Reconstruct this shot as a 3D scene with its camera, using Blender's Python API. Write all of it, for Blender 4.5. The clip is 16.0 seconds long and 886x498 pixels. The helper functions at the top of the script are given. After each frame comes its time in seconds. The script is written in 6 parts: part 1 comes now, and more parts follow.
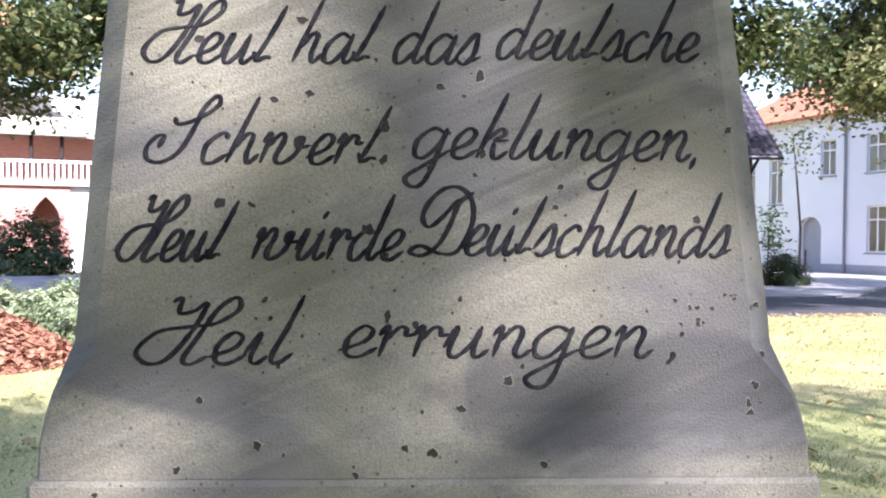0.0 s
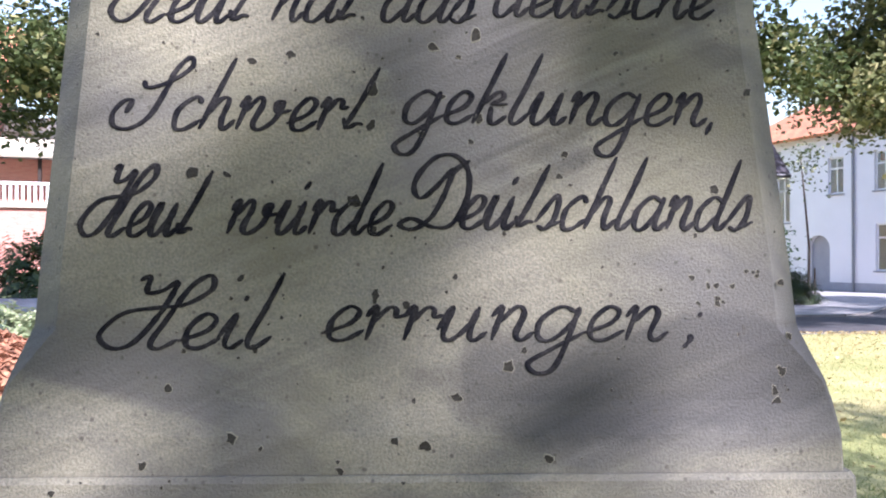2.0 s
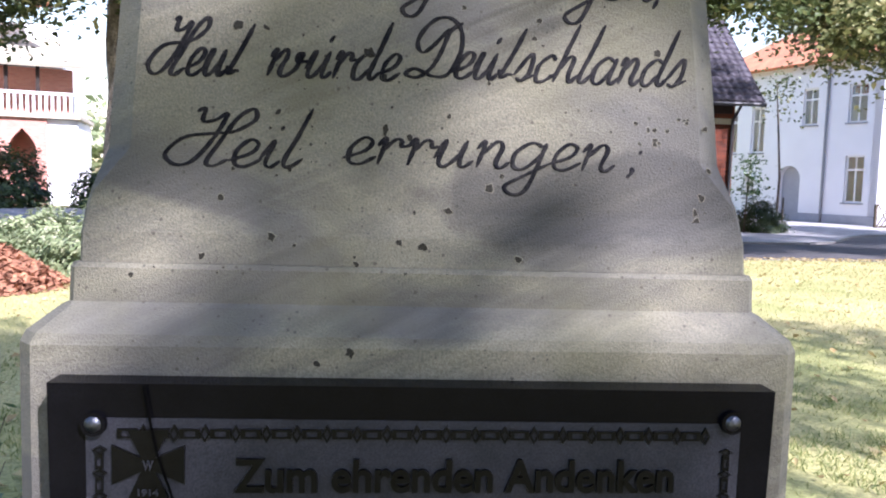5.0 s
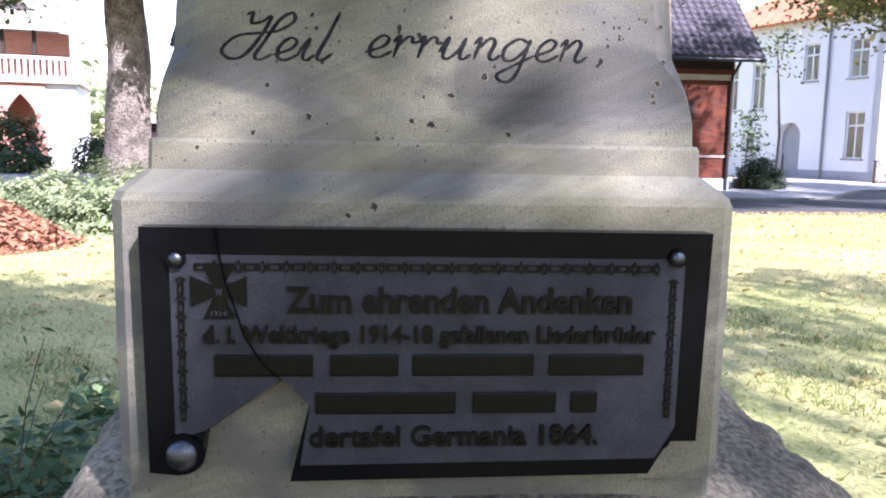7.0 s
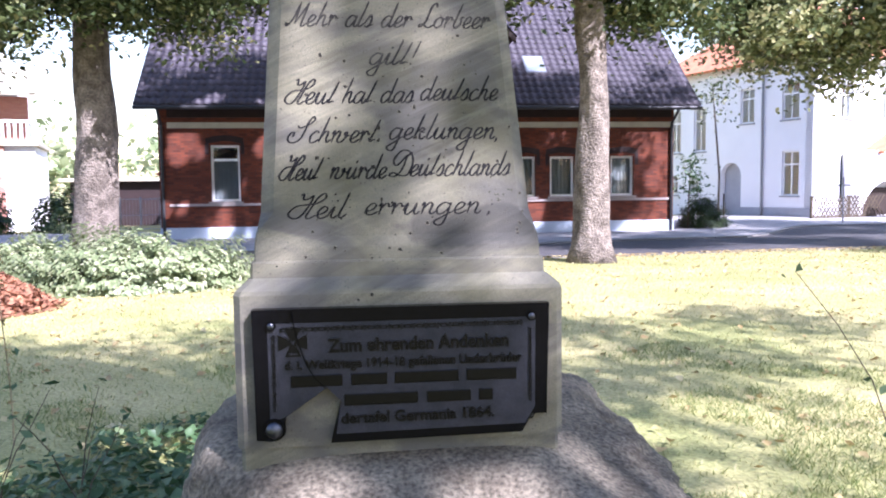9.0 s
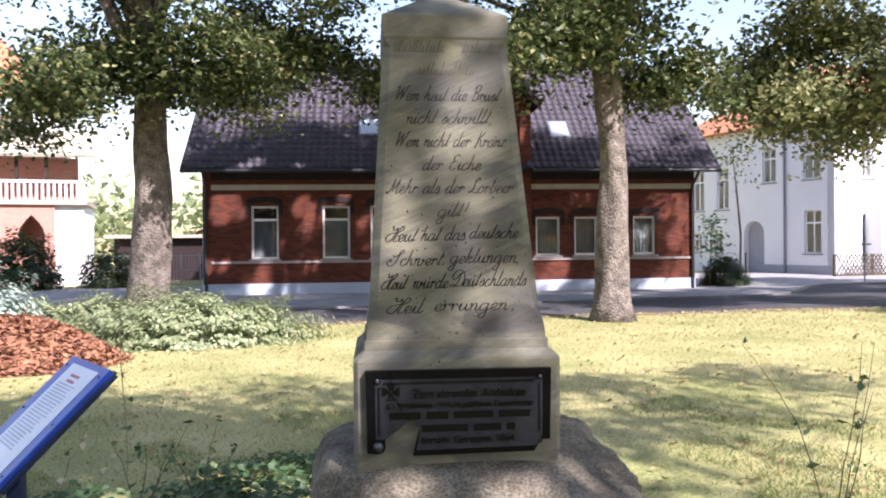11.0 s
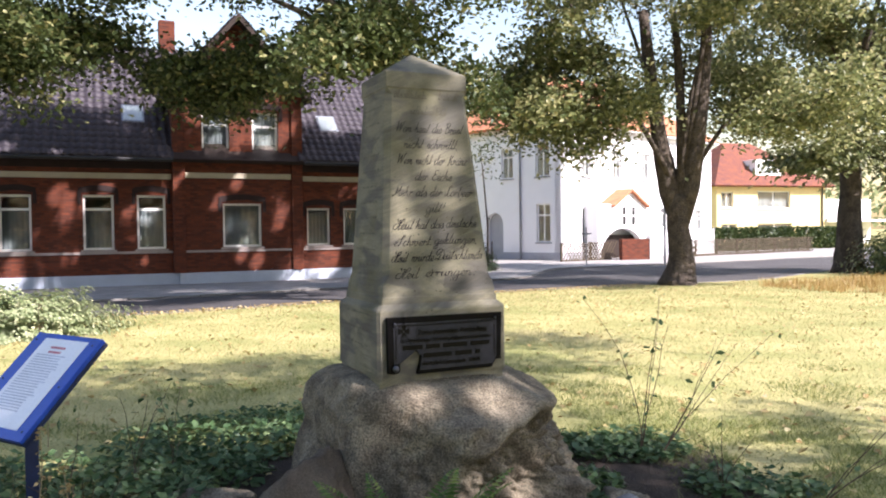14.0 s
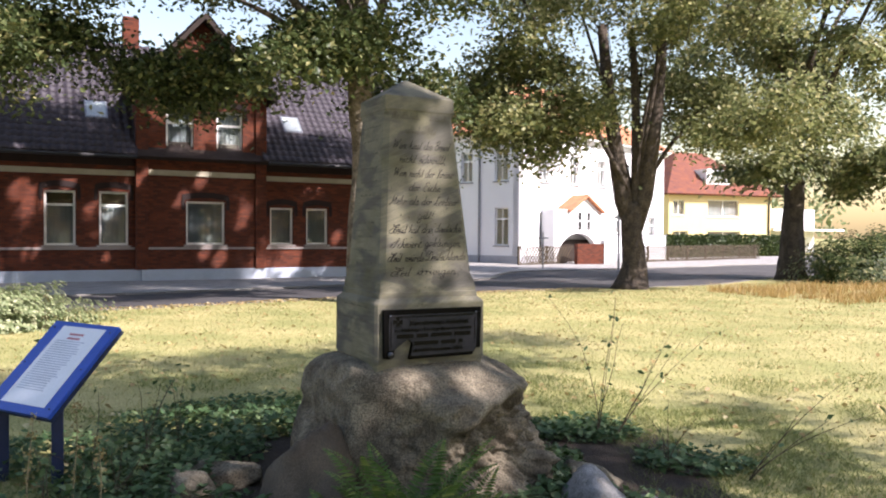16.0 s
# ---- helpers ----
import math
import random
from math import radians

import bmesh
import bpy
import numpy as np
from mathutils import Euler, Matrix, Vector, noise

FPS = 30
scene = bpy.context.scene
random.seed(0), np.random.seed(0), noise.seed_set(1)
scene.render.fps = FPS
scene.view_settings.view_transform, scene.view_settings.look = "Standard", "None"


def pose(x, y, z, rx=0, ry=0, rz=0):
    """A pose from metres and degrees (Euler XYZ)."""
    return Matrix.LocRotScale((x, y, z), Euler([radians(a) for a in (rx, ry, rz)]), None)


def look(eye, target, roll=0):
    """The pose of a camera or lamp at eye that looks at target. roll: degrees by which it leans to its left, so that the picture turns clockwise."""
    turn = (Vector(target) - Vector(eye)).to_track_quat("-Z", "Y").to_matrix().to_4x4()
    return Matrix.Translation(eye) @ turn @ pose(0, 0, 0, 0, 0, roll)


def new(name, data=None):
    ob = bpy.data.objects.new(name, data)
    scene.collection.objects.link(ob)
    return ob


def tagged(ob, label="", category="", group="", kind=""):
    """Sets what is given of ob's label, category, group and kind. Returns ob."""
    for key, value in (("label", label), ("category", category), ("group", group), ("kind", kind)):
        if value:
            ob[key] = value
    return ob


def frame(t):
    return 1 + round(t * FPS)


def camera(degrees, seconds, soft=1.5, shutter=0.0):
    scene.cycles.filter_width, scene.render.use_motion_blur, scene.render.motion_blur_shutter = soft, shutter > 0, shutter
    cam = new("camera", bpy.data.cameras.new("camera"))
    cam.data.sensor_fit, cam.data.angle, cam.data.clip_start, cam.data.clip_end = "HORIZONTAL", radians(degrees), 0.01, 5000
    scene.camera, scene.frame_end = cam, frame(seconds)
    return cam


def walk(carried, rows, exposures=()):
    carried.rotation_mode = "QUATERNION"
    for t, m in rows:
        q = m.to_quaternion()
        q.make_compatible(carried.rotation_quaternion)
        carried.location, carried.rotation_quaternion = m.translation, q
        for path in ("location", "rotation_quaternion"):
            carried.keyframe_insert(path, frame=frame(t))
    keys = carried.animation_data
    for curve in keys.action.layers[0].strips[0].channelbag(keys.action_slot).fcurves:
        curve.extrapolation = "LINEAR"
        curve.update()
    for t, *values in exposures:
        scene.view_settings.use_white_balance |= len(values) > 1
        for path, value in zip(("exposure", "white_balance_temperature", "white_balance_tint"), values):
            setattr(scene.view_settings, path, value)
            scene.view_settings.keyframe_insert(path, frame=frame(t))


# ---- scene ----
cam = camera(59.1, 16.0, soft=2.0)
PATH = [
    (0, (-0.025, -0.966, 1.495), (0.072, 1.031, 1.465), 0.5),
    (0.5, (-0.021, -0.951, 1.486), (0.054, 1.048, 1.483), 0.8),
    (1, (-0.017, -0.939, 1.472), (0.066, 1.059, 1.446), 0.3),
    (1.5, (-0.015, -0.921, 1.463), (0.067, 1.077, 1.454), 0.6),
    (2, (-0.011, -0.907, 1.456), (0.068, 1.092, 1.48), 0.2),
    (2.5, (-0.011, -0.896, 1.452), (0.075, 1.102, 1.504), 0.1),
    (3, (-0.012, -0.896, 1.449), (0.081, 1.101, 1.507), 0.2),
    (3.5, (-0.017, -0.904, 1.442), (0.093, 1.093, 1.465), 0.6),
    (4, (-0.023, -0.946, 1.42), (0.108, 1.048, 1.351), 0.4),
    (4.5, (-0.026, -1.011, 1.402), (0.1, 0.981, 1.288), 0.8),
    (5, (-0.037, -1.073, 1.377), (0.11, 0.914, 1.205), 1.7),
    (5.2, (-0.041, -1.097, 1.37), (0.111, 0.89, 1.191), 1.8),
    (7.3, (-0.061, -1.355, 1.285), (0.091, 0.621, 1.015), 0.8),
    (7.5, (-0.073, -1.433, 1.291), (0.099, 0.544, 1.037), 0.8),
    (8, (-0.123, -1.686, 1.328), (0.099, 0.295, 1.157), 0.7),
    (8.5, (-0.141, -1.893, 1.396), (0.115, 0.081, 1.203), 0.1),
    (9, (-0.125, -2.095, 1.447), (0.123, -0.117, 1.296), -0.7),
    (9.2, (-0.11, -2.237, 1.478), (0.037, -0.249, 1.317), -0.4),
    (11.3, (-0.42, -3.296, 1.641), (-0.217, -1.306, 1.652), -0.6),
    (11.5, (-0.522, -3.418, 1.633), (-0.285, -1.432, 1.659), -0.6),
    (12, (-0.823, -3.604, 1.632), (-0.46, -1.639, 1.711), -0.6),
    (12.5, (-1.044, -3.738, 1.63), (-0.498, -1.816, 1.715), 0.2),
    (13, (-1.262, -3.912, 1.623), (-0.606, -2.023, 1.636), -0.7),
    (13.5, (-1.444, -4.015, 1.637), (-0.716, -2.152, 1.653), -0.3),
    (14, (-1.698, -4.145, 1.633), (-0.882, -2.32, 1.588), -0.7),
    (14.5, (-1.844, -4.261, 1.659), (-0.973, -2.461, 1.643), 0.3),
    (15, (-1.827, -4.397, 1.649), (-0.939, -2.606, 1.581), 0.5),
    (15.5, (-1.924, -4.467, 1.661), (-1.051, -2.668, 1.617), 0.8),
    (16, (-2.137, -4.626, 1.651), (-1.219, -2.849, 1.61), 0.4),
]
EXPOSURES = [(0, 1.75, 5550, 29), (1.5, 1.68, 5550, 29), (3.0, 1.58, 5550, 29), (5.2, 1.64, 5550, 29), (7.3, 1.95, 5520, 30), (8.0, 1.95, 5500, 30), (9.2, 1.75, 5450, 32), (11.3, 1.3, 6100, 27), (13, 1.4, 6200, 26), (14.5, 1.26, 6350, 24), (16, 1.12, 6400, 24)]
walk(cam, [(t, look(eye, target, roll)) for t, eye, target, roll in PATH], EXPOSURES)

# ---- world and sun ----
SUN_AZ, SUN_EL = radians(145), radians(42)
SUN_TO = Vector((math.sin(SUN_AZ) * math.cos(SUN_EL), math.cos(SUN_AZ) * math.cos(SUN_EL), math.sin(SUN_EL)))
world = bpy.data.worlds.new("sky")
scene.world = world
world.use_nodes = True
sky = world.node_tree.nodes.new("ShaderNodeTexSky")
sky.sky_type, sky.sun_disc = "NISHITA", False
sky.sun_elevation, sky.sun_rotation = SUN_EL, SUN_AZ
sky.air_density, sky.dust_density, sky.ozone_density = 1.7, 1.0, 0.8
background = world.node_tree.nodes["Background"]
background.inputs["Strength"].default_value = 0.11
world.node_tree.links.new(sky.outputs["Color"], background.inputs["Color"])
sun_data = bpy.data.lights.new("sun", "SUN")
sun_data.energy, sun_data.angle, sun_data.color = 5.5, radians(0.6), (1.0, 0.95, 0.88)
sun = new("sun", sun_data)
sun.matrix_world = look(SUN_TO * 60, (0, 0, 0))

# ---- materials ----


def material(name, base, rough=0.8, var=0.25, scale=6.0, fine=60.0, bump=0.2, tint=None, metal=0.0, per_object=0.0, spec=0.3, island=0.0, dist=0.01):
    """Procedural surface: two scales of mottling between base and tint, with fine relief."""
    m = bpy.data.materials.new(name)
    m.use_nodes = True
    nt = m.node_tree
    b = nt.nodes["Principled BSDF"]
    b.inputs["Roughness"].default_value = rough
    b.inputs["Metallic"].default_value = metal
    b.inputs["Specular IOR Level"].default_value = spec
    co = nt.nodes.new("ShaderNodeTexCoord")
    n1 = nt.nodes.new("ShaderNodeTexNoise")
    n1.inputs["Scale"].default_value, n1.inputs["Detail"].default_value = scale, 5
    n2 = nt.nodes.new("ShaderNodeTexNoise")
    n2.inputs["Scale"].default_value, n2.inputs["Detail"].default_value = fine, 4
    for n in (n1, n2):
        nt.links.new(co.outputs["Object"], n.inputs["Vector"])
    mix = nt.nodes.new("ShaderNodeMix")
    mix.data_type = "RGBA"
    mix.inputs[6].default_value = (*base, 1)
    mix.inputs[7].default_value = (*(tint or [c * (1 - var) for c in base]), 1)
    ramp = nt.nodes.new("ShaderNodeMapRange")
    ramp.inputs["From Min"].default_value, ramp.inputs["From Max"].default_value = 0.35, 0.68
    nt.links.new(n1.outputs["Fac"], ramp.inputs["Value"])
    nt.links.new(ramp.outputs["Result"], mix.inputs[0])
    hsv = nt.nodes.new("ShaderNodeHueSaturation")
    val = nt.nodes.new("ShaderNodeMapRange")
    val.inputs["From Min"].default_value, val.inputs["From Max"].default_value = 0.3, 0.7
    val.inputs["To Min"].default_value, val.inputs["To Max"].default_value = 1 - var, 1 + var
    nt.links.new(n2.outputs["Fac"], val.inputs["Value"])
    nt.links.new(mix.outputs[2], hsv.inputs["Color"])
    source = val.outputs["Result"]
    if per_object or island:
        if island:
            rnd = nt.nodes.new("ShaderNodeNewGeometry").outputs["Random Per Island"]
        else:
            rnd = nt.nodes.new("ShaderNodeObjectInfo").outputs["Random"]
        k = island or per_object
        vary = nt.nodes.new("ShaderNodeMapRange")
        vary.inputs["To Min"].default_value, vary.inputs["To Max"].default_value = 1 - k, 1 + k
        nt.links.new(rnd, vary.inputs["Value"])
        mul = nt.nodes.new("ShaderNodeMath")
        mul.operation = "MULTIPLY"
        nt.links.new(source, mul.inputs[0])
        nt.links.new(vary.outputs["Result"], mul.inputs[1])
        source = mul.outputs[0]
    nt.links.new(source, hsv.inputs["Value"])
    nt.links.new(hsv.outputs["Color"], b.inputs["Base Color"])
    if bump:
        bp = nt.nodes.new("ShaderNodeBump")
        bp.inputs["Strength"].default_value, bp.inputs["Distance"].default_value = bump, dist
        nt.links.new(n2.outputs["Fac"], bp.inputs["Height"])
        nt.links.new(bp.outputs["Normal"], b.inputs["Normal"])
    return m


def brick_material(name, c1, c2, mortar, w=0.25, h=0.075):
    m = material(name, c1, 0.85, 0.18, 1.2, 40, 0.25)
    nt = m.node_tree
    b = nt.nodes["Principled BSDF"]
    co = nt.nodes.new("ShaderNodeTexCoord")
    sep = nt.nodes.new("ShaderNodeSeparateXYZ")
    add = nt.nodes.new("ShaderNodeMath")
    com = nt.nodes.new("ShaderNodeCombineXYZ")
    nt.links.new(co.outputs["Object"], sep.inputs[0])
    nt.links.new(sep.outputs["X"], add.inputs[0])
    nt.links.new(sep.outputs["Y"], add.inputs[1])
    nt.links.new(add.outputs[0], com.inputs["X"])
    nt.links.new(sep.outputs["Z"], com.inputs["Y"])
    br = nt.nodes.new("ShaderNodeTexBrick")
    br.inputs["Scale"].default_value = 1.0
    br.inputs["Brick Width"].default_value, br.inputs["Row Height"].default_value = w, h
    br.inputs["Mortar Size"].default_value = 0.006
    br.inputs["Color1"].default_value, br.inputs["Color2"].default_value = (*c1, 1), (*c2, 1)
    br.inputs["Mortar"].default_value = (*mortar, 1)
    nt.links.new(com.outputs[0], br.inputs["Vector"])
    hsv = next(n for n in nt.nodes if n.bl_idname == "ShaderNodeHueSaturation")
    nt.links.new(br.outputs["Color"], hsv.inputs["Color"])
    return m


def leaf_material(name, c1, c2, c3, trans=0.35):
    """Leaves: a spread of greens leaf by leaf, part of the light going through."""
    m = bpy.data.materials.new(name)
    m.use_nodes = True
    nt = m.node_tree
    b = nt.nodes["Principled BSDF"]
    b.inputs["Roughness"].default_value = 0.45
    b.inputs["Specular IOR Level"].default_value = 0.35
    geo = nt.nodes.new("ShaderNodeNewGeometry")
    ramp = nt.nodes.new("ShaderNodeValToRGB")
    ramp.color_ramp.elements[0].color = (*c1, 1)
    ramp.color_ramp.elements[1].color = (*c3, 1)
    mid = ramp.color_ramp.elements.new(0.8)
    mid.color = (*c2, 1)
    nt.links.new(geo.outputs["Random Per Island"], ramp.inputs["Fac"])
    nt.links.new(ramp.outputs["Color"], b.inputs["Base Color"])
    tr = nt.nodes.new("ShaderNodeBsdfTranslucent")
    nt.links.new(ramp.outputs["Color"], tr.inputs["Color"])
    mix = nt.nodes.new("ShaderNodeMixShader")
    mix.inputs["Fac"].default_value = trans
    nt.links.new(b.outputs[0], mix.inputs[1])
    nt.links.new(tr.outputs[0], mix.inputs[2])
    nt.links.new(mix.outputs[0], nt.nodes["Material Output"].inputs["Surface"])
    return m


def glass_material(name):
    m = bpy.data.materials.new(name)
    m.use_nodes = True
    b = m.node_tree.nodes["Principled BSDF"]
    b.inputs["Base Color"].default_value = (0.9, 0.95, 0.95, 1)
    b.inputs["Transmission Weight"].default_value = 1.0
    b.inputs["Roughness"].default_value = 0.03
    b.inputs["IOR"].default_value = 1.45
    b.inputs["Specular IOR Level"].default_value = 0.15
    return m




def stone_material():
    """Pale weathered sandstone: grey weather stains, greenish patches, gritty surface with small holes."""
    m = material("weathered_sandstone", (0.222, 0.205, 0.144), 0.92, 0.24, 2.4, 480, 0.7, (0.15, 0.14, 0.102), dist=0.002)
    nt = m.node_tree
    b = nt.nodes["Principled BSDF"]
    co = nt.nodes.new("ShaderNodeTexCoord")
    hsv = next(n for n in nt.nodes if n.bl_idname == "ShaderNodeHueSaturation")
    # broad dark weather stains, drawn out across the bedding
    mp = nt.nodes.new("ShaderNodeMapping")
    mp.inputs["Scale"].default_value, mp.inputs["Rotation"].default_value = (2.2, 2.2, 5.5), (0, radians(-28), 0)
    st = nt.nodes.new("ShaderNodeTexNoise")
    st.inputs["Scale"].default_value, st.inputs["Detail"].default_value, st.inputs["Distortion"].default_value = 1.5, 7, 0.6
    nt.links.new(co.outputs["Object"], mp.inputs["Vector"])
    nt.links.new(mp.outputs[0], st.inputs["Vector"])
    r = nt.nodes.new("ShaderNodeMapRange")
    r.inputs["From Min"].default_value, r.inputs["From Max"].default_value = 0.45, 0.58
    r.inputs["To Max"].default_value = 0.85
    nt.links.new(st.outputs["Fac"], r.inputs["Value"])
    mx = nt.nodes.new("ShaderNodeMix")
    mx.data_type = "RGBA"
    mx.inputs[7].default_value = (0.095, 0.091, 0.08, 1)
    nt.links.new(r.outputs[0], mx.inputs[0])
    nt.links.new(hsv.outputs[0], mx.inputs[6])
    # greenish film
    g = nt.nodes.new("ShaderNodeTexNoise")
    g.inputs["Scale"].default_value, g.inputs["Detail"].default_value = 4.5, 6
    nt.links.new(co.outputs["Object"], g.inputs["Vector"])
    r2 = nt.nodes.new("ShaderNodeMapRange")
    r2.inputs["From Min"].default_value, r2.inputs["From Max"].default_value, r2.inputs["To Max"].default_value = 0.5, 0.72, 0.7
    nt.links.new(g.outputs["Fac"], r2.inputs["Value"])
    mg = nt.nodes.new("ShaderNodeMix")
    mg.data_type = "RGBA"
    mg.inputs[7].default_value = (0.125, 0.118, 0.062, 1)
    nt.links.new(r2.outputs[0], mg.inputs[0])
    nt.links.new(mx.outputs[2], mg.inputs[6])
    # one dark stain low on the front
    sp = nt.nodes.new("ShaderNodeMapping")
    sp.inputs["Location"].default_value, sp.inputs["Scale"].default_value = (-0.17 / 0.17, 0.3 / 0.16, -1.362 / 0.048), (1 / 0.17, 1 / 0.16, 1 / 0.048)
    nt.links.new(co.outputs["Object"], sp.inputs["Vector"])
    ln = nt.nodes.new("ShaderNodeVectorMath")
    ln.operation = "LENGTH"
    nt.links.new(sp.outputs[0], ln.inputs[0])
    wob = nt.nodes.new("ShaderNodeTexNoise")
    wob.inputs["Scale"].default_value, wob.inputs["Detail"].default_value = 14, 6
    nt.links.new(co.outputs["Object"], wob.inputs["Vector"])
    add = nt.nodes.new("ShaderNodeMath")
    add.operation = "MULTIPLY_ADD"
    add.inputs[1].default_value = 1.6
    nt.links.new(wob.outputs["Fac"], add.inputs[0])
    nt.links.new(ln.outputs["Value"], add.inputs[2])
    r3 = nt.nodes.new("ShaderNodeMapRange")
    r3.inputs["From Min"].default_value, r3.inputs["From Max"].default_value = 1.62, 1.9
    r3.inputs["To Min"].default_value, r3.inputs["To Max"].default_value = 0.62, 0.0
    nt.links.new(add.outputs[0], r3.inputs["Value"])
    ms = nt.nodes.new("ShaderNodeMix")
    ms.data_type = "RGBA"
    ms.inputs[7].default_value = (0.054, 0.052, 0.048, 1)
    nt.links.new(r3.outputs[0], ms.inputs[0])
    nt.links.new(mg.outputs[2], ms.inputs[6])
    # fine slanting bedding, stronger in some places than in others
    bed = nt.nodes.new("ShaderNodeMapping")
    bed.vector_type = "TEXTURE"
    bed.inputs["Rotation"].default_value, bed.inputs["Scale"].default_value = (0, radians(-24), 0), (0.2, 0.2, 0.011)
    bn = nt.nodes.new("ShaderNodeTexNoise")
    bn.inputs["Scale"].default_value, bn.inputs["Detail"].default_value, bn.inputs["Distortion"].default_value = 1.0, 4, 0.5
    nt.links.new(co.outputs["Object"], bed.inputs["Vector"])
    nt.links.new(bed.outputs[0], bn.inputs["Vector"])
    where = nt.nodes.new("ShaderNodeTexNoise")
    where.inputs["Scale"].default_value = 3.1
    nt.links.new(co.outputs["Object"], where.inputs["Vector"])
    wr = nt.nodes.new("ShaderNodeMapRange")
    wr.inputs["From Min"].default_value, wr.inputs["From Max"].default_value, wr.inputs["To Min"].default_value = 0.42, 0.62, 0.1
    nt.links.new(where.outputs["Fac"], wr.inputs["Value"])
    br = nt.nodes.new("ShaderNodeMapRange")
    br.inputs["From Min"].default_value, br.inputs["From Max"].default_value = 0.34, 0.66
    br.inputs["To Min"].default_value, br.inputs["To Max"].default_value = 0.78, 1.16
    nt.links.new(bn.outputs["Fac"], br.inputs["Value"])
    mb = nt.nodes.new("ShaderNodeMix")
    mb.data_type, mb.blend_type = "RGBA", "MULTIPLY"
    nt.links.new(wr.outputs[0], mb.inputs[0])
    nt.links.new(ms.outputs[2], mb.inputs[6])
    nt.links.new(br.outputs[0], mb.inputs[7])
    # small dark holes, scattered here and there
    hv = nt.nodes.new("ShaderNodeTexVoronoi")
    hv.inputs["Scale"].default_value = 150
    nt.links.new(co.outputs["Object"], hv.inputs["Vector"])
    hs = nt.nodes.new("ShaderNodeSeparateColor")
    nt.links.new(hv.outputs["Color"], hs.inputs[0])
    size = nt.nodes.new("ShaderNodeMapRange")
    size.inputs["From Min"].default_value, size.inputs["From Max"].default_value = 0.72, 1.0
    size.inputs["To Min"].default_value, size.inputs["To Max"].default_value = 0.0, 0.3
    nt.links.new(hs.outputs[0], size.inputs["Value"])
    less = nt.nodes.new("ShaderNodeMath")
    less.operation = "SUBTRACT"
    nt.links.new(size.outputs[0], less.inputs[0])
    nt.links.new(hv.outputs["Distance"], less.inputs[1])
    hole = nt.nodes.new("ShaderNodeMapRange")
    hole.inputs["From Min"].default_value, hole.inputs["From Max"].default_value = -0.05, 0.12
    hole.inputs["To Max"].default_value = 0.8
    nt.links.new(less.outputs[0], hole.inputs["Value"])
    mh = nt.nodes.new("ShaderNodeMix")
    mh.data_type = "RGBA"
    mh.inputs[7].default_value = (0.06, 0.055, 0.042, 1)
    nt.links.new(hole.outputs[0], mh.inputs[0])
    nt.links.new(mb.outputs[2], mh.inputs[6])
    nt.links.new(mh.outputs[2], b.inputs["Base Color"])
    # pitted relief
    vo = nt.nodes.new("ShaderNodeTexVoronoi")
    vo.inputs["Scale"].default_value = 85
    nt.links.new(co.outputs["Object"], vo.inputs["Vector"])
    pit = nt.nodes.new("ShaderNodeMapRange")
    pit.inputs["From Min"].default_value, pit.inputs["From Max"].default_value = 0.02, 0.09
    nt.links.new(vo.outputs["Distance"], pit.inputs["Value"])
    bp = nt.nodes.new("ShaderNodeBump")
    bp.inputs["Strength"].default_value, bp.inputs["Distance"].default_value = 0.45, 0.002
    nt.links.new(pit.outputs[0], bp.inputs["Height"])
    old = next(n for n in nt.nodes if n.bl_idname == "ShaderNodeBump" and n != bp)
    nt.links.new(old.outputs[0], bp.inputs["Normal"])
    nt.links.new(bp.outputs[0], b.inputs["Normal"])
    return m


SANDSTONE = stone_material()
INK = material("dark_letter_paint", (0.008, 0.008, 0.010), 0.95, 0.5, 60, 500, 0.5, (0.03, 0.028, 0.027), spec=0.1, dist=0.0015)
WORN = material("worn_letter_trace", (0.075, 0.069, 0.05), 0.95, 0.4, 40, 300, 0.3, (0.12, 0.11, 0.078), dist=0.001)
FADED_INK = material("faded_letter_paint", (0.022, 0.021, 0.021), 0.95, 0.5, 40, 400, 0.4, (0.06, 0.056, 0.048), spec=0.1, dist=0.0015)
CHIP = material("fresh_chipped_sandstone", (0.27, 0.245, 0.175), 0.95, 0.3, 60, 500, 0.5, (0.16, 0.145, 0.1), dist=0.0015)
PIT_DARK = material("dark_pit_centre", (0.03, 0.027, 0.019), 0.95, 0.3, 60, 300, 0.2)
GRANITE = material("boulder_granite", (0.20, 0.172, 0.122), 0.88, 0.6, 7, 90, 0.6, (0.075, 0.061, 0.042), dist=0.012)
DARK_STONE = material("dark_brown_fieldstone", (0.11, 0.09, 0.066), 0.85, 0.35, 5, 120, 0.45, (0.055, 0.045, 0.033), dist=0.015)
GREY_STONE = material("grey_fieldstone", (0.30, 0.29, 0.28), 0.85, 0.3, 6, 80, 0.6, (0.17, 0.16, 0.15), dist=0.02)
PLAQUE = material("dark_polished_granite", (0.003, 0.003, 0.004), 0.2, 0.3, 40, 500, 0.0, (0.004, 0.004, 0.005), spec=0.06)
PLAQUE_FIELD = material("sanded_plaque_field", (0.024, 0.025, 0.030), 0.5, 0.35, 30, 600, 0.3, (0.036, 0.036, 0.044), spec=0.16, dist=0.0008)
LETTER_GLOSS = material("raised_plaque_letter", (0.004, 0.004, 0.004), 0.28, 0.3, 60, 400, 0.05, spec=0.11)
BOLT_STEEL = material("bolt_steel", (0.10, 0.105, 0.12), 0.4, 0.15, 50, 300, 0.1, metal=1.0)
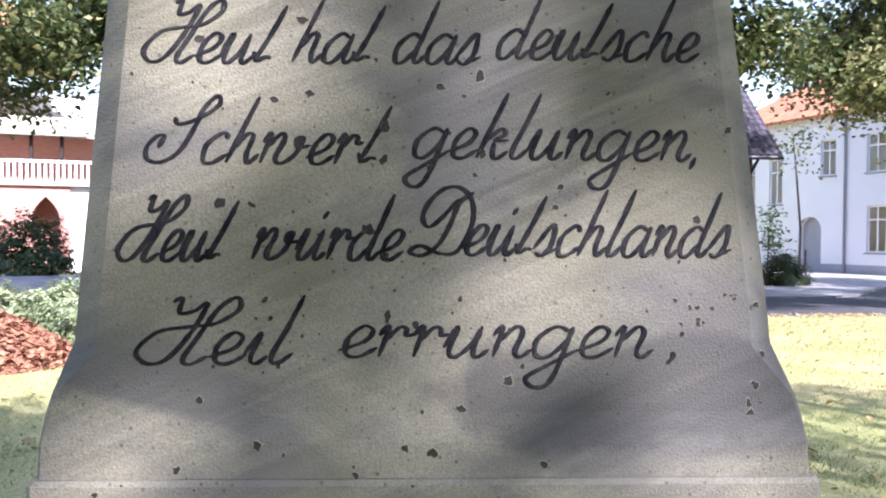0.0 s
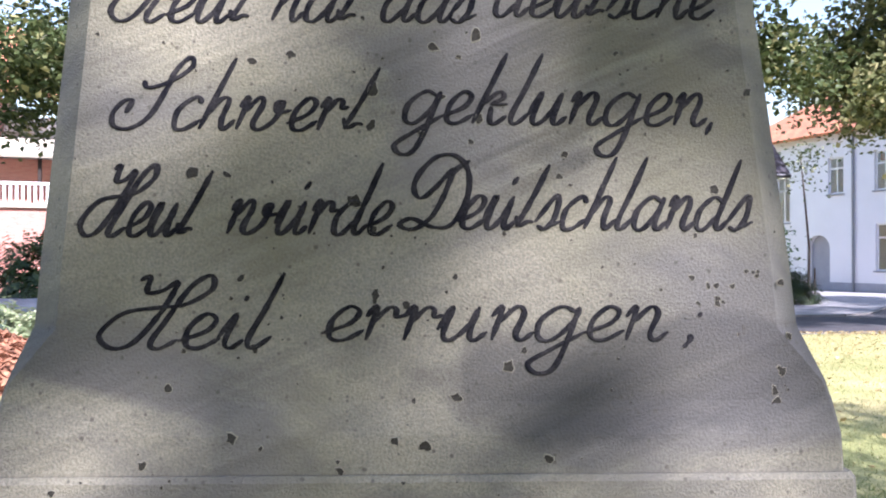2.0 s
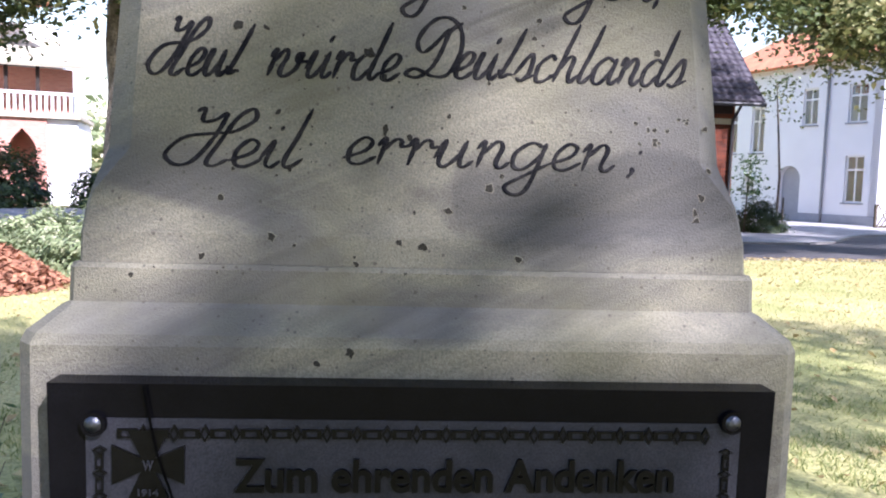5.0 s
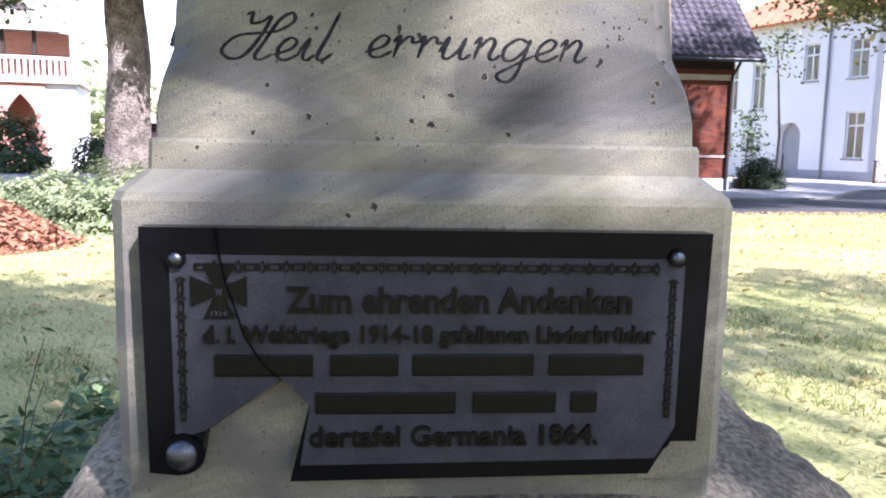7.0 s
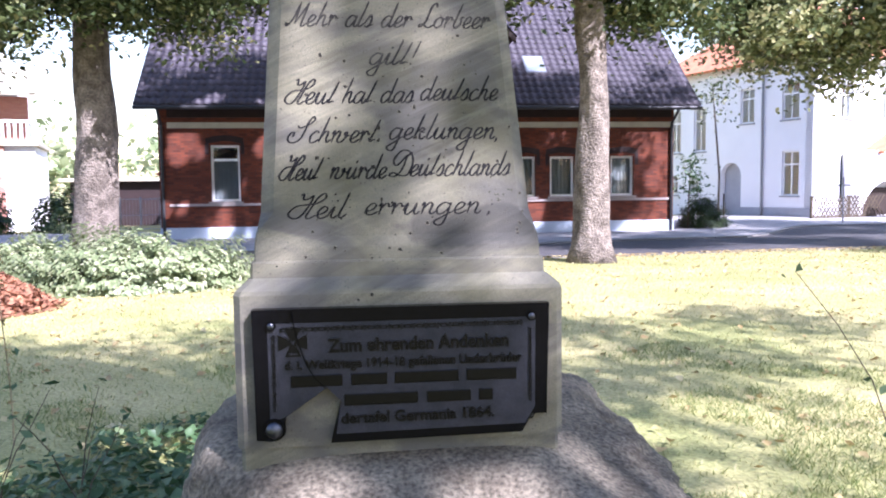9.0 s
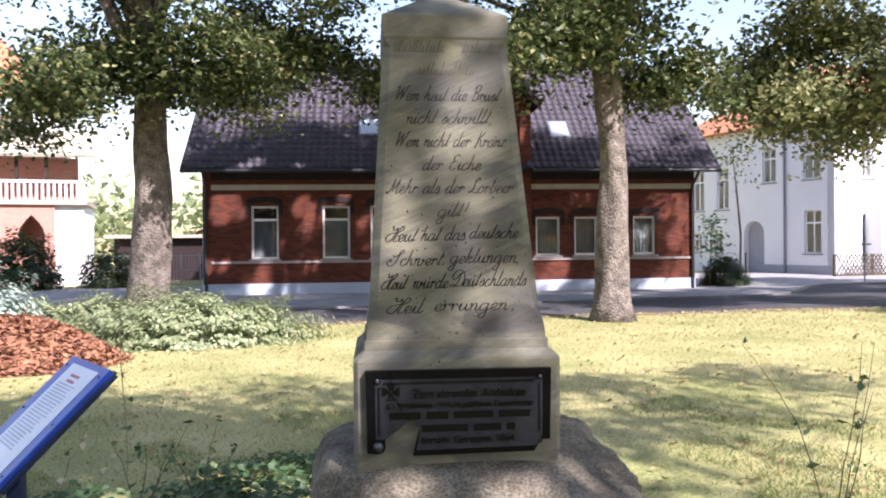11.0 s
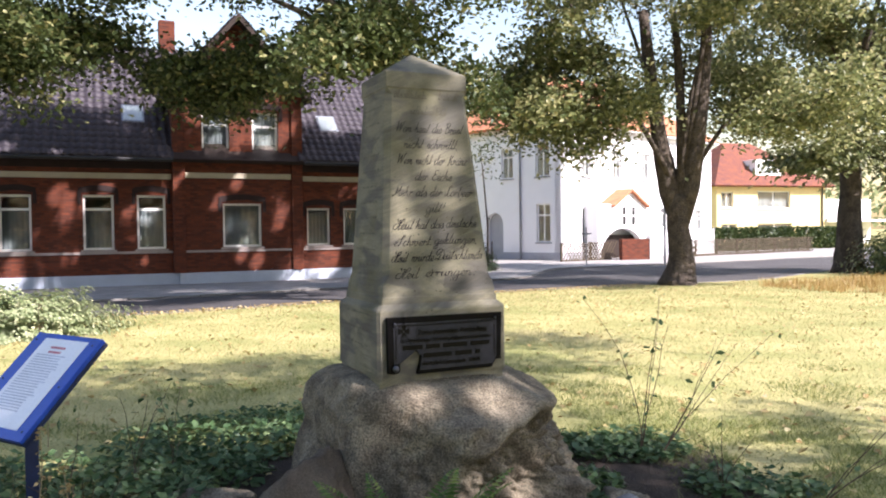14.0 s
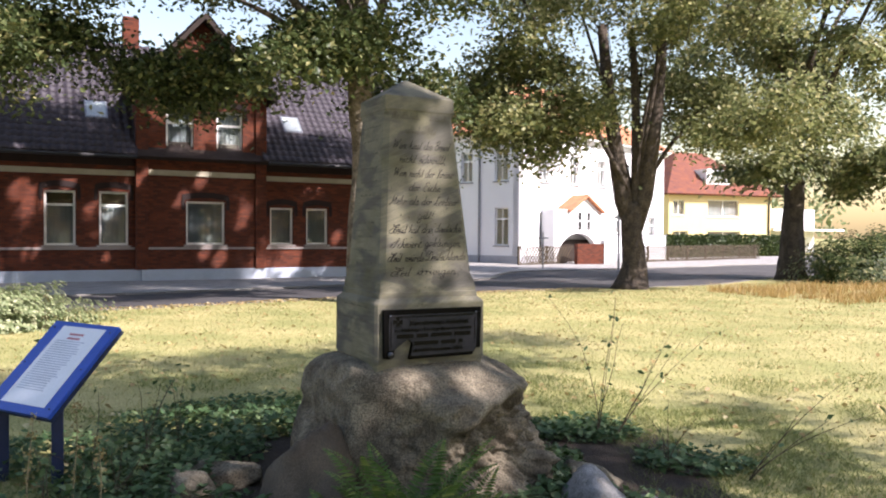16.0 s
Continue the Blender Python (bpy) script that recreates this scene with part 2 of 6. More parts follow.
GRASS = material("lawn", (0.23, 0.236, 0.084), 0.95, 0.3, 0.7, 35, 0.6, (0.405, 0.352, 0.157), dist=0.03)
BLADE = leaf_material("grass_blade", (0.178, 0.202, 0.063), (0.315, 0.301, 0.118), (0.46, 0.405, 0.2), 0.35)
ASPHALT = material("asphalt", (0.075, 0.07, 0.069), 0.9, 0.2, 0.5, 120, 0.4, (0.05, 0.047, 0.047))
SUNLIT_PAVING = material("sunlit_grey_paving", (0.32, 0.305, 0.285), 0.9, 0.2, 2, 60, 0.3, (0.22, 0.21, 0.2))
KERB = material("kerb_concrete", (0.19, 0.18, 0.165), 0.9, 0.2, 3, 60, 0.3, per_object=0.15)
SOIL = material("dark_soil", (0.06, 0.045, 0.032), 0.95, 0.4, 6, 60, 0.8, (0.035, 0.026, 0.02), dist=0.04)
MULCH = material("bark_mulch", (0.27, 0.125, 0.066), 0.9, 0.3, 8, 60, 0.6, (0.16, 0.072, 0.042), island=0.5)
BRICK = brick_material("red_brick", (0.14, 0.034, 0.014), (0.065, 0.017, 0.0095), (0.065, 0.034, 0.024))
PINK_BRICK = brick_material("pale_brick", (0.50, 0.23, 0.17), (0.42, 0.18, 0.13), (0.45, 0.3, 0.25))
DARK_RED_TILE = material("dark_red_roof_tile", (0.2, 0.07, 0.038), 0.85, 0.2, 2, 40, 0.3, (0.13, 0.05, 0.04))
PLINTH = material("blue_grey_plinth_paint", (0.42, 0.47, 0.55), 0.85, 0.12, 2, 60, 0.1)
BAND = material("sand_render", (0.42, 0.38, 0.29), 0.9, 0.15, 3, 60, 0.2)
SILL = material("pale_sill", (0.34, 0.29, 0.27), 0.8, 0.12, 4, 60, 0.1)
LINTEL = material("dark_brick_lintel", (0.028, 0.017, 0.016), 0.85, 0.25, 4, 60, 0.2)
ROOF_TILE = material("dark_roof_tile", (0.046, 0.039, 0.05), 0.6, 0.25, 4, 40, 0.1, per_object=0.2)
ROOF_MASS = material("dark_roof_tile_field", (0.046, 0.039, 0.05), 0.6, 0.25, 4, 40, 0.1, island=0.2)
RED_TILE = material("orange_roof_tile", (0.48, 0.20, 0.10), 0.8, 0.2, 2, 40, 0.3, (0.36, 0.14, 0.075), island=0.15)
WHITE_WALL = material("white_render", (0.78, 0.78, 0.79), 0.9, 0.05, 0.8, 40, 0.1)
GREY_BASE = material("grey_wall_base", (0.36, 0.37, 0.40), 0.9, 0.1, 2, 40, 0.1)
YELLOW_WALL = material("yellow_render", (0.76, 0.62, 0.33), 0.9, 0.06, 1, 40, 0.1)
WHITE_PAINT = material("white_window_paint", (0.78, 0.78, 0.76), 0.5, 0.05, 5, 60, 0.0)
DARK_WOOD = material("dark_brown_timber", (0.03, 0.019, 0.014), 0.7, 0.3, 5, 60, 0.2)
ZINC = material("grey_zinc", (0.28, 0.29, 0.31), 0.5, 0.1, 5, 60, 0.0, metal=0.6)
DARK_PIPE = material("dark_downpipe", (0.03, 0.03, 0.032), 0.5, 0.2, 5, 60, 0.0)
GLASS = glass_material("window_glass")
# net curtain whose grey-blue also holds the panes' painted sky reflection
CURTAIN_REFLECTION = material("net_curtain_reflection", (0.14, 0.16, 0.165), 0.9, 0.15, 3, 60, 0.2)
BLUE = material("blue_sign_paint", (0.02, 0.075, 0.40), 0.35, 0.12, 6, 80, 0.0, spec=0.5)
PAPER = material("printed_white_sheet", (0.72, 0.74, 0.78), 0.4, 0.05, 6, 80, 0.0, spec=0.5)
PRINT = material("grey_print", (0.46, 0.49, 0.57), 0.6, 0.15, 6, 80, 0.0)
RED_PRINT = material("red_print", (0.5, 0.2, 0.22), 0.6, 0.15, 6, 80, 0.0)
NAVY = material("dark_blue_post", (0.012, 0.022, 0.07), 0.45, 0.2, 6, 80, 0.0, spec=0.5)
DARK_BARK = material("dark_linden_bark", (0.10, 0.08, 0.062), 0.95, 0.4, 4, 22, 1.0, (0.045, 0.036, 0.03), dist=0.06)
BARK = material("linden_bark", (0.22, 0.185, 0.15), 0.95, 0.4, 4, 22, 1.0, (0.085, 0.07, 0.055), dist=0.06)
# yellowish linden leaf; the right-hand trees' sunlight is put into its paler colour
PALE_SUNLIT_LINDEN = leaf_material("pale_sunlit_linden_leaf", (0.085, 0.115, 0.045), (0.27, 0.285, 0.12), (0.5, 0.46, 0.24), 0.5)
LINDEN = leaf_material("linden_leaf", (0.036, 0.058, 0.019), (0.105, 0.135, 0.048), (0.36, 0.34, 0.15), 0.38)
PALE_SHRUB = leaf_material("pale_shrub_leaf", (0.16, 0.21, 0.09), (0.33, 0.37, 0.20), (0.52, 0.52, 0.33), 0.4)
GREY_SHRUB = leaf_material("silver_shrub_leaf", (0.20, 0.27, 0.22), (0.36, 0.43, 0.36), (0.5, 0.55, 0.45), 0.25)
DARK_SHRUB = leaf_material("dark_shrub_leaf", (0.02, 0.04, 0.012), (0.05, 0.08, 0.02), (0.10, 0.12, 0.04), 0.25)
IVY = leaf_material("ground_cover_leaf", (0.04, 0.085, 0.03), (0.09, 0.15, 0.06), (0.20, 0.26, 0.12), 0.3)
FERN = leaf_material("fern_leaf", (0.045, 0.10, 0.02), (0.10, 0.17, 0.04), (0.22, 0.26, 0.07), 0.35)
LITTER = leaf_material("fallen_leaf", (0.30, 0.20, 0.08), (0.45, 0.36, 0.16), (0.55, 0.48, 0.28), 0.2)
STEM = material("brown_stem", (0.10, 0.075, 0.05), 0.9, 0.3, 8, 60, 0.2)
SEAM = material("plaque_crack", (0.003, 0.003, 0.003), 1.0, 0.2, 8, 60, 0.0, spec=0.0)

# ---- mesh helpers ----


def part(name, data, mat, parent=None, label="", smooth=False):
    """Links a bmesh or a mesh as one object, under its thing."""
    if isinstance(data, bmesh.types.BMesh):
        me = bpy.data.meshes.new(name)
        data.to_mesh(me)
        data.free()
    else:
        me = data
    if mat is not None and not me.materials:
        me.materials.append(mat)
    if smooth:
        me.polygons.foreach_set("use_smooth", [True] * len(me.polygons))
    ob = new(name, me)
    if parent is not None:
        ob.parent = parent
    if label:
        tagged(ob, label)
    return ob


def thing(name, label, category, at=(0, 0, 0), group="", kind=""):
    ob = new(name)
    ob.location = at
    ob.empty_display_size = 0.1
    return tagged(ob, label, category, group, kind)


def box(bm, x0, x1, y0, y1, z0, z1, m=None):
    vs = [bm.verts.new((x, y, z)) for z in (z0, z1) for y in (y0, y1) for x in (x0, x1)]
    if m is not None:
        for v in vs:
            v.co = m @ v.co
    for f in ((0, 2, 3, 1), (4, 5, 7, 6), (0, 1, 5, 4), (2, 6, 7, 3), (0, 4, 6, 2), (1, 3, 7, 5)):
        bm.faces.new([vs[k] for k in f])
    return vs


def box_mesh(*args, bevel=0.0, m=None):
    bm = bmesh.new()
    box(bm, *args, m=m)
    if bevel:
        bmesh.ops.bevel(bm, geom=bm.edges[:], offset=bevel, segments=2, affect="EDGES", profile=0.6)
    return bm


def raw_mesh(name, verts, faces, smooth=False):
    me = bpy.data.meshes.new(name)
    me.from_pydata([tuple(v) for v in verts] if not isinstance(verts, np.ndarray) else verts.tolist(), [], faces if not isinstance(faces, np.ndarray) else faces.tolist())
    if smooth:
        me.polygons.foreach_set("use_smooth", [True] * len(me.polygons))
    return me


def tube_into(bm, pts, radii, sides=8, rough=0.0, seed=0.0):
    rings = []
    for k, p in enumerate(pts):
        p = Vector(p)
        a, b = Vector(pts[max(k - 1, 0)]), Vector(pts[min(k + 1, len(pts) - 1)])
        d = (b - a).normalized()
        ref = Vector((1, 0, 0)) if abs(d.x) < 0.8 else Vector((0, 1, 0))
        e1 = (ref - d * ref.dot(d)).normalized()
        e2 = d.cross(e1)
        ring = []
        for j in range(sides):
            an = 2 * math.pi * j / sides
            r = radii[k]
            if rough:
                r *= 1 + rough * noise.noise(Vector((math.cos(an) * 1.7 + seed, math.sin(an) * 1.7, p.z * 0.9 + seed)))
                r *= 1 + rough * 0.35 * noise.noise(Vector((math.cos(an) * 6 + seed, math.sin(an) * 6, p.z * 2.5)))
            ring.append(bm.verts.new(p + e1 * (math.cos(an) * r) + e2 * (math.sin(an) * r)))
        rings.append(ring)
    for a, b in zip(rings, rings[1:]):
        for j in range(sides):
            bm.faces.new((a[j], a[(j + 1) % sides], b[(j + 1) % sides], b[j]))
    bm.faces.new(rings[-1])
    bm.faces.new(rings[0][::-1])
    return bm


def tube(pts, radii, sides=8, rough=0.0, seed=0.0):
    return tube_into(bmesh.new(), pts, radii, sides, rough, seed)


def loft(rings, cap=True):
    bm = bmesh.new()
    vs = [[bm.verts.new(p) for p in r] for r in rings]
    n = len(rings[0])
    for a, b in zip(vs, vs[1:]):
        for j in range(n):
            bm.faces.new((a[j], a[(j + 1) % n], b[(j + 1) % n], b[j]))
    if cap:
        bm.faces.new(vs[0][::-1])
        bm.faces.new(vs[-1])
    return bm


def leaves_mesh(name, centres, size, spread, up=0.4, seed=0, fold=0.18, long=1.25):
    """Many small pointed leaves, each of four faces folded along its rib, at the given points."""
    rng = np.random.default_rng(seed)
    n = len(centres)
    c = np.asarray(centres)
    nrm = rng.normal(size=(n, 3))
    nrm[:, 2] = np.abs(nrm[:, 2]) + up
    nrm /= np.linalg.norm(nrm, axis=1)[:, None]
    t = np.cross(nrm, rng.normal(size=(n, 3)))
    t /= np.linalg.norm(t, axis=1)[:, None]
    b = np.cross(nrm, t)
    s = (size * (1 + spread * rng.uniform(-1, 1, n)))[:, None]
    shape = ((-0.5, 0, 0), (0.0, 0, -fold), (0.5, 0, -fold * 0.6), (-0.12, 0.42, fold * 0.5), (-0.12, -0.42, fold * 0.5))
    vs = np.stack([c + s * (long * x * t + y * b + z * nrm) for x, y, z in shape], axis=1).reshape(-1, 3)
    k = np.arange(n)[:, None] * 5
    f = np.concatenate([k + np.array([[0, 1, 3]]), k + np.array([[1, 2, 3]]), k + np.array([[0, 4, 1]]), k + np.array([[1, 4, 2]])])
    me = bpy.data.meshes.new(name)
    me.vertices.add(len(vs))
    me.vertices.foreach_set("co", vs.ravel())
    me.loops.add(f.size)
    me.loops.foreach_set("vertex_index", f.ravel().astype(np.int32))
    me.polygons.add(len(f))
    me.polygons.foreach_set("loop_start", np.arange(0, f.size, 3, dtype=np.int32))
    me.update(calc_edges=True)
    return me


def smoothstep(a, b, x):
    x = min(max((x - a) / (b - a), 0), 1)
    return x * x * (3 - 2 * x)


def ground_z(x, y):
    return -0.15 * smoothstep(11, 20, y) + 0.025 * noise.noise(Vector((x * 0.25, y * 0.25, 0)))


# ---- ground, road, pavement ----


def make_ground():
    xs = [-400, -150, -70, -40, -25] + [-20 + k * 0.5 for k in range(101)] + [40, 60, 100, 180, 400]
    ys = [-400, -150, -60, -30, -16] + [-12 + k * 0.5 for k in range(101)] + [46, 60, 100, 180, 500]
    verts = [(x, y, ground_z(x, y)) for y in ys for x in xs]
    w = len(xs)
    faces = [(j * w + i, j * w + i + 1, (j + 1) * w + i + 1, (j + 1) * w + i) for j in range(len(ys) - 1) for i in range(w - 1)]
    ob = part("ground", raw_mesh("ground", verts, faces, True), GRASS)
    tagged(ob, "short sunlit lawn with dry yellowish patches", "lawn", kind="structure")


def near_edge(x):
    return 13.3 + 1.6 * smoothstep(-3, 10, x) + 3.0 * smoothstep(17, 26, x) + 9 * smoothstep(24, 50, x)


def far_edge(x):
    return 18.5 + 1.8 * smoothstep(0, 11, x) + 5.5 * smoothstep(11.5, 18, x) + 2.5 * smoothstep(18, 40, x)


def strip_sheet(lo, hi, x0, x1, lift, thick, nx=120, ny=8):
    verts, faces = [], []
    for j in range(ny + 1):
        for i in range(nx + 1):
            x = x0 + (x1 - x0) * i / nx
            y = lo(x) + (hi(x) - lo(x)) * j / ny
            verts.append((x, y, ground_z(x, y) + lift))
    w = nx + 1
    faces = [(j * w + i, j * w + i + 1, (j + 1) * w + i + 1, (j + 1) * w + i) for j in range(ny) for i in range(nx)]
    bm = bmesh.new()
    vs = [bm.verts.new(v) for v in verts]
    for f in faces:
        bm.faces.new([vs[k] for k in f])
    rim = [e for e in bm.edges if e.is_boundary]
    got = bmesh.ops.extrude_edge_only(bm, edges=rim)
    for g in got["geom"]:
        if isinstance(g, bmesh.types.BMVert):
            g.co.z -= thick
    return bm


def make_road():
    tagged(part("road", strip_sheet(near_edge, far_edge, -60, 70, 0.03, 0.1), ASPHALT), "worn dark grey asphalt street in tree shade", "road", kind="structure")
    # at the right its lightened paving covers the junction to imitate sunlit road
    tagged(part("pavement", strip_sheet(lambda x: far_edge(x) + 0.16, lambda x: far_edge(x) + 12.0, -60, 70, 0.07, 0.2), SUNLIT_PAVING), "grey pavement beside the brick house, standing in for sunlit road at right", "pavement", kind="structure")


def make_kerbs():
    holder = thing("kerb", "row of pale concrete kerb stones along the street", "kerb", kind="structure")
    for edge, off, top, x0, x1 in ((near_edge, -0.07, 0.02, -14, 24), (far_edge, 0.08, 0.085, -14, 24)):
        x = x0
        while x < x1:
            y = edge(x + 0.5) + off
            an = math.atan2(edge(x + 1) - edge(x), 1)
            l = 0.49 / math.cos(an)
            b = box_mesh(-l, l, -0.07, 0.07, -0.15, 0, bevel=0.012)
            ob = part("kerb_stone", b, KERB, holder)
            ob.matrix_basis = pose(x + 0.5, y, ground_z(x + 0.5, y) + top, 0, 0, math.degrees(an))
            x += 1.0


make_ground()
make_road()
make_kerbs()

# ---- houses ----


def wall_mesh(x0, x1, z0, z1, openings, thick, y=0.0):
    """A wall in the xz plane with its front at y, pierced by openings (x0, x1, z0, z1)."""
    xs = sorted({x0, x1, *[o[0] for o in openings], *[o[1] for o in openings]})
    zs = sorted({z0, z1, *[o[2] for o in openings], *[o[3] for o in openings]})
    bm = bmesh.new()

    def open_at(i, j):
        if not (0 <= i < len(xs) - 1 and 0 <= j < len(zs) - 1):
            return True
        cx, cz = (xs[i] + xs[i + 1]) / 2, (zs[j] + zs[j + 1]) / 2
        return any(o[0] < cx < o[1] and o[2] < cz < o[3] for o in openings)

    for i in range(len(xs) - 1):
        for j in range(len(zs) - 1):
            if open_at(i, j):
                continue
            a, b, c, d = xs[i], xs[i + 1], zs[j], zs[j + 1]
            for yy, order in ((y, 1), (y + thick, -1)):
                bm.faces.new([bm.verts.new(p) for p in ((a, yy, c), (b, yy, c), (b, yy, d), (a, yy, d))[::order]])
            for di, dj, q in ((-1, 0, ((a, c), (a, d))), (1, 0, ((b, d), (b, c))), (0, -1, ((b, c), (a, c))), (0, 1, ((a, d), (b, d)))):
                if open_at(i + di, j + dj):
                    (px, pz), (qx, qz) = q
                    bm.faces.new([bm.verts.new(p) for p in ((px, y, pz), (qx, y, qz), (qx, y + thick, qz), (px, y + thick, pz))])
    bmesh.ops.remove_doubles(bm, verts=bm.verts, dist=1e-4)
    bmesh.ops.recalc_face_normals(bm, faces=bm.faces)
    return bm


def window_in(house, x0, x1, z0, z1, y, transom=0.72, sill=SILL, mullion=False, curtain=0.0, deep=0.12):
    """A framed window set back in its opening, with its pane and sill."""
    f, yy = 0.075, y + deep
    zt = z0 + (z1 - z0) * transom
    xm = (x0 + x1) / 2
    cols = [(x0 + f, xm - 0.035), (xm + 0.035, x1 - f)] if mullion else [(x0 + f, x1 - f)]
    rws = [(z0 + f, zt - 0.04), (zt + 0.04, z1 - f)] if transom else [(z0 + f, z1 - f)]
    bm = wall_mesh(x0, x1, z0, z1, [(a, b, c, d) for a, b in cols for c, d in rws], 0.07, yy)
    win = part("window", bm, WHITE_PAINT, house, "white framed window")
    p = part("pane", box_mesh(x0 + f, x1 - f, yy + 0.03, yy + 0.036, z0 + f, z1 - f), GLASS, win, "dark reflecting glass pane")
    p.visible_shadow = False
    if sill:
        part("sill", box_mesh(x0 - 0.08, x1 + 0.08, y - 0.07, yy, z0 - 0.08, z0 - 0.002, bevel=0.01), sill, win)
    if curtain:
        verts, faces = [], []
        n = 40
        for k in range(n + 1):
            u = k / n
            cy = yy + 0.2 + 0.008 * math.sin(u * 40)
            verts += [(x0 + (x1 - x0) * u, cy, z0), (x0 + (x1 - x0) * u, cy, z0 + (z1 - z0) * curtain)]
        faces = [(2 * k, 2 * k + 2, 2 * k + 3, 2 * k + 1) for k in range(n)]
        part("curtain", raw_mesh("curtain", verts, faces, True), CURTAIN_REFLECTION, win, "net curtain coloured with the sky's grey-blue reflection")
    return win


def tile_mesh(w=0.27, l=0.40):
    """One curved roof tile lying along +y upwards."""
    n = 5
    verts, faces = [], []
    for k in range(n + 1):
        u = k / n
        z = 0.028 * math.sin(u * 2 * math.pi) + 0.02
        verts += [(w * u, 0, z + 0.02), (w * u, l, z), (w * u, 0, z - 0.012)]
    for k in range(n):
        a, b = 3 * k, 3 * k + 3
        faces += [(a, b, b + 1, a + 1), (a + 2, b + 2, b, a)]
    return raw_mesh("roof_tile", verts, faces, True)


def tiled_slope(roof, origin, along, up, width, length, keep, parts_x=None, mat_mass=None, mat_tile=None):
    """Rows of overlapping tiles; those in the stretch parts_x are parts of their own, the others one mesh."""
    tw, tl = 0.27, 0.34
    ax, ay = Vector(along).normalized(), Vector(up).normalized()
    az = ax.cross(ay)
    if parts_x:
        shared = tile_mesh()
        shared.materials.append(mat_tile)
    proto = tile_mesh()
    base = [v.co.copy() for v in proto.vertices]
    polys = [tuple(p.vertices) for p in proto.polygons]
    verts, faces = [], []
    rng = random.Random(7)
    for r in range(int(length / tl)):
        for c in range(int(width / tw)):
            u, v = c * tw, r * tl
            if not keep(u + tw / 2, v + tl / 2):
                continue
            o = Vector(origin) + ax * u + ay * v + az * (0.02 + rng.uniform(0, 0.008))
            m = Matrix(((ax.x, ay.x, az.x, o.x), (ax.y, ay.y, az.y, o.y), (ax.z, ay.z, az.z, o.z), (0, 0, 0, 1)))
            if parts_x and parts_x[0] <= u < parts_x[1] and parts_x[2] <= v < parts_x[3]:
                ob = new("roof_tile", shared)
                ob.parent = roof
                ob.matrix_basis = m
            else:
                k = len(verts)
                verts += [m @ p for p in base]
                faces += [tuple(k + i for i in f) for f in polys]
    if verts:
        tagged(part("tile_field", raw_mesh("tile_field", verts, faces, True), mat_mass, roof), kind="stuff")


def slab(pts, thick):
    """A flat slab under a polygon."""
    bm = bmesh.new()
    top = [bm.verts.new(p) for p in pts]
    f = bm.faces.new(top)
    f.normal_update()
    n = f.normal.copy()
    low = [bm.verts.new(Vector(p) - n * thick) for p in pts]
    bm.faces.new(low[::-1])
    for k in range(len(pts)):
        j = (k + 1) % len(pts)
        bm.faces.new((top[k], low[k], low[j], top[j]))
    bmesh.ops.recalc_face_normals(bm, faces=bm.faces)
    return bm


HY, HX0, HX1 = 24.5, -5.95, 11.62
EAVE, RIDGE_Y, RIDGE_Z, BACK_Y = 4.4, 29.3, 9.0, 34.1
TILES_LATER = []


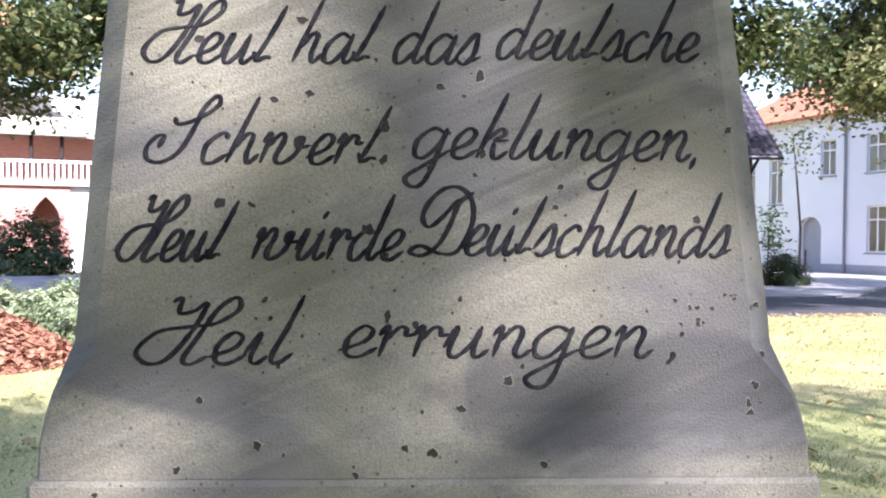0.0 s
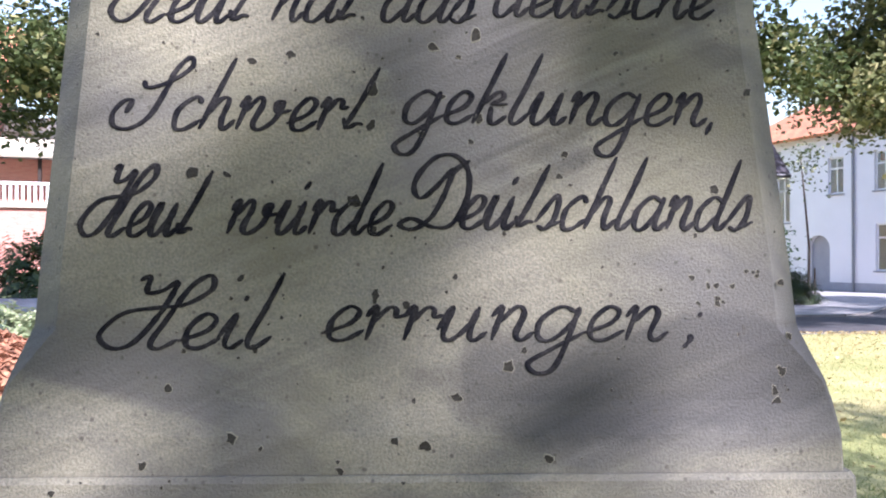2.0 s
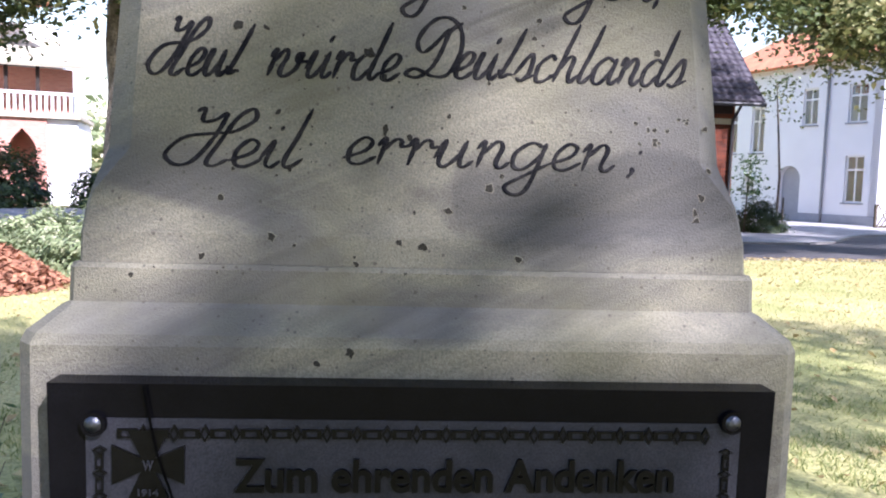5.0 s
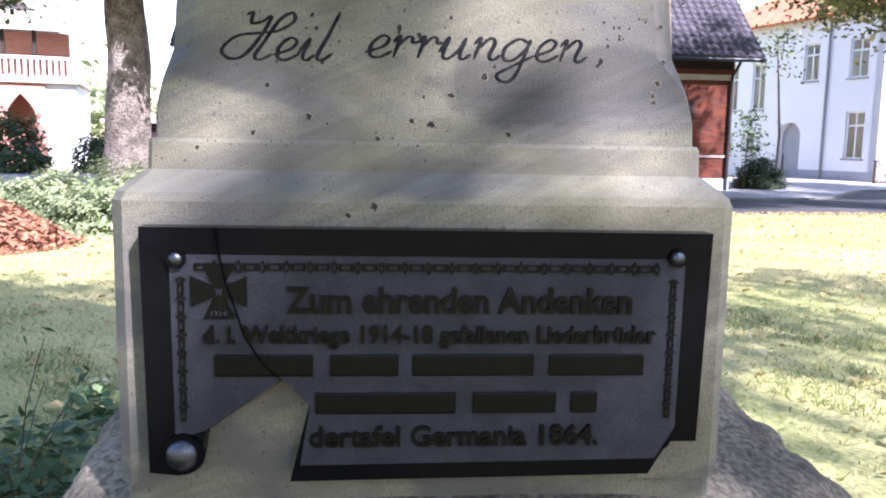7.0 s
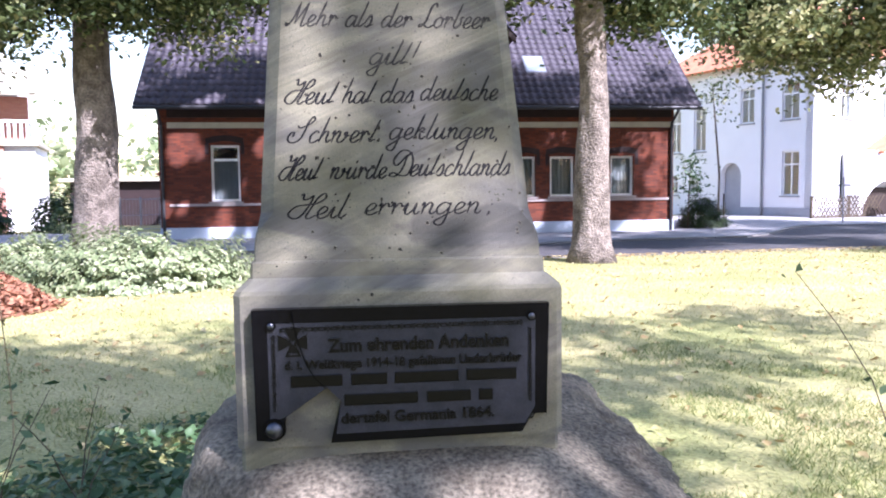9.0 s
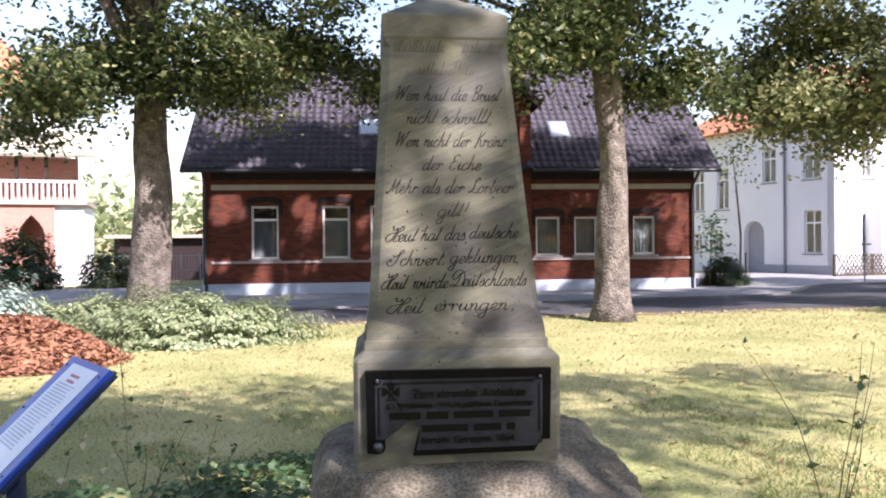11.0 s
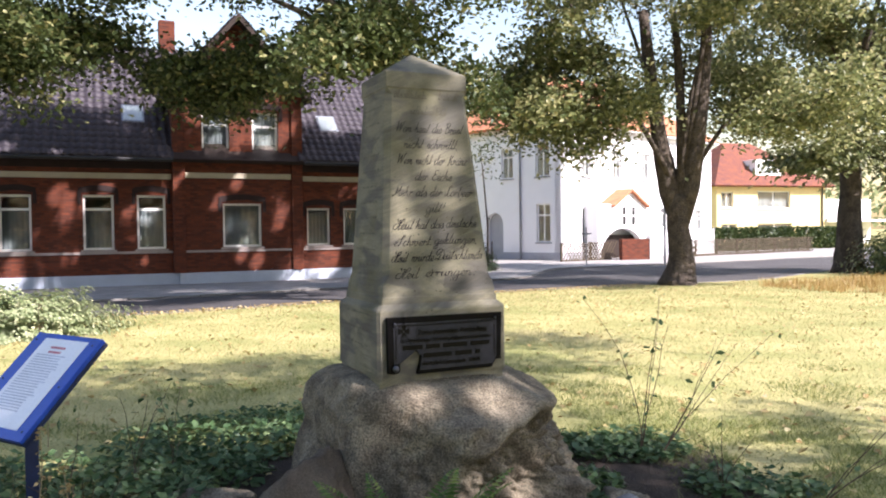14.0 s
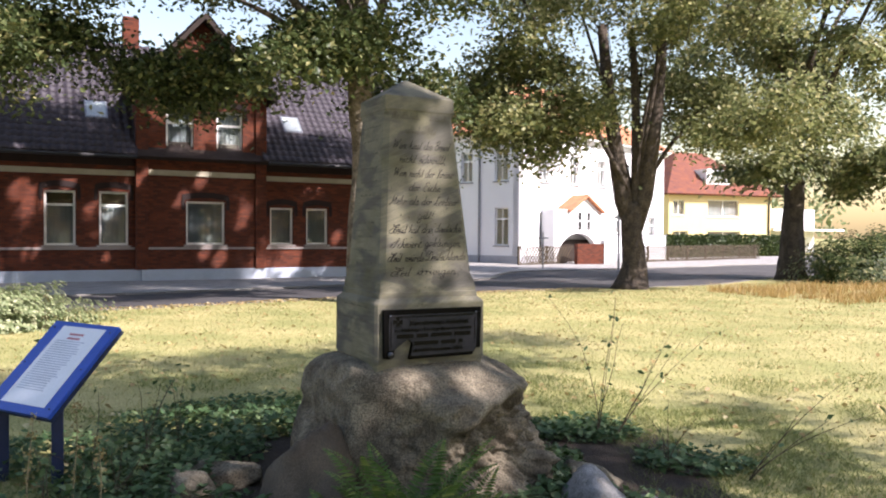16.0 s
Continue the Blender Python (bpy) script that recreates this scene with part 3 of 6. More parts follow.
def brick_house():
    h = thing("brick_house", "dark red brick house with purple-brown tiled roof and front gable", "house", (-0.15, 0, 0))
    low = [(-4.31, -3.37, 1.15, 3.0), (-1.85, -0.9, 1.15, 3.0), (-0.17, 0.76, 1.15, 3.0)]
    right = [(5.73, 6.62, 1.17, 2.56), (7.14, 8.0, 1.17, 2.56), (9.32, 10.16, 1.17, 2.56)]
    mid = [(2.66, 4.02, 1.17, 2.72)]
    upper = [(1.98, 2.92, 4.5, 6.0), (3.72, 4.66, 4.5, 6.0)]
    rx0, rx1, ry = 1.18, 5.32, HY - 0.18
    part("wall", wall_mesh(HX0, rx0, 0.3, EAVE + 0.1, low, 0.35, HY), BRICK, h)
    part("wall", wall_mesh(rx1, HX1, 0.3, EAVE + 0.1, right, 0.35, HY), BRICK, h)
    # gabled middle bay
    bm = wall_mesh(rx0, rx1, 0.3, 7.05, mid + upper, 0.4, ry)
    gx = (rx0 + rx1) / 2
    top = [(rx0, 7.05), (rx1, 7.05), (gx, 9.1)]
    fr = [bm.verts.new((x, ry, z)) for x, z in top]
    bk = [bm.verts.new((x, ry + 0.4, z)) for x, z in top]
    bm.faces.new(fr)
    bm.faces.new(bk[::-1])
    for k in range(3):
        j = (k + 1) % 3
        bm.faces.new((fr[k], bk[k], bk[j], fr[j]))
    part("gable_wall", bm, BRICK, h)
    for x in (rx0, rx1):
        part("pilaster", box_mesh(x - 0.2, x + 0.2, ry - 0.1, ry + 0.3, 0.3, 6.6, bevel=0.02), BRICK, h)
        side = part("wall", box_mesh(x - 0.15 if x == rx0 else x - 0.15, x + 0.15, ry + 0.3, HY + 3.5, EAVE, 7.0), BRICK, h)
    for x0, x1, y in ((HX0, rx0, HY), (rx0, rx1, ry), (rx1, HX1, HY)):
        part("plinth", box_mesh(x0 - 0.02, x1 + 0.02, y - 0.05, y + 0.35, -0.25, 0.3, bevel=0.015), PLINTH, h, "pale blue-grey painted plinth")
    for x0, x1, y, z in ((HX0 + 0.3, rx0 - 0.22, HY, 3.55), (rx0 + 0.22, rx1 - 0.22, ry, 3.6), (rx1 + 0.22, HX1 - 0.1, HY, 3.55)):
        part("cornice_band", box_mesh(x0, x1, y - 0.06, y + 0.02, z, z + 0.19, bevel=0.02), BAND, h, "sand-coloured rendered band")
        part("string_course", box_mesh(x0, x1, y - 0.05, y + 0.02, 1.0, 1.08, bevel=0.01), SILL, h)
        part("brick_cornice", box_mesh(x0, x1, y - 0.04, y + 0.02, EAVE - 0.5, EAVE - 0.06), LINTEL, h) if y == HY else None
    for o in low + mid + right + upper:
        y = ry if o in mid + upper else HY
        window_in(h, *o, y, transom=0.74 if o in low else 0.66 if o in upper else 0, sill=SILL, curtain=0.72 if o in low else 0.97)
        # segmental lintel, proud of the wall
        bm = bmesh.new()
        n = 8
        x0, x1, z1 = o[0] - 0.14, o[1] + 0.14, o[3]
        for k in range(n):
            ua, ub = k / n, (k + 1) / n
            za, zb = (z1 + 0.03 + 0.1 * math.sin(math.pi * u) for u in (ua, ub))
            vs = []
            for yy in (y - 0.035, y + 0.02):
                vs += [bm.verts.new((x0 + (x1 - x0) * u, yy, z)) for u, z in ((ua, za), (ub, zb), (ub, zb + 0.2), (ua, za + 0.2))]
            for f in ((0, 1, 2, 3), (7, 6, 5, 4), (0, 4, 5, 1), (3, 2, 6, 7), (0, 3, 7, 4), (1, 5, 6, 2)):
                bm.faces.new([vs[q] for q in f])
        bmesh.ops.remove_doubles(bm, verts=bm.verts, dist=1e-4)
        for xa in (x0 - 0.02, x1 - 0.1):
            box(bm, xa, xa + 0.12, y - 0.033, y + 0.02, z1 - 0.3, z1 + 0.06)
        part("lintel", bm, LINTEL, h, "dark brick arched lintel")
    # side and back walls, inner floor
    for x in (HX0, HX1 - 0.35):
        bm = box_mesh(x, x + 0.35, HY + 0.35, BACK_Y, -0.25, EAVE + 0.1)
        a = [bm.verts.new((xx, yy, zz)) for xx in (x, x + 0.35) for yy, zz in ((HY, EAVE + 0.1), (BACK_Y, EAVE + 0.1), (RIDGE_Y, RIDGE_Z - 0.15))]
        for f in ((0, 1, 2), (5, 4, 3), (0, 2, 5, 3), (2, 1, 4, 5)):
            bm.faces.new([a[k] for k in f])
        part("end_wall", bm, BRICK, h)
    part("back_wall", box_mesh(HX0, HX1, BACK_Y - 0.35, BACK_Y, -0.25, EAVE + 0.1), BRICK, h)
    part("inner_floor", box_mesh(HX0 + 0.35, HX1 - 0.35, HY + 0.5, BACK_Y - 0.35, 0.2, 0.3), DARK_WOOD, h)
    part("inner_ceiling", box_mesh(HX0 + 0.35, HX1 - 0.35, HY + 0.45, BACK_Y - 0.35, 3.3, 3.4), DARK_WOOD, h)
    # roof
    ex0, ex1, over = HX0 - 0.6, HX1 + 0.75, 0.55
    slope = (RIDGE_Z - EAVE) / (RIDGE_Y - HY)
    ez, ey = EAVE - over * slope + 0.35, HY - over
    roof = part("roof", slab([(ex0, ey, ez), (ex1, ey, ez), (ex1, RIDGE_Y, RIDGE_Z + 0.1), (ex0, RIDGE_Y, RIDGE_Z + 0.1)], 0.14), DARK_WOOD, h, "purple-brown pantiled roof")
    part("roof_back", slab([(ex1, BACK_Y + over, ez), (ex0, BACK_Y + over, ez), (ex0, RIDGE_Y, RIDGE_Z + 0.1), (ex1, RIDGE_Y, RIDGE_Z + 0.1)], 0.14), DARK_WOOD, h)
    up = Vector((0, RIDGE_Y - ey, RIDGE_Z + 0.1 - ez))
    TILES_LATER.append((roof, (ex0, ey - 0.03, ez + 0.01), (1, 0, 0), up, ex1 - ex0, up.length, lambda u, v: not (rx0 - 0.1 < ex0 + u < rx1 + 0.1 and v < 4.2), (2.5, 8.0, 0.0, 5.0)))
    part("gutter", tube([(ex0, ey - 0.06, ez - 0.05), (rx0 - 0.2, ey - 0.06, ez - 0.05)], [0.07, 0.07]), DARK_PIPE, h)
    part("gutter", tube([(rx1 + 0.2, ey - 0.06, ez - 0.05), (ex1, ey - 0.06, ez - 0.05)], [0.07, 0.07]), DARK_PIPE, h)
    part("downpipe", tube([(HX1 - 0.05, ey, ez - 0.1), (HX1 - 0.1, HY - 0.08, ez - 0.55), (HX1 - 0.1, HY - 0.08, -0.1)], [0.05] * 3), DARK_PIPE, h)
    part("downpipe", tube([(HX0 + 0.12, ey, ez - 0.1), (HX0 + 0.12, HY - 0.08, ez - 0.55), (HX0 + 0.12, HY - 0.08, -0.1)], [0.05] * 3), DARK_PIPE, h)
    # gable roof over the bay
    gz, gy = 9.35, ry - 0.45
    lowz = 6.45
    hw = (rx1 - rx0) / 2 + 0.5
    for sgn in (-1, 1):
        p = [(gx + sgn * hw, gy, lowz), (gx, gy, gz), (gx, RIDGE_Y, gz), (gx + sgn * hw, RIDGE_Y - 1.9, lowz)]
        gr = part("gable_roof", slab(p if sgn < 0 else p[::-1], 0.14), DARK_WOOD, h)
        if sgn < 0:
            o, along = (gx - hw, RIDGE_Y, lowz + 0.02), (0, -1, 0)
            up2 = Vector((hw, 0, gz - lowz))
        else:
            o, along = (gx + hw, gy, lowz + 0.02), (0, 1, 0)
            up2 = Vector((-hw, 0, gz - lowz))
        TILES_LATER.append((gr, o, along, up2, RIDGE_Y - gy, up2.length, lambda u, v: True, None))
        part("barge_board", slab([(gx + sgn * hw, gy - 0.03, lowz - 0.2), (gx + sgn * hw, gy - 0.03, lowz + 0.02), (gx, gy - 0.03, gz + 0.02), (gx, gy - 0.03, gz - 0.2)][::sgn], 0.05), DARK_WOOD, h, "dark timber barge board")
    # roof windows and chimney
    for x, v in ((-0.5, 2.0), (6.55, 1.9)):
        c = Vector((x, ey, ez)) + up.normalized() * v
        q = Matrix.Translation(c) @ Matrix.Rotation(math.atan2(up.z, up.y), 4, "X")
        fr = part("roof_window", box_mesh(-0.06, 0.68, -0.06, 0.96, 0.0, 0.12, bevel=0.01), ZINC, h, "grey roof window")
        fr.matrix_basis = q
        pn = part("pane", box_mesh(0.0, 0.62, 0.0, 0.9, 0.122, 0.128), GLASS, fr)
        pane_backing = part("pane_backing", box_mesh(0.0, 0.62, 0.0, 0.9, 0.1205, 0.1215), WHITE_PAINT, fr, "pale flat sheet under the pane")
    part("chimney", box_mesh(1.0, 1.6, 29.0, 29.6, 8.6, 10.2, bevel=0.02), BRICK, h)
    return h


brick_house()


def white_house():
    """Rendered two-storey house; local +x runs along the sunlit face, local -x side is the shaded face."""
    h = thing("white_house", "white rendered house with orange tiled hipped roof", "house", (22.15, 33.0, -0.2))
    h.rotation_euler = (0, 0, radians(20))
    L, W, top = 17.5, 11.0, 7.9
    sunny = [(2.0, 2.8, 0.9, 3.1), (4.2, 4.9, 1.9, 3.2), (10.6, 11.3, 1.9, 3.2), (13.0, 14.0, 1.1, 3.1), (15.2, 16.2, 1.1, 3.1), (2.0, 2.9, 4.9, 6.6), (5.2, 6.1, 4.9, 6.6), (8.4, 9.3, 4.9, 6.6), (11.6, 12.5, 4.9, 6.6), (14.6, 15.5, 4.9, 6.6)]
    shady = [(-1.75, -0.75, 1.15, 3.35), (-5.7, -4.3, 0.0, 2.9), (-8.0, -7.3, 1.2, 2.3), (-9.6, -8.9, 1.2, 2.3), (-1.8, -0.8, 4.9, 6.7), (-4.4, -3.5, 4.9, 6.7), (-7.7, -6.8, 3.6, 6.0), (-9.6, -8.7, 3.6, 6.0)]
    part("wall", wall_mesh(0, L, 0, top, sunny, 0.4, 0.0), WHITE_WALL, h)
    for o in sunny:
        window_in(h, *o, 0.0, transom=0.7, mullion=True, sill=ZINC)
    side = part("side_wall", wall_mesh(-W, 0, 0, top, shady, 0.4, 0.0), WHITE_WALL, h)
    side.matrix_basis = Matrix.Rotation(radians(-90), 4, "Z")
    for o in shady:
        if o[2] > 0:
            w = window_in(side, *o, 0.0, transom=0.7, mullion=True, sill=ZINC)
    # arched recess over the door on the shaded face
    bm = bmesh.new()
    n = 12
    cx, r, z0 = -5.0, 0.7, 2.2
    for k in range(n):
        a, b = math.pi * k / n, math.pi * (k + 1) / n
        pts = [(cx + r * math.cos(t), z0 + r * math.sin(t)) for t in (a, b)]
        q = [(pts[0][0], pts[0][1]), (pts[1][0], pts[1][1]), (pts[1][0], 2.9), (pts[0][0], 2.9)]
        vs = [bm.verts.new((x, y, z)) for y in (0.002, 0.398) for x, z in q]
        for f in ((3, 2, 1, 0), (4, 5, 6, 7), (0, 1, 5, 4)):
            bm.faces.new([vs[i] for i in f])
    part("door_arch", bm, WHITE_WALL, side)
    part("door", box_mesh(-5.68, -4.32, 0.34, 0.39, 0.0, 2.85), GREY_BASE, side, "grey door in an arched recess")
    part("wall_base", box_mesh(-4.3, 0.0, -0.04, 0.1, -0.1, 0.55), GREY_BASE, side)
    part("wall_base", box_mesh(0.0, L, -0.04, 0.1, -0.1, 0.55), GREY_BASE, h)
    part("downpipe", tube([(-2.9, -0.08, 0), (-2.9, -0.08, top - 0.2)], [0.06, 0.06]), ZINC, side)
    part("back_wall", box_mesh(0, L, W - 0.4, W, 0, top), WHITE_WALL, h)
    part("end_wall", box_mesh(L - 0.4, L, 0.4, W - 0.4, 0, top), WHITE_WALL, h)
    o, rz = 0.5, top + 4.2
    a, b, c, d = (-o, -o, top), (L + o, -o, top), (L + o, W + o, top), (-o, W + o, top)
    r1, r2 = (W / 2, W / 2, rz), (L - W / 2, W / 2, rz)
    for k, p in enumerate(([a, b, r2, r1], [b, c, r2], [c, d, r1, r2], [d, a, r1])):
        rf = part("roof", slab(p, 0.15), RED_TILE, h, "orange tiled hipped roof")
    part("eave_box", box_mesh(-0.45, L + 0.45, -0.45, 0.0, top - 0.14, top - 0.02), WHITE_PAINT, h)
    # low porch with its own small gable and a wide arch
    bm = bmesh.new()
    n = 20
    x0, x1, yf, zt = 2.2, 8.0, -0.9, 3.3
    ax0, ax1, az = 2.5, 7.2, 1.75
    cx = (ax0 + ax1) / 2
    hw = (ax1 - ax0) / 2
    prof = [(cx - hw * math.cos(math.pi * k / n), 0.15 + az * math.sin(math.pi * k / n)) for k in range(n + 1)]
    for (xa, za), (xb, zb) in zip(prof, prof[1:]):
        vs = [bm.verts.new((x, y, z)) for y in (yf, yf + 0.35) for x, z in ((xa, za), (xb, zb), (xb, zt), (xa, zt))]
        for f in ((0, 1, 2, 3), (7, 6, 5, 4), (0, 4, 5, 1)):
            bm.faces.new([vs[i] for i in f])
    box(bm, x0, ax0, yf, yf + 0.35, 0, zt)
    box(bm, ax1, x1, yf, yf + 0.35, 0, zt)
    bmesh.ops.remove_doubles(bm, verts=bm.verts, dist=1e-3)
    part("porch_wall", bm, WHITE_WALL, h)
    for x in (x0, x1 - 0.3):
        part("porch_side", box_mesh(x, x + 0.3, yf + 0.35, 0.0, 0, zt), WHITE_WALL, h)
    for sgn in (-1, 1):
        m = 5.5
        e = m + sgn * 1.95
        p = [(e, yf - 0.25, zt - 0.05), (m, yf - 0.25, zt + 0.95), (m, 0.0, zt + 0.95), (e, 0.0, zt - 0.05)]
        part("porch_roof", slab(p if sgn < 0 else p[::-1], 0.12), RED_TILE, h, "small orange tiled porch gable")
    bm = bmesh.new()
    mx = 5.5
    tri = [(mx - 1.7, zt), (mx + 1.7, zt), (mx, zt + 0.85)]
    vs = [bm.verts.new((x, y, z)) for y in (yf + 0.02, yf + 0.3) for x, z in tri]
    for f in ((0, 1, 2), (5, 4, 3), (0, 3, 4, 1), (1, 4, 5, 2), (2, 5, 3, 0)):
        bm.faces.new([vs[i] for i in f])
    part("porch_gable", bm, WHITE_WALL, h)
    for x in (4.7, 5.7):
        w = part("window", box_mesh(x, x + 0.42, yf - 0.02, yf + 0.03, 2.05, 3.2, bevel=0.01), WHITE_PAINT, h)
        part("pane", box_mesh(x + 0.05, x + 0.37, yf - 0.03, yf - 0.021, 2.1, 2.6), DARK_PIPE, w)
        part("pane", box_mesh(x + 0.05, x + 0.37, yf - 0.03, yf - 0.021, 2.68, 3.15), DARK_PIPE, w)
    part("arch_gate", box_mesh(ax0, ax1, yf + 0.7, yf + 0.75, 0, 1.5), DARK_WOOD, h, "dark gate inside the wide arch")
    return h


white_house()


def yellow_house():
    h = thing("yellow_house", "yellow rendered house with red hipped roof and balcony", "house", (50, 50.5, -0.2))
    h.rotation_euler = (0, 0, radians(-6))
    L, W, top = 12.3, 10, 5.7
    ops = [(0.5, 1.8, 3.7, 5.1), (4.5, 8.2, 3.6, 5.2), (0.5, 2.2, 0.9, 2.2), (4.5, 8.4, 0.9, 2.2)]
    part("wall", wall_mesh(0, L, 0, top, ops, 0.4), YELLOW_WALL, h)
    for o in ops:
        window_in(h, *o, 0.0, transom=0, mullion=True, sill=WHITE_PAINT, curtain=0.95)
    part("end_wall", box_mesh(0, 0.4, 0.4, W, 0, top), YELLOW_WALL, h)
    part("end_wall", box_mesh(L - 0.4, L, 0.4, W, 0, top), YELLOW_WALL, h)
    part("back_wall", box_mesh(0.4, L - 0.4, W - 0.4, W, 0, top), YELLOW_WALL, h)
    o, rz = 0.7, 10.2
    a, b, c, d = (-o, -o, top), (L + o, -o, top), (L + o, W + o, top), (-o, W + o, top)
    r1, r2 = (4.5, W / 2, rz), (L - 4.5, W / 2, rz)
    for p in ([a, b, r2, r1], [b, c, r2], [c, d, r1, r2], [d, a, r1]):
        part("roof", slab(p, 0.18), DARK_RED_TILE, h, "dark red tiled roof")
    dm = part("dormer", box_mesh(4.8, 7.7, 0.6, 4.0, 6.2, 8.2, bevel=0.03), WHITE_PAINT, h, "white roof dormer")
    part("pane", box_mesh(5.2, 7.3, 0.57, 0.598, 6.9, 7.9), GLASS, dm)
    part("balcony", box_mesh(L, L + 4.5, 0.2, 3.2, 2.6, 3.7, bevel=0.03), WHITE_PAINT, h, "white balcony parapet")
    part("annex", box_mesh(L + 0.01, L + 9, 3.2, 8, 0, 4.6), WHITE_WALL, h)
    part("flat_roof", box_mesh(L + 0.01, L + 9.4, -0.3, 8.3, 2.3, 2.5), WHITE_PAINT, h)
    part("downpipe", tube([(L - 0.4, -0.1, 0), (L - 0.4, -0.1, top)], [0.07, 0.07]), DARK_PIPE, h)


yellow_house()


def left_building():
    h = thing("corner_house", "sunlit white and pale red brick house with arched porch", "house", (-13.4, 34.0, -0.2))
    h.rotation_euler = (0, 0, radians(14))
    part("wall", wall_mesh(-14, -5.2, 0, 9.5, [(-8.2, -6.6, 4.6, 6.8), (-12, -10.4, 4.6, 6.8)], 0.4, 1.2), PINK_BRICK, h)
    for o in ((-8.2, -6.6, 4.6, 6.8), (-12, -10.4, 4.6, 6.8)):
        window_in(h, *o, 1.2, mullion=True, transom=0.7)
    bm = bmesh.new()
    n = 14
    cx, r = -2.15, 0.54
    prof = [(cx - r * (1 - k / n), 2.45 + 0.85 * (k / n) ** 0.62) for k in range(n + 1)]
    prof += [(2 * cx - x, z) for x, z in prof[-2::-1]]
    for (xa, za), (xb, zb) in zip(prof, prof[1:]):
        vs = [bm.verts.new((x, y, z)) for y in (0, 0.35) for x, z in ((xa, za), (xb, zb), (xb, 3.75), (xa, 3.75))]
        for f in ((0, 1, 2, 3), (7, 6, 5, 4), (0, 4, 5, 1)):
            bm.faces.new([vs[i] for i in f])
    box(bm, -5.0, cx - r, 0, 0.35, 0, 3.75)
    box(bm, cx + r, -1.2, 0, 0.35, 0, 3.75)
    bmesh.ops.remove_doubles(bm, verts=bm.verts, dist=1e-3)
    part("arcade", bm, PINK_BRICK, h, "pale red brick porch wall with a pointed arch")
    part("porch_wall", box_mesh(-1.2, 0.0, 0.12, 0.4, 0, 3.75), WHITE_WALL, h, "sunlit white rendered wall")
    part("porch_side", box_mesh(-0.35, 0.0, 0.4, 5, 0, 3.75), WHITE_WALL, h)
    part("porch_back", box_mesh(-5.2, -0.35, 1.3, 1.6, 0, 6.0), PINK_BRICK, h)
    part("balcony_slab", box_mesh(-5.3, 0.15, -0.15, 5, 3.75, 3.95, bevel=0.03), BAND, h)
    for k in range(22):
        part("baluster", box_mesh(-5.1 + k * 0.24, -5.0 + k * 0.24, 0.0, 0.1, 3.95, 4.75), WHITE_PAINT, h)
    part("rail", box_mesh(-5.2, 0.1, -0.05, 0.15, 4.75, 4.87), WHITE_PAINT, h)
    for x in (-2.8, -1.6):
        part("post", box_mesh(x, x + 0.14, 0, 0.14, 4.87, 6.0), DARK_WOOD, h)
    part("porch_roof", slab([(-5.6, -0.5, 6.0), (0.5, -0.5, 6.0), (0.3, 3.6, 7.6), (-5.6, 3.6, 7.6)], 0.14), BAND, h, "pale brown lean-to roof")
    part("gable_wall", loft([[(-5.2, 3.3, 3), (-0.3, 3.3, 3), (-0.3, 9, 3), (-5.2, 9, 3)], [(-5.2, 3.3, 8.2), (-1.4, 3.3, 8.2), (-1.4, 9, 8.2), (-5.2, 9, 8.2)]]), WHITE_WALL, h)
    part("roof", slab([(-14.5, 0.4, 9.4), (-1.0, 0.4, 8.6), (-4.6, 5.0, 12.8), (-14.5, 5.0, 12.8)], 0.2), RED_TILE, h, "steep red tiled roof")
    part("end_wall", box_mesh(-5.2, -4.9, 1.2, 9, 0, 9.0), PINK_BRICK, h)
    return h


left_building()


def shed():
    s = thing("garden_shed", "low dark red timber shed with flat roof", "shed", (-11.5, 38.5, -0.2))
    part("wall", box_mesh(-2.0, 5.5, 0, 3, 0, 2.25), LINTEL, s)
    part("roof", box_mesh(-2.4, 5.9, -0.4, 3.3, 2.25, 2.42, bevel=0.02), BAND, s)
    g = thing("white_garage", "small white rendered garage with tiled gable roof", "garage", (-7.9, 33.0, -0.2))
    part("wall", box_mesh(0, 2.6, 0, 5, 0, 2.6), WHITE_WALL, g)
    part("roof", slab([(-0.2, -0.2, 2.5), (2.8, -0.2, 3.6), (2.8, 5.2, 3.6), (-0.2, 5.2, 2.5)], 0.12), RED_TILE, g)
    f = thing("wire_fence", "grey metal mesh fence with posts", "fence", (-12.4, 33.5, -0.2))
    for k in range(7):
        part("post", box_mesh(k * 0.85, k * 0.85 + 0.05, 0, 0.05, 0, 1.5), ZINC, f)
    for k in range(38):
        part("wire", tube([(k * 0.135, 0.02, 0.1), (k * 0.135, 0.02, 1.4)], [0.008, 0.008], 4), ZINC, f)
    for z in (0.1, 0.7, 1.4):
        part("rail", tube([(0, 0.02, z), (5.1, 0.02, z)], [0.015, 0.015], 5), ZINC, f)


shed()

# ---- trees ----
# leaves are cut from the crowns to sunlight these spots: a spot and the gap's radius
GAPS = [((x, -0.3, z), r) for x, z, r in ((-0.2, 1.65, 0.085), (-0.1, 1.645, 0.055), (0.11, 1.48, 0.06), (0.2, 1.49, 0.07), (0.26, 1.42, 0.06), (0.24, 1.335, 0.05), (-0.23, 1.32, 0.045), (-0.12, 1.31, 0.035), (-0.22, 1.25, 0.04), (0.12, 1.25, 0.05), (0.26, 1.25, 0.05),
        (0.08, 2.2, 0.08), (-0.05, 2.08, 0.05), (0.12, 2.08, 0.06), (0.0, 1.86, 0.05), (0.12, 1.87, 0.05), (-0.15, 1.88, 0.05), (-0.12, 1.73, 0.06))]
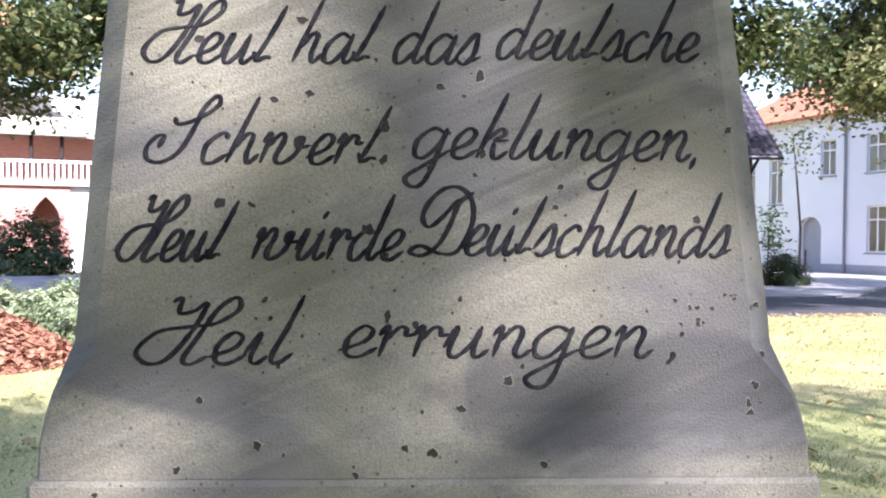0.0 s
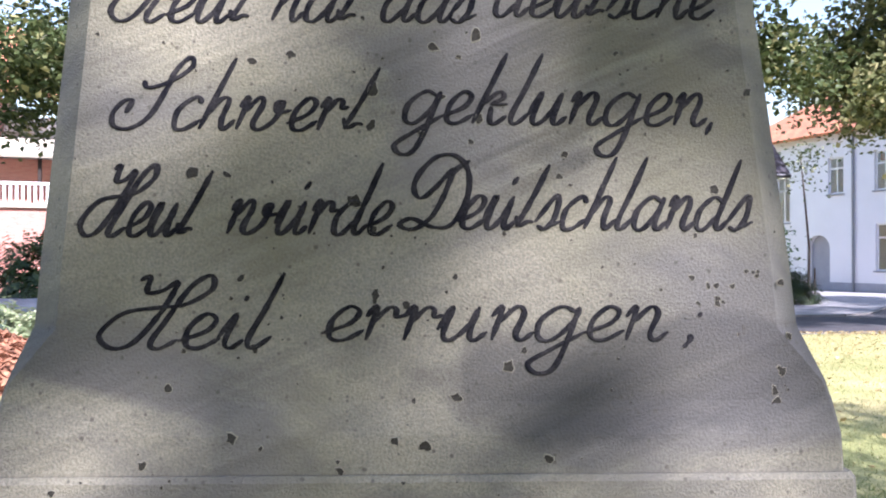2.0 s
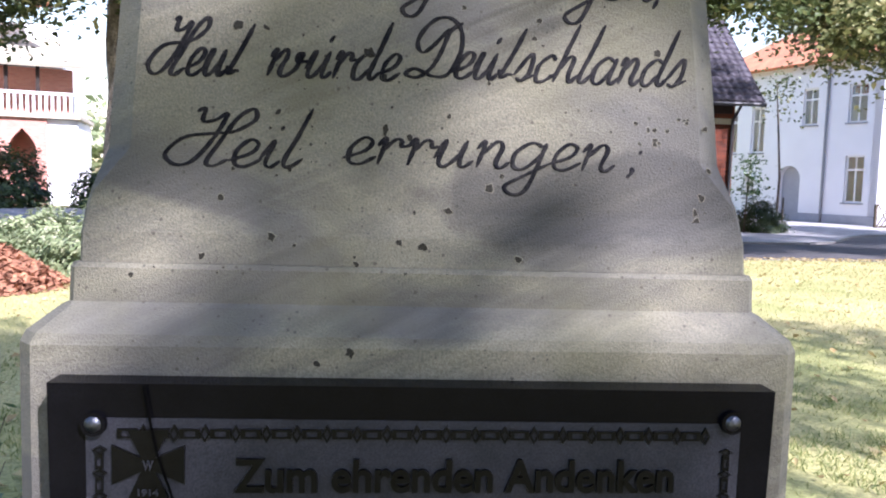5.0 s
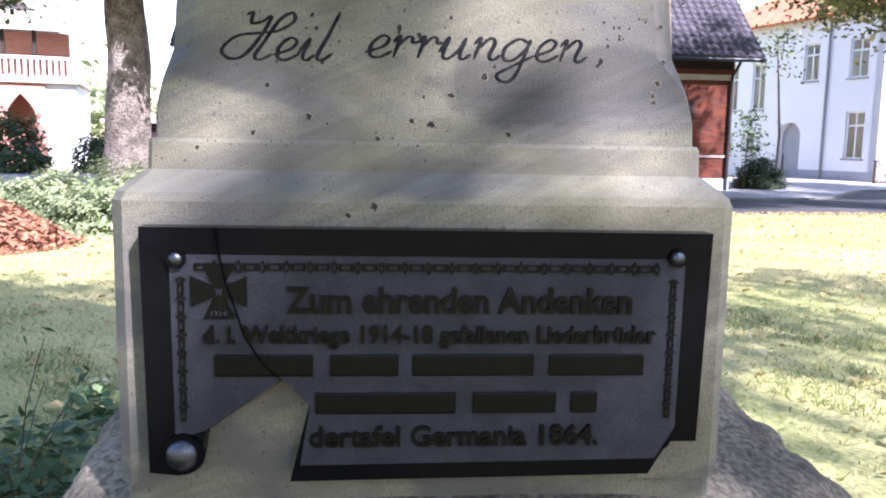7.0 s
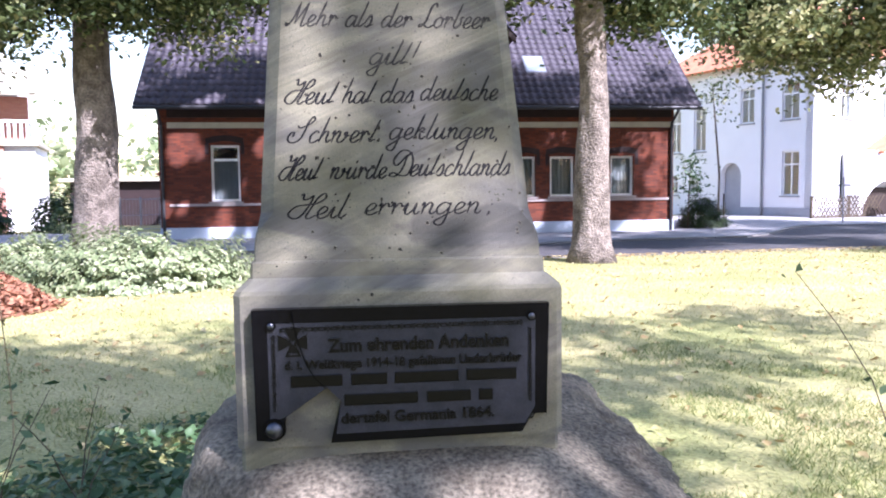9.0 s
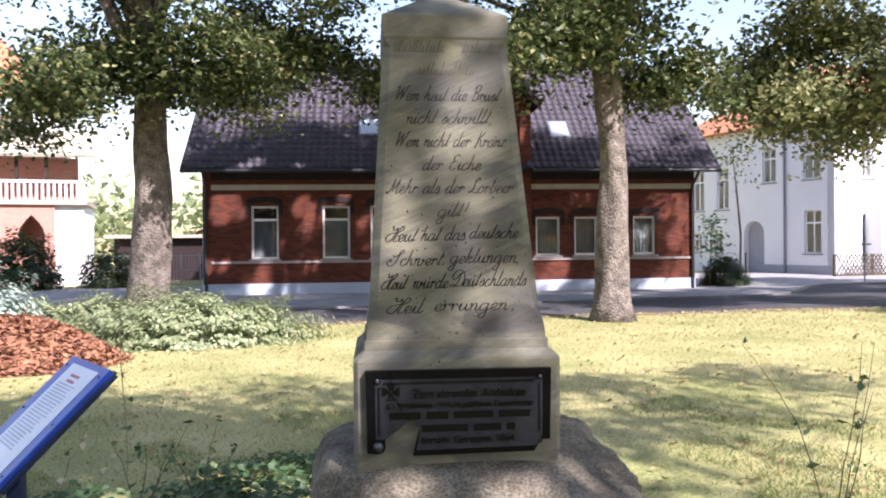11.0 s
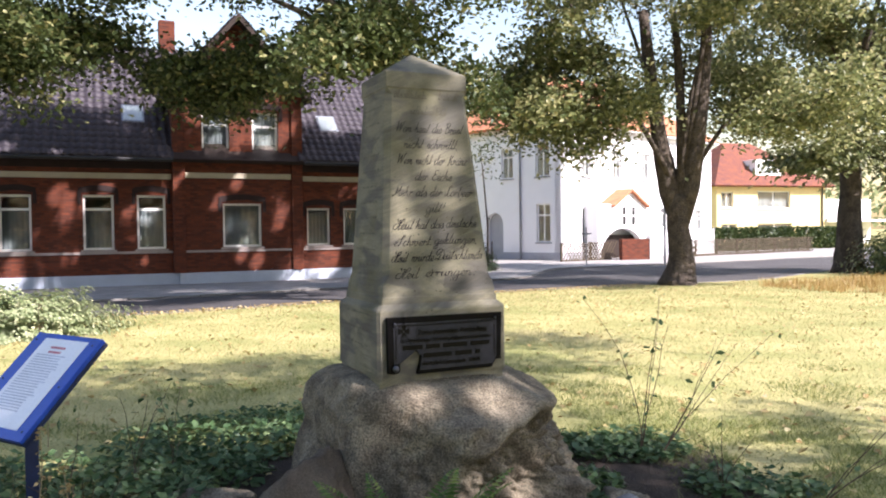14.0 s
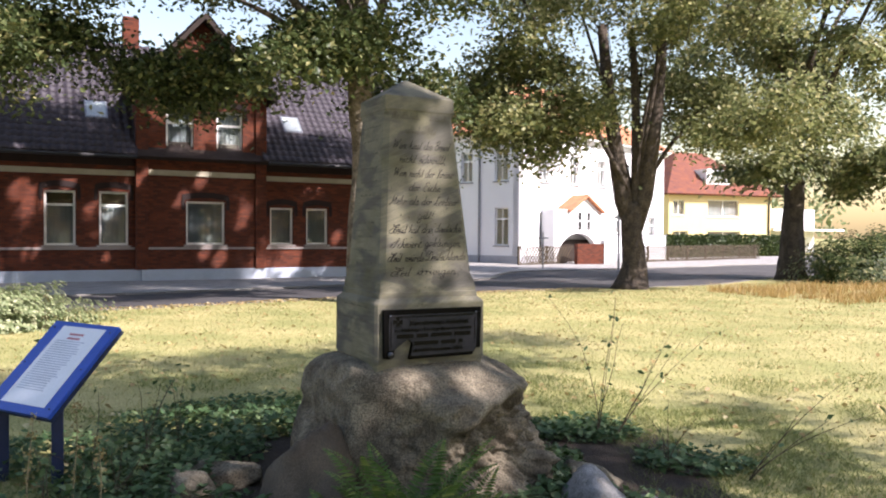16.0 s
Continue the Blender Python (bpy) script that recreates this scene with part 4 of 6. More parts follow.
GAPS += [((x, -0.33, 1.24), 0.045) for x in (-0.31, -0.12, 0.31)]
GAPS += [((-0.36, -0.35, 1.14), 0.055), ((-0.36, -0.35, 1.0), 0.055), ((0.36, -0.35, 1.05), 0.05), ((0.36, -0.35, 1.18), 0.045)]
GAPS += [((-0.4, 1.9, 0.15), 0.25), ((-0.8, 2.1, 0.15), 0.28), ((-1.3, 2.2, 0.15), 0.25), ((-2.0, 1.9, 0.1), 0.2), ((1.5, 2.2, 0.1), 0.25), ((2.2, 2.6, 0.0), 0.3)]
GAPS += [((-5.35, 14.85, 0.5), 0.5), ((-5.15, 14.9, 1.7), 0.35), ((-5.4, 14.9, 3.0), 0.25), ((4.8, 12.5, 0.8), 0.4), ((4.7, 12.5, 2.3), 0.35), ((4.8, 12.5, 3.6), 0.25)]
GAPS += [((0.2, -0.55, 0.78), 0.15), ((-0.2, -0.5, 0.78), 0.13), ((0.5, -0.3, 0.75), 0.15), ((0.45, -0.75, 0.42), 0.12), ((0.25, -0.85, 0.25), 0.1), ((0.58, -0.6, 0.22), 0.1), ((0.1, -0.8, 0.5), 0.09), ((-5.3, 24.5, 2.9), 0.5), ((-2.3, 24.5, 2.6), 0.45), ((1.7, 24.3, 6.0), 0.4), ((-4.2, 24.5, 0.2), 0.35), ((6.3, 24.5, 0.5), 0.5), ((4.6, 24.3, 5.2), 0.4)]
fleck_rng = random.Random(12)
GAPS += [((fleck_rng.uniform(-6, 11.5), 24.4, fleck_rng.uniform(-0.2, 4.2)), fleck_rng.uniform(0.14, 0.32)) for _ in range(32)]
GAPS += [((fleck_rng.uniform(-6, 11), fleck_rng.uniform(14.5, 19), 0), fleck_rng.uniform(0.15, 0.35)) for _ in range(14)]


def sunlit_gaps(pos, foot, rng):
    """True for the leaves that stand in no gap."""
    p = pos + np.array(foot)
    s = np.array(SUN_TO)
    keep = np.ones(len(p), bool)
    for spot, r in GAPS:
        v = p - np.array(spot)
        v -= (v @ s)[:, None] * s
        keep &= np.linalg.norm(v, axis=1) > r * rng.uniform(0.75, 1.25, len(p))
    return keep


def tree(label, x, y, r0, trunk_top, lean, crown, seed, clumps=150, leaves=170, size=0.15, limbs=9, fork=False, fuzz=0.45, droop=(), bark=None, leaf=None, bare=None):
    """A linden: flared trunk, curved limbs and a crown of leaf clumps. crown: centre (x, y, z) and radii from the foot."""
    rng = random.Random(seed)
    nr = np.random.default_rng(seed)
    z0 = ground_z(x, y) - 0.05
    t = thing("linden_tree", label, "tree", (x, y, z0), group="lindens round the lawn")
    n = 16
    pts, rad = [], []
    for k in range(n + 1):
        u = k / n
        z = trunk_top * u
        pts.append((lean[0] * u * u + 0.05 * math.sin(u * 7 + seed), lean[1] * u * u, z))
        rad.append(r0 * (1 - 0.32 * u) * (1 + 0.5 * math.exp(-z / 0.3)))
    part("trunk", tube(pts, rad, 28, 0.22, seed), bark or BARK, t, smooth=True)
    top = Vector(pts[-1])
    cx, cy, cz, ra, rb, rc = crown
    centres = []
    while len(centres) < clumps:
        p = Vector((rng.uniform(-1, 1), rng.uniform(-1, 1), rng.uniform(-1, 1)))
        if p.length > 1 or p.length < 0.35:
            continue
        if noise.noise(p * 2.3 + Vector((seed, 0, 0))) < -0.05 or (p.z < -0.55 and rng.random() < 0.5):
            continue
        q = Vector((cx + p.x * ra, cy + p.y * rb, cz + p.z * rc))
        if bare and bare[0] < q.x < bare[1] and q.z < bare[2]:
            continue
        centres.append(q)
    for dx, dy, dz, dr, dn in droop:
        for _ in range(dn):
            centres.append(Vector((dx + rng.gauss(0, dr), dy + rng.gauss(0, dr), dz + rng.gauss(0, dr * 0.5))))
    for k in range(limbs):
        c = centres[(k * 17) % len(centres)]
        start = Vector(pts[n - (k % 5)]) if not fork else top
        mid = start.lerp(c, 0.45) + Vector((rng.uniform(-0.5, 0.5), rng.uniform(-0.5, 0.5), 0.7))
        if fork and k < 3:
            sg = (-1.0, 1.0, 0.25)[k]
            start = top + Vector((0.07 * sg, -0.06 * sg, -0.9))
            mid = top + Vector((0.48 * sg, -0.40 * sg, 1.3 + 0.4 * k))
            c = top + Vector((0.78 * sg, -0.66 * sg + 0.3 * k, 5.5))
        lp = [start.lerp(mid, u).lerp(mid.lerp(c, u), u) for u in (0, 0.2, 0.4, 0.6, 0.8, 1.0)]
        lr = r0 * (0.74 if fork and k < 2 else 0.45 if fork and k < 3 else 0.2 if fork else 0.34)
        part("limb", tube(lp, [lr * (0.5 if fork and k < 3 and u == 0 else 1 - (0.55 if fork and k < 3 else 0.8) * u) + 0.012 for u in (0, 0.2, 0.4, 0.6, 0.8, 1.0)], 10, 0.12, seed + k), bark or BARK, t, smooth=True)
    bm = bmesh.new()
    for c in centres[::2]:
        a = top.lerp(c, 0.8)
        tube_into(bm, [a, a.lerp(c, 0.5) + Vector((0, 0, 0.15)), c], [0.014, 0.009, 0.004], 5)
    tagged(part("twig_mass", bm, bark or BARK, t), kind="stuff")
    pos = []
    for c in centres:
        k = int(leaves * rng.uniform(0.5, 1.4))
        q = nr.normal(size=(k, 3)) * (fuzz, fuzz, fuzz * 0.55)
        pos.append(q + np.array(c) - np.array((0, 0, 0.25)) * (q[:, :1] ** 2 + q[:, 1:2] ** 2))
    pos = np.concatenate(pos)
    pos = pos[sunlit_gaps(pos, (x, y, z0), nr)]
    crown_ob = part("crown", leaves_mesh("crown", pos, size, 0.35, 0.5, seed), leaf or LINDEN, t, "green leaves with some yellow")
    tagged(crown_ob, kind="stuff")
    return t


tree("stout linden with pale mottled trunk behind a low shrub", -5.35, 15.3, 0.45, 6.5, (0.1, 0.2), (0.3, -0.3, 11.6, 5.8, 4.8, 6.8), 11, 300, 380, 0.115, droop=((-1.6, -1.2, 5.2, 0.7, 10), (1.9, -1.6, 5.2, 0.6, 10), (0.1, -0.9, 5.9, 0.6, 9), (3.2, 0.2, 6.3, 0.6, 16)))
tree("linden with pale knobbly trunk at the lawn's edge", 4.75, 12.9, 0.35, 6.5, (-0.15, 0.0), (-0.2, 0.2, 12.2, 5.6, 4.8, 6.8), 23, 275, 400, 0.115, droop=((-1.5, -0.8, 5.8, 0.6, 18), (1.2, 0.2, 5.3, 0.5, 9), (-0.2, -0.9, 6.2, 0.5, 7), (-3.6, 2.7, 5.7, 0.55, 10), (-3.4, 2.7, 5.2, 0.5, 7), (-2.6, 2.2, 5.9, 0.4, 5), (-4.9, 2.7, 5.5, 0.4, 5)), bare=(-5.5, -1.2, 7.1))
tree("forked linden with dark trunk at the lawn's edge", 14.1, 14.1, 0.40, 2.7, (0.05, 0.0), (-0.2, -0.4, 11.0, 5.8, 5.0, 6.4), 37, 165, 380, 0.115, fork=True, bark=DARK_BARK, leaf=PALE_SUNLIT_LINDEN, droop=((-4.5, 1.2, 5.4, 0.8, 18), (-3.6, 0.8, 6.6, 0.8, 14), (-3.9, 0.2, 4.6, 0.75, 13), (-2.4, -0.4, 5.3, 0.6, 9), (2.6, -0.3, 5.2, 0.7, 10), (2.1, -3.0, 5.0, 0.9, 15)))
tree("linden with straight dark trunk beside the hedge", 24.0, 16.2, 0.45, 6.0, (0.1, 0.1), (0.0, 0.0, 10.2, 5.6, 5.0, 5.5), 41, 135, 260, 0.17, bark=DARK_BARK, leaf=PALE_SUNLIT_LINDEN, droop=((-1.8, -0.6, 4.6, 0.8, 9), (2.2, -0.5, 4.4, 0.8, 12), (2.1, -2.9, 4.7, 0.9, 14)))
# two unseen trees behind the camera, added to cast the monument's dappled shade
tree("unseen tall linden added to shade the monument's lawn", 5.4, -8.0, 0.4, 5.5, (0.1, 0.1), (-0.1, -0.7, 9.8, 5.2, 2.6, 3.0), 53, 38, 250, 0.115, limbs=5, droop=((-3.8, 2.4, 8.3, 0.7, 9), (-2.6, 4.9, 9.4, 0.3, 3), (-0.8, 4.7, 9.6, 0.3, 3), (0.9, 5.0, 9.5, 0.3, 3), (2.8, 4.8, 9.6, 0.3, 3), (4.6, 5.1, 9.4, 0.3, 3), (-0.62, 0.78, 9.1, 0.1, 2), (-1.1, 2.5, 9.3, 0.4, 5), (-2.0, 2.6, 9.3, 0.4, 5), (-0.6, -0.8, 9.0, 0.5, 8), (0.35, -0.6, 9.2, 0.5, 7), (-2.9, 3.0, 9.4, 0.45, 7), (-1.7, 3.6, 9.5, 0.42, 7), (-0.4, 3.2, 9.4, 0.42, 5), (0.9, 3.8, 9.5, 0.38, 3), (2.3, 3.2, 9.4, 0.38, 3), (3.8, 3.7, 9.4, 0.38, 3)))
tree("unseen tall linden added to shade the monument's lawn", -2.1, -8.2, 0.4, 5.5, (0.1, 0.1), (0.0, 0.2, 9.6, 4.4, 4.4, 3.8), 59, 95, 300, 0.12, limbs=5, droop=((4.9, 2.8, 9.2, 0.55, 9), (4.6, 3.9, 9.3, 0.55, 8), (4.3, 1.5, 9.2, 0.5, 9), (4.2, 0.1, 9.2, 0.5, 7), (3.4, 3.1, 9.4, 0.6, 9)))

# ---- the monument ----
CX_LEAN = -0.02


def face_y(z):
    return -0.300 + (z - 1.33) * 0.0877


def half_w(z):
    return 0.314 - (z - 1.4) * 0.079


def shift_x(z):
    return CX_LEAN * max(0.0, z - 1.3) / 1.1


def ring(w, d, c, z, sx=0.0, cy=None):
    c2 = cy if cy is not None else c
    return [(sx + x, y, z) for x, y in ((-w + c, -d), (w - c, -d), (w, -d + c2), (w, d - c2), (w - c, d), (-w + c, d), (-w, d - c2), (-w, -d + c2))]


GLYPHS = {
    "a": (1.05, "0.75,0.85 0.4,1 0.08,0.6 0.15,0.1 0.45,0 0.75,0.5 0.8,1|0.8,1 0.78,0.2 0.95,0 1.15,0.25"),
    "b": (0.9, "0.3,2.2 0.2,1 0.14,0.3 0.35,0 0.7,0.35 0.62,0.95 0.9,0.9"),
    "c": (0.78, "0.7,0.8 0.45,1 0.1,0.6 0.2,0.05 0.5,0 0.85,0.3"),
    "d": (1.08, "0.75,0.85 0.4,1 0.08,0.6 0.15,0.1 0.42,0 0.72,0.45|0.82,2.2 0.78,1.1 0.74,0.25 0.9,0 1.12,0.3"),
    "e": (0.78, "0,0.2 0.5,0.5 0.6,0.85 0.35,1 0.12,0.6 0.2,0.1 0.5,0 0.85,0.3"),
    "g": (1.05, "0.75,0.85 0.4,1 0.08,0.6 0.15,0.1 0.45,0 0.75,0.5 0.8,1|0.8,1 0.75,-0.7 0.45,-1 0.15,-0.7 0.5,-0.3 1.1,0.25"),
    "h": (1.0, "0.3,2.25 0.22,1.2 0.12,0|0.15,0.4 0.4,0.95 0.62,0.9 0.64,0.3 0.8,0 1.02,0.3"),
    "i": (0.52, "0,0.3 0.2,1 0.18,0.2 0.35,0 0.55,0.25|0.24,1.4 0.28,1.55"),
    "k": (0.95, "0.3,2.25 0.22,1.2 0.12,0|0.2,0.6 0.5,1 0.68,0.82 0.4,0.6|0.4,0.6 0.85,0.62|0.45,0.55 0.55,0.1 0.72,0 0.95,0.25"),
    "l": (0.55, "0.3,2.25 0.22,1.2 0.12,0.25 0.3,0 0.58,0.35"),
    "m": (1.28, "0,0.7 0.15,1 0.18,0|0.18,0.5 0.4,1 0.55,0.8 0.55,0|0.55,0.5 0.8,1 0.95,0.8 0.93,0.2 1.1,0 1.3,0.25"),
    "n": (0.97, "0,0.7 0.15,1 0.18,0|0.18,0.5 0.45,1 0.65,0.8 0.63,0.2 0.8,0 1,0.25"),
    "o": (0.88, "0.45,1 0.1,0.7 0.1,0.2 0.4,0 0.7,0.3 0.65,0.8 0.45,1 0.6,0.8 0.95,0.85"),
    "r": (0.78, "0,0.7 0.15,1 0.18,0|0.18,0.5 0.38,0.95 0.55,0.92 0.62,0.7 0.8,0.75"),
    "s": (0.75, "0,0.2 0.4,1.05 0.58,0.4 0.4,0 0.1,0.1|0.45,0.05 0.85,0.25"),
    "t": (0.66, "0.42,2.0 0.3,1 0.12,0.05|-0.02,0.4 0.2,0.1 0.42,0.22 0.62,0.2"),
    "u": (1.02, "0,0.3 0.15,1 0.15,0.2 0.35,0 0.6,0.4 0.7,1|0.7,1 0.7,0.2 0.85,0 1.05,0.25"),
    "v": (1.02, "0,0.3 0.15,1 0.15,0.2 0.35,0 0.6,0.4 0.7,1|0.7,1 0.7,0.2 0.85,0 1.05,0.25|0.5,1.35 0.6,1.6"),
    "w": (1.5, "0,0.7 0.15,1 0.16,0|0.16,0.5 0.45,1 0.62,0.8 0.56,0.2 0.8,0 1.12,0.3 1.18,0.85 1.0,0.82 1.12,0.55 1.5,0.62"),
    "z": (0.8, "0,0.9 0.3,1 0.6,0.95 0.1,0.05 0.4,0.1 0.8,0"),
    "B": (1.2, "0.3,2.2 0.25,0|0,1.8 0.4,2.3 0.9,2.1 0.8,1.4 0.35,1.2 0.9,1 0.95,0.3 0.5,0 0.1,0.2"),
    "D": (1.8, "1.42,2.1 1.06,1.75 1.03,0.96 0.9,0.33 0.5,-0.04 0.02,0.08 0.3,0.29 1.1,0.03 1.65,0.13 1.8,0.96 1.48,1.79 0.88,2.25 0.3,2.2 -0.03,1.67 0.0,1.2 0.34,0.92 0.66,1.25 0.98,1.87"),
    "E": (1.1, "1,1.9 0.7,2.2 0.3,1.9 0.4,1.3 0.75,1.2 0.3,1.1 0.1,0.5 0.4,0 0.9,0.3"),
    "H": (1.35, "0.05,2.0 0.22,2.12 0.3,1.65 0.6,1.7 0.84,1.95 0.74,1 0.45,0.15 0.05,0 -0.3,0.4 0.0,1.02 0.7,1.2 1.2,1.3 1.6,1.75 1.45,2.15 1.14,1.8 0.93,0.82 0.81,0.15 1.02,-0.02 1.34,0.25"),
    "K": (1.3, "0.35,2.2 0.3,0 0.05,0.1|1.1,2.2 0.4,1.1 0.7,1 0.9,0.2 1.1,0 1.3,0.25"),
    "L": (1.2, "1,1.8 0.8,2.2 0.5,1.8 0.45,0.6 0.1,0.05 0,0.25 0.3,0.3 0.8,0 1.2,0.25"),
    "M": (1.55, "-0.2,0.3 0,0 0.35,0.7 0.5,2.1|0.5,2.1 0.6,0.2|0.6,0.2 1.2,2.1|1.2,2.1 1.15,0.2 1.35,0 1.55,0.25"),
    "S": (1.55, "0.32,1.5 0.55,1.28 1.1,1.5 1.5,1.95 1.33,2.25 1.09,1.82 1.05,1.15 0.9,0.35 0.5,0 0.05,0.08 -0.13,0.47 0.02,0.84 0.25,0.87 0.22,0.47"),
    "W": (1.75, "-0.1,1.8 0.2,2.1 0.25,1 0.3,0.1|0.3,0.1 0.9,2|0.9,2 0.95,0.1|0.95,0.1 1.4,1.6 1.5,2.2 1.8,2.1"),
    ",": (0.4, "0.2,0.12 0.15,-0.3"), ".": (0.4, "0.18,0.02 0.24,0.1"), "!": (0.5, "0.35,2.1 0.2,0.6|0.18,0.02 0.22,0.12"),
    ":": (0.5, "0.2,0.1 0.22,-0.12 0.1,-0.3|0.24,0.62 0.28,0.76"),
}


def smooth_line(pts, steps=7):
    """Points along a smooth curve through pts."""
    if len(pts) < 3:
        return [pts[0].lerp(pts[-1], k / 4) for k in range(5)]
    ext = [pts[0] * 2 - pts[1]] + pts + [pts[-1] * 2 - pts[-2]]
    out = []
    for a, b, c, d in zip(ext, ext[1:], ext[2:], ext[3:]):
        for k in range(steps):
            t = k / steps
            out.append(0.5 * ((2 * b) + (c - a) * t + (2 * a - 5 * b + 4 * c - d) * t * t + (3 * b - a - 3 * c + d) * t ** 3))
    return out + [pts[-1]]


def script_line(text, x0, x1, base, xh, place, slant=0.42, pen=0.097):
    """Slanted handwriting between x0 and x1, letter by letter; v stands for a u with its stroke."""
    adv = sum(GLYPHS[c][0] if c != " " else 0.75 for c in text)
    k = (x1 - x0) / (adv * xh)
    letters = []
    cur = 0.0
    for c in text:
        if c == " ":
            cur += 0.75
            continue
        w, strokes = GLYPHS[c]
        bm = bmesh.new()
        for st in strokes.split("|"):
            pts = [Vector([float(v) for v in q.split(",")]) for q in st.split()]
            pts = [Vector(((cur + p.x) * k + p.y * slant, p.y)) for p in pts]
            line = smooth_line(pts)
            prev = None
            for j, p in enumerate(line):
                a, b = line[max(j - 1, 0)], line[min(j + 1, len(line) - 1)]
                d = b - a
                if d.length < 1e-6:
                    continue
                d.normalize()
                ease = min(1.0, 0.45 + 0.3 * min(j, len(line) - 1 - j))
                hw = pen * (0.58 + 0.42 * abs(d.y) ** 1.5) * ease * (1 + 0.3 * noise.noise(Vector((p.x * 5, p.y * 5, base * 9))))
                nrm = Vector((-d.y, d.x)) * hw
                row = [bm.verts.new(place(x0 + (p.x + nrm.x * s) * xh, base + (p.y + nrm.y * s) * xh, h)) for s, h in ((-1.0, 0.0001), (-0.78, 0.0011), (0.0, 0.0002), (0.78, 0.0011), (1.0, 0.0001))]
                if prev:
                    for i in range(4):
                        bm.faces.new((prev[i], prev[i + 1], row[i + 1], row[i]))
                prev = row
        letters.append(bm)
        cur += w
    return letters


def monument():
    m = thing("monument", "weathered sandstone obelisk with script inscription and dark plaque", "monument", (0, 0, 0))
    # plinth block on a rough foot
    bm = loft([ring(0.366, 0.336, 0.01, 0.79), ring(0.366, 0.336, 0.01, 0.872)])
    part("foot", bm, SANDSTONE, m)
    bm = loft([ring(0.374, 0.347, 0.016, 0.874), ring(0.374, 0.347, 0.016, 1.218), ring(0.370, 0.343, 0.016, 1.228), ring(0.345, 0.319, 0.012, 1.250), ring(0.338, 0.313, 0.006, 1.2535), ring(0.337, 0.312, 0.006, 1.286), ring(0.3345, 0.3095, 0.006, 1.2905), ring(0.328, 0.304, 0.004, 1.291)])
    part("plinth_block", bm, SANDSTONE, m)
    rows = []
    for z, w, c in ((1.291, 0.3285, 0.003), (1.32, 0.328, 0.003), (1.345, 0.325, 0.004), (1.36, 0.321, 0.005), (1.40, 0.3135, 0.03), (1.403, 0.3133, 0.031)):
        rows.append(ring(w, -face_y(z) + (0.004 if z < 1.33 else 0.0), c, z, shift_x(z)))
    z = 1.45
    while z < 2.36:
        rows.append(ring(half_w(z), -face_y(z), 0.03, z, shift_x(z)))
        z += 0.06
    for z, c in ((2.375, 0.029), (2.40, 0.01), (2.405, 0.004)):
        rows.append(ring(half_w(2.39), -face_y(2.39), c, z, shift_x(z)))
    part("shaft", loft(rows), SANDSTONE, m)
    sx = shift_x(2.45)
    part("cap", loft([ring(0.235, 0.209, 0.004, 2.404, sx), ring(0.238, 0.212, 0.006, 2.412, sx), ring(0.238, 0.206, 0.006, 2.493, sx), ring(0.236, 0.204, 0.006, 2.498, sx), ring(0.012, 0.012, 0.002, 2.632, sx - 0.01), ring(0.004, 0.004, 0.001, 2.636, sx - 0.01)]), SANDSTONE, m, "pyramid cap of the obelisk")

    def on_front(x, z, h):
        return (x + shift_x(z), face_y(z) - h, z)

    lines = [("Wem heut die Brust", -0.202, 0.191, 2.169), ("nicht schwillt,", -0.162, 0.161, 2.083), ("Wem nicht der Kranz", -0.207, 0.206, 1.996), ("der Eiche", -0.107, 0.111, 1.909), ("Mehr als der Lorbeer", -0.237, 0.226, 1.823), ("gilt!", -0.057, 0.051, 1.737),
             ("Heut", -0.243, -0.138, 1.646), ("hat", -0.122, -0.052, 1.648), ("das", -0.034, 0.042, 1.649), ("deutsche", 0.058, 0.240, 1.655), ("Schwert", -0.245, -0.047, 1.558), ("geklungen,", -0.018, 0.243, 1.565),
             ("Heut", -0.264, -0.181, 1.473), ("wvrde", -0.157, -0.028, 1.475), ("Devtschlands", -0.019, 0.262, 1.480), ("Heil", -0.243, -0.123, 1.386), ("errungen", -0.082, 0.190, 1.392), (":", 0.206, 0.219, 1.394)]
    for text, x0, x1, z in lines:
        for bm in script_line(text, x0, x1, z, 0.026, on_front):
            part("letter", bm, FADED_INK if z > 1.7 else INK, m, smooth=True)
    # two upper lines that are too worn to read, and the worn lines on the side face
    rng = random.Random(3)
    for x0, x1, z in ((-0.2, -0.02, 2.352), (0.06, 0.175, 2.352), (-0.11, 0.1, 2.266)):
        bm = bmesh.new()
        x = x0
        while x < x1:
            w = rng.uniform(0.008, 0.018)
            hgt = rng.choice((0.024, 0.026, 0.05))
            vs = [bm.verts.new(on_front(xx + zz * 0.36, z + zz, 0.0008)) for xx, zz in ((x, 0), (x + 0.005, 0), (x + 0.005, hgt), (x, hgt))]
            bm.faces.new(vs)
            vs = [bm.verts.new(on_front(xx, z + zz, 0.0009)) for xx, zz in ((x, 0), (x + w, 0.004), (x + w, 0.008), (x, 0.004))]
            bm.faces.new(vs)
            x += w
        tagged(part("worn_inscription", bm, WORN, m, "worn unreadable dark lettering"), kind="stuff")
    z = 2.31
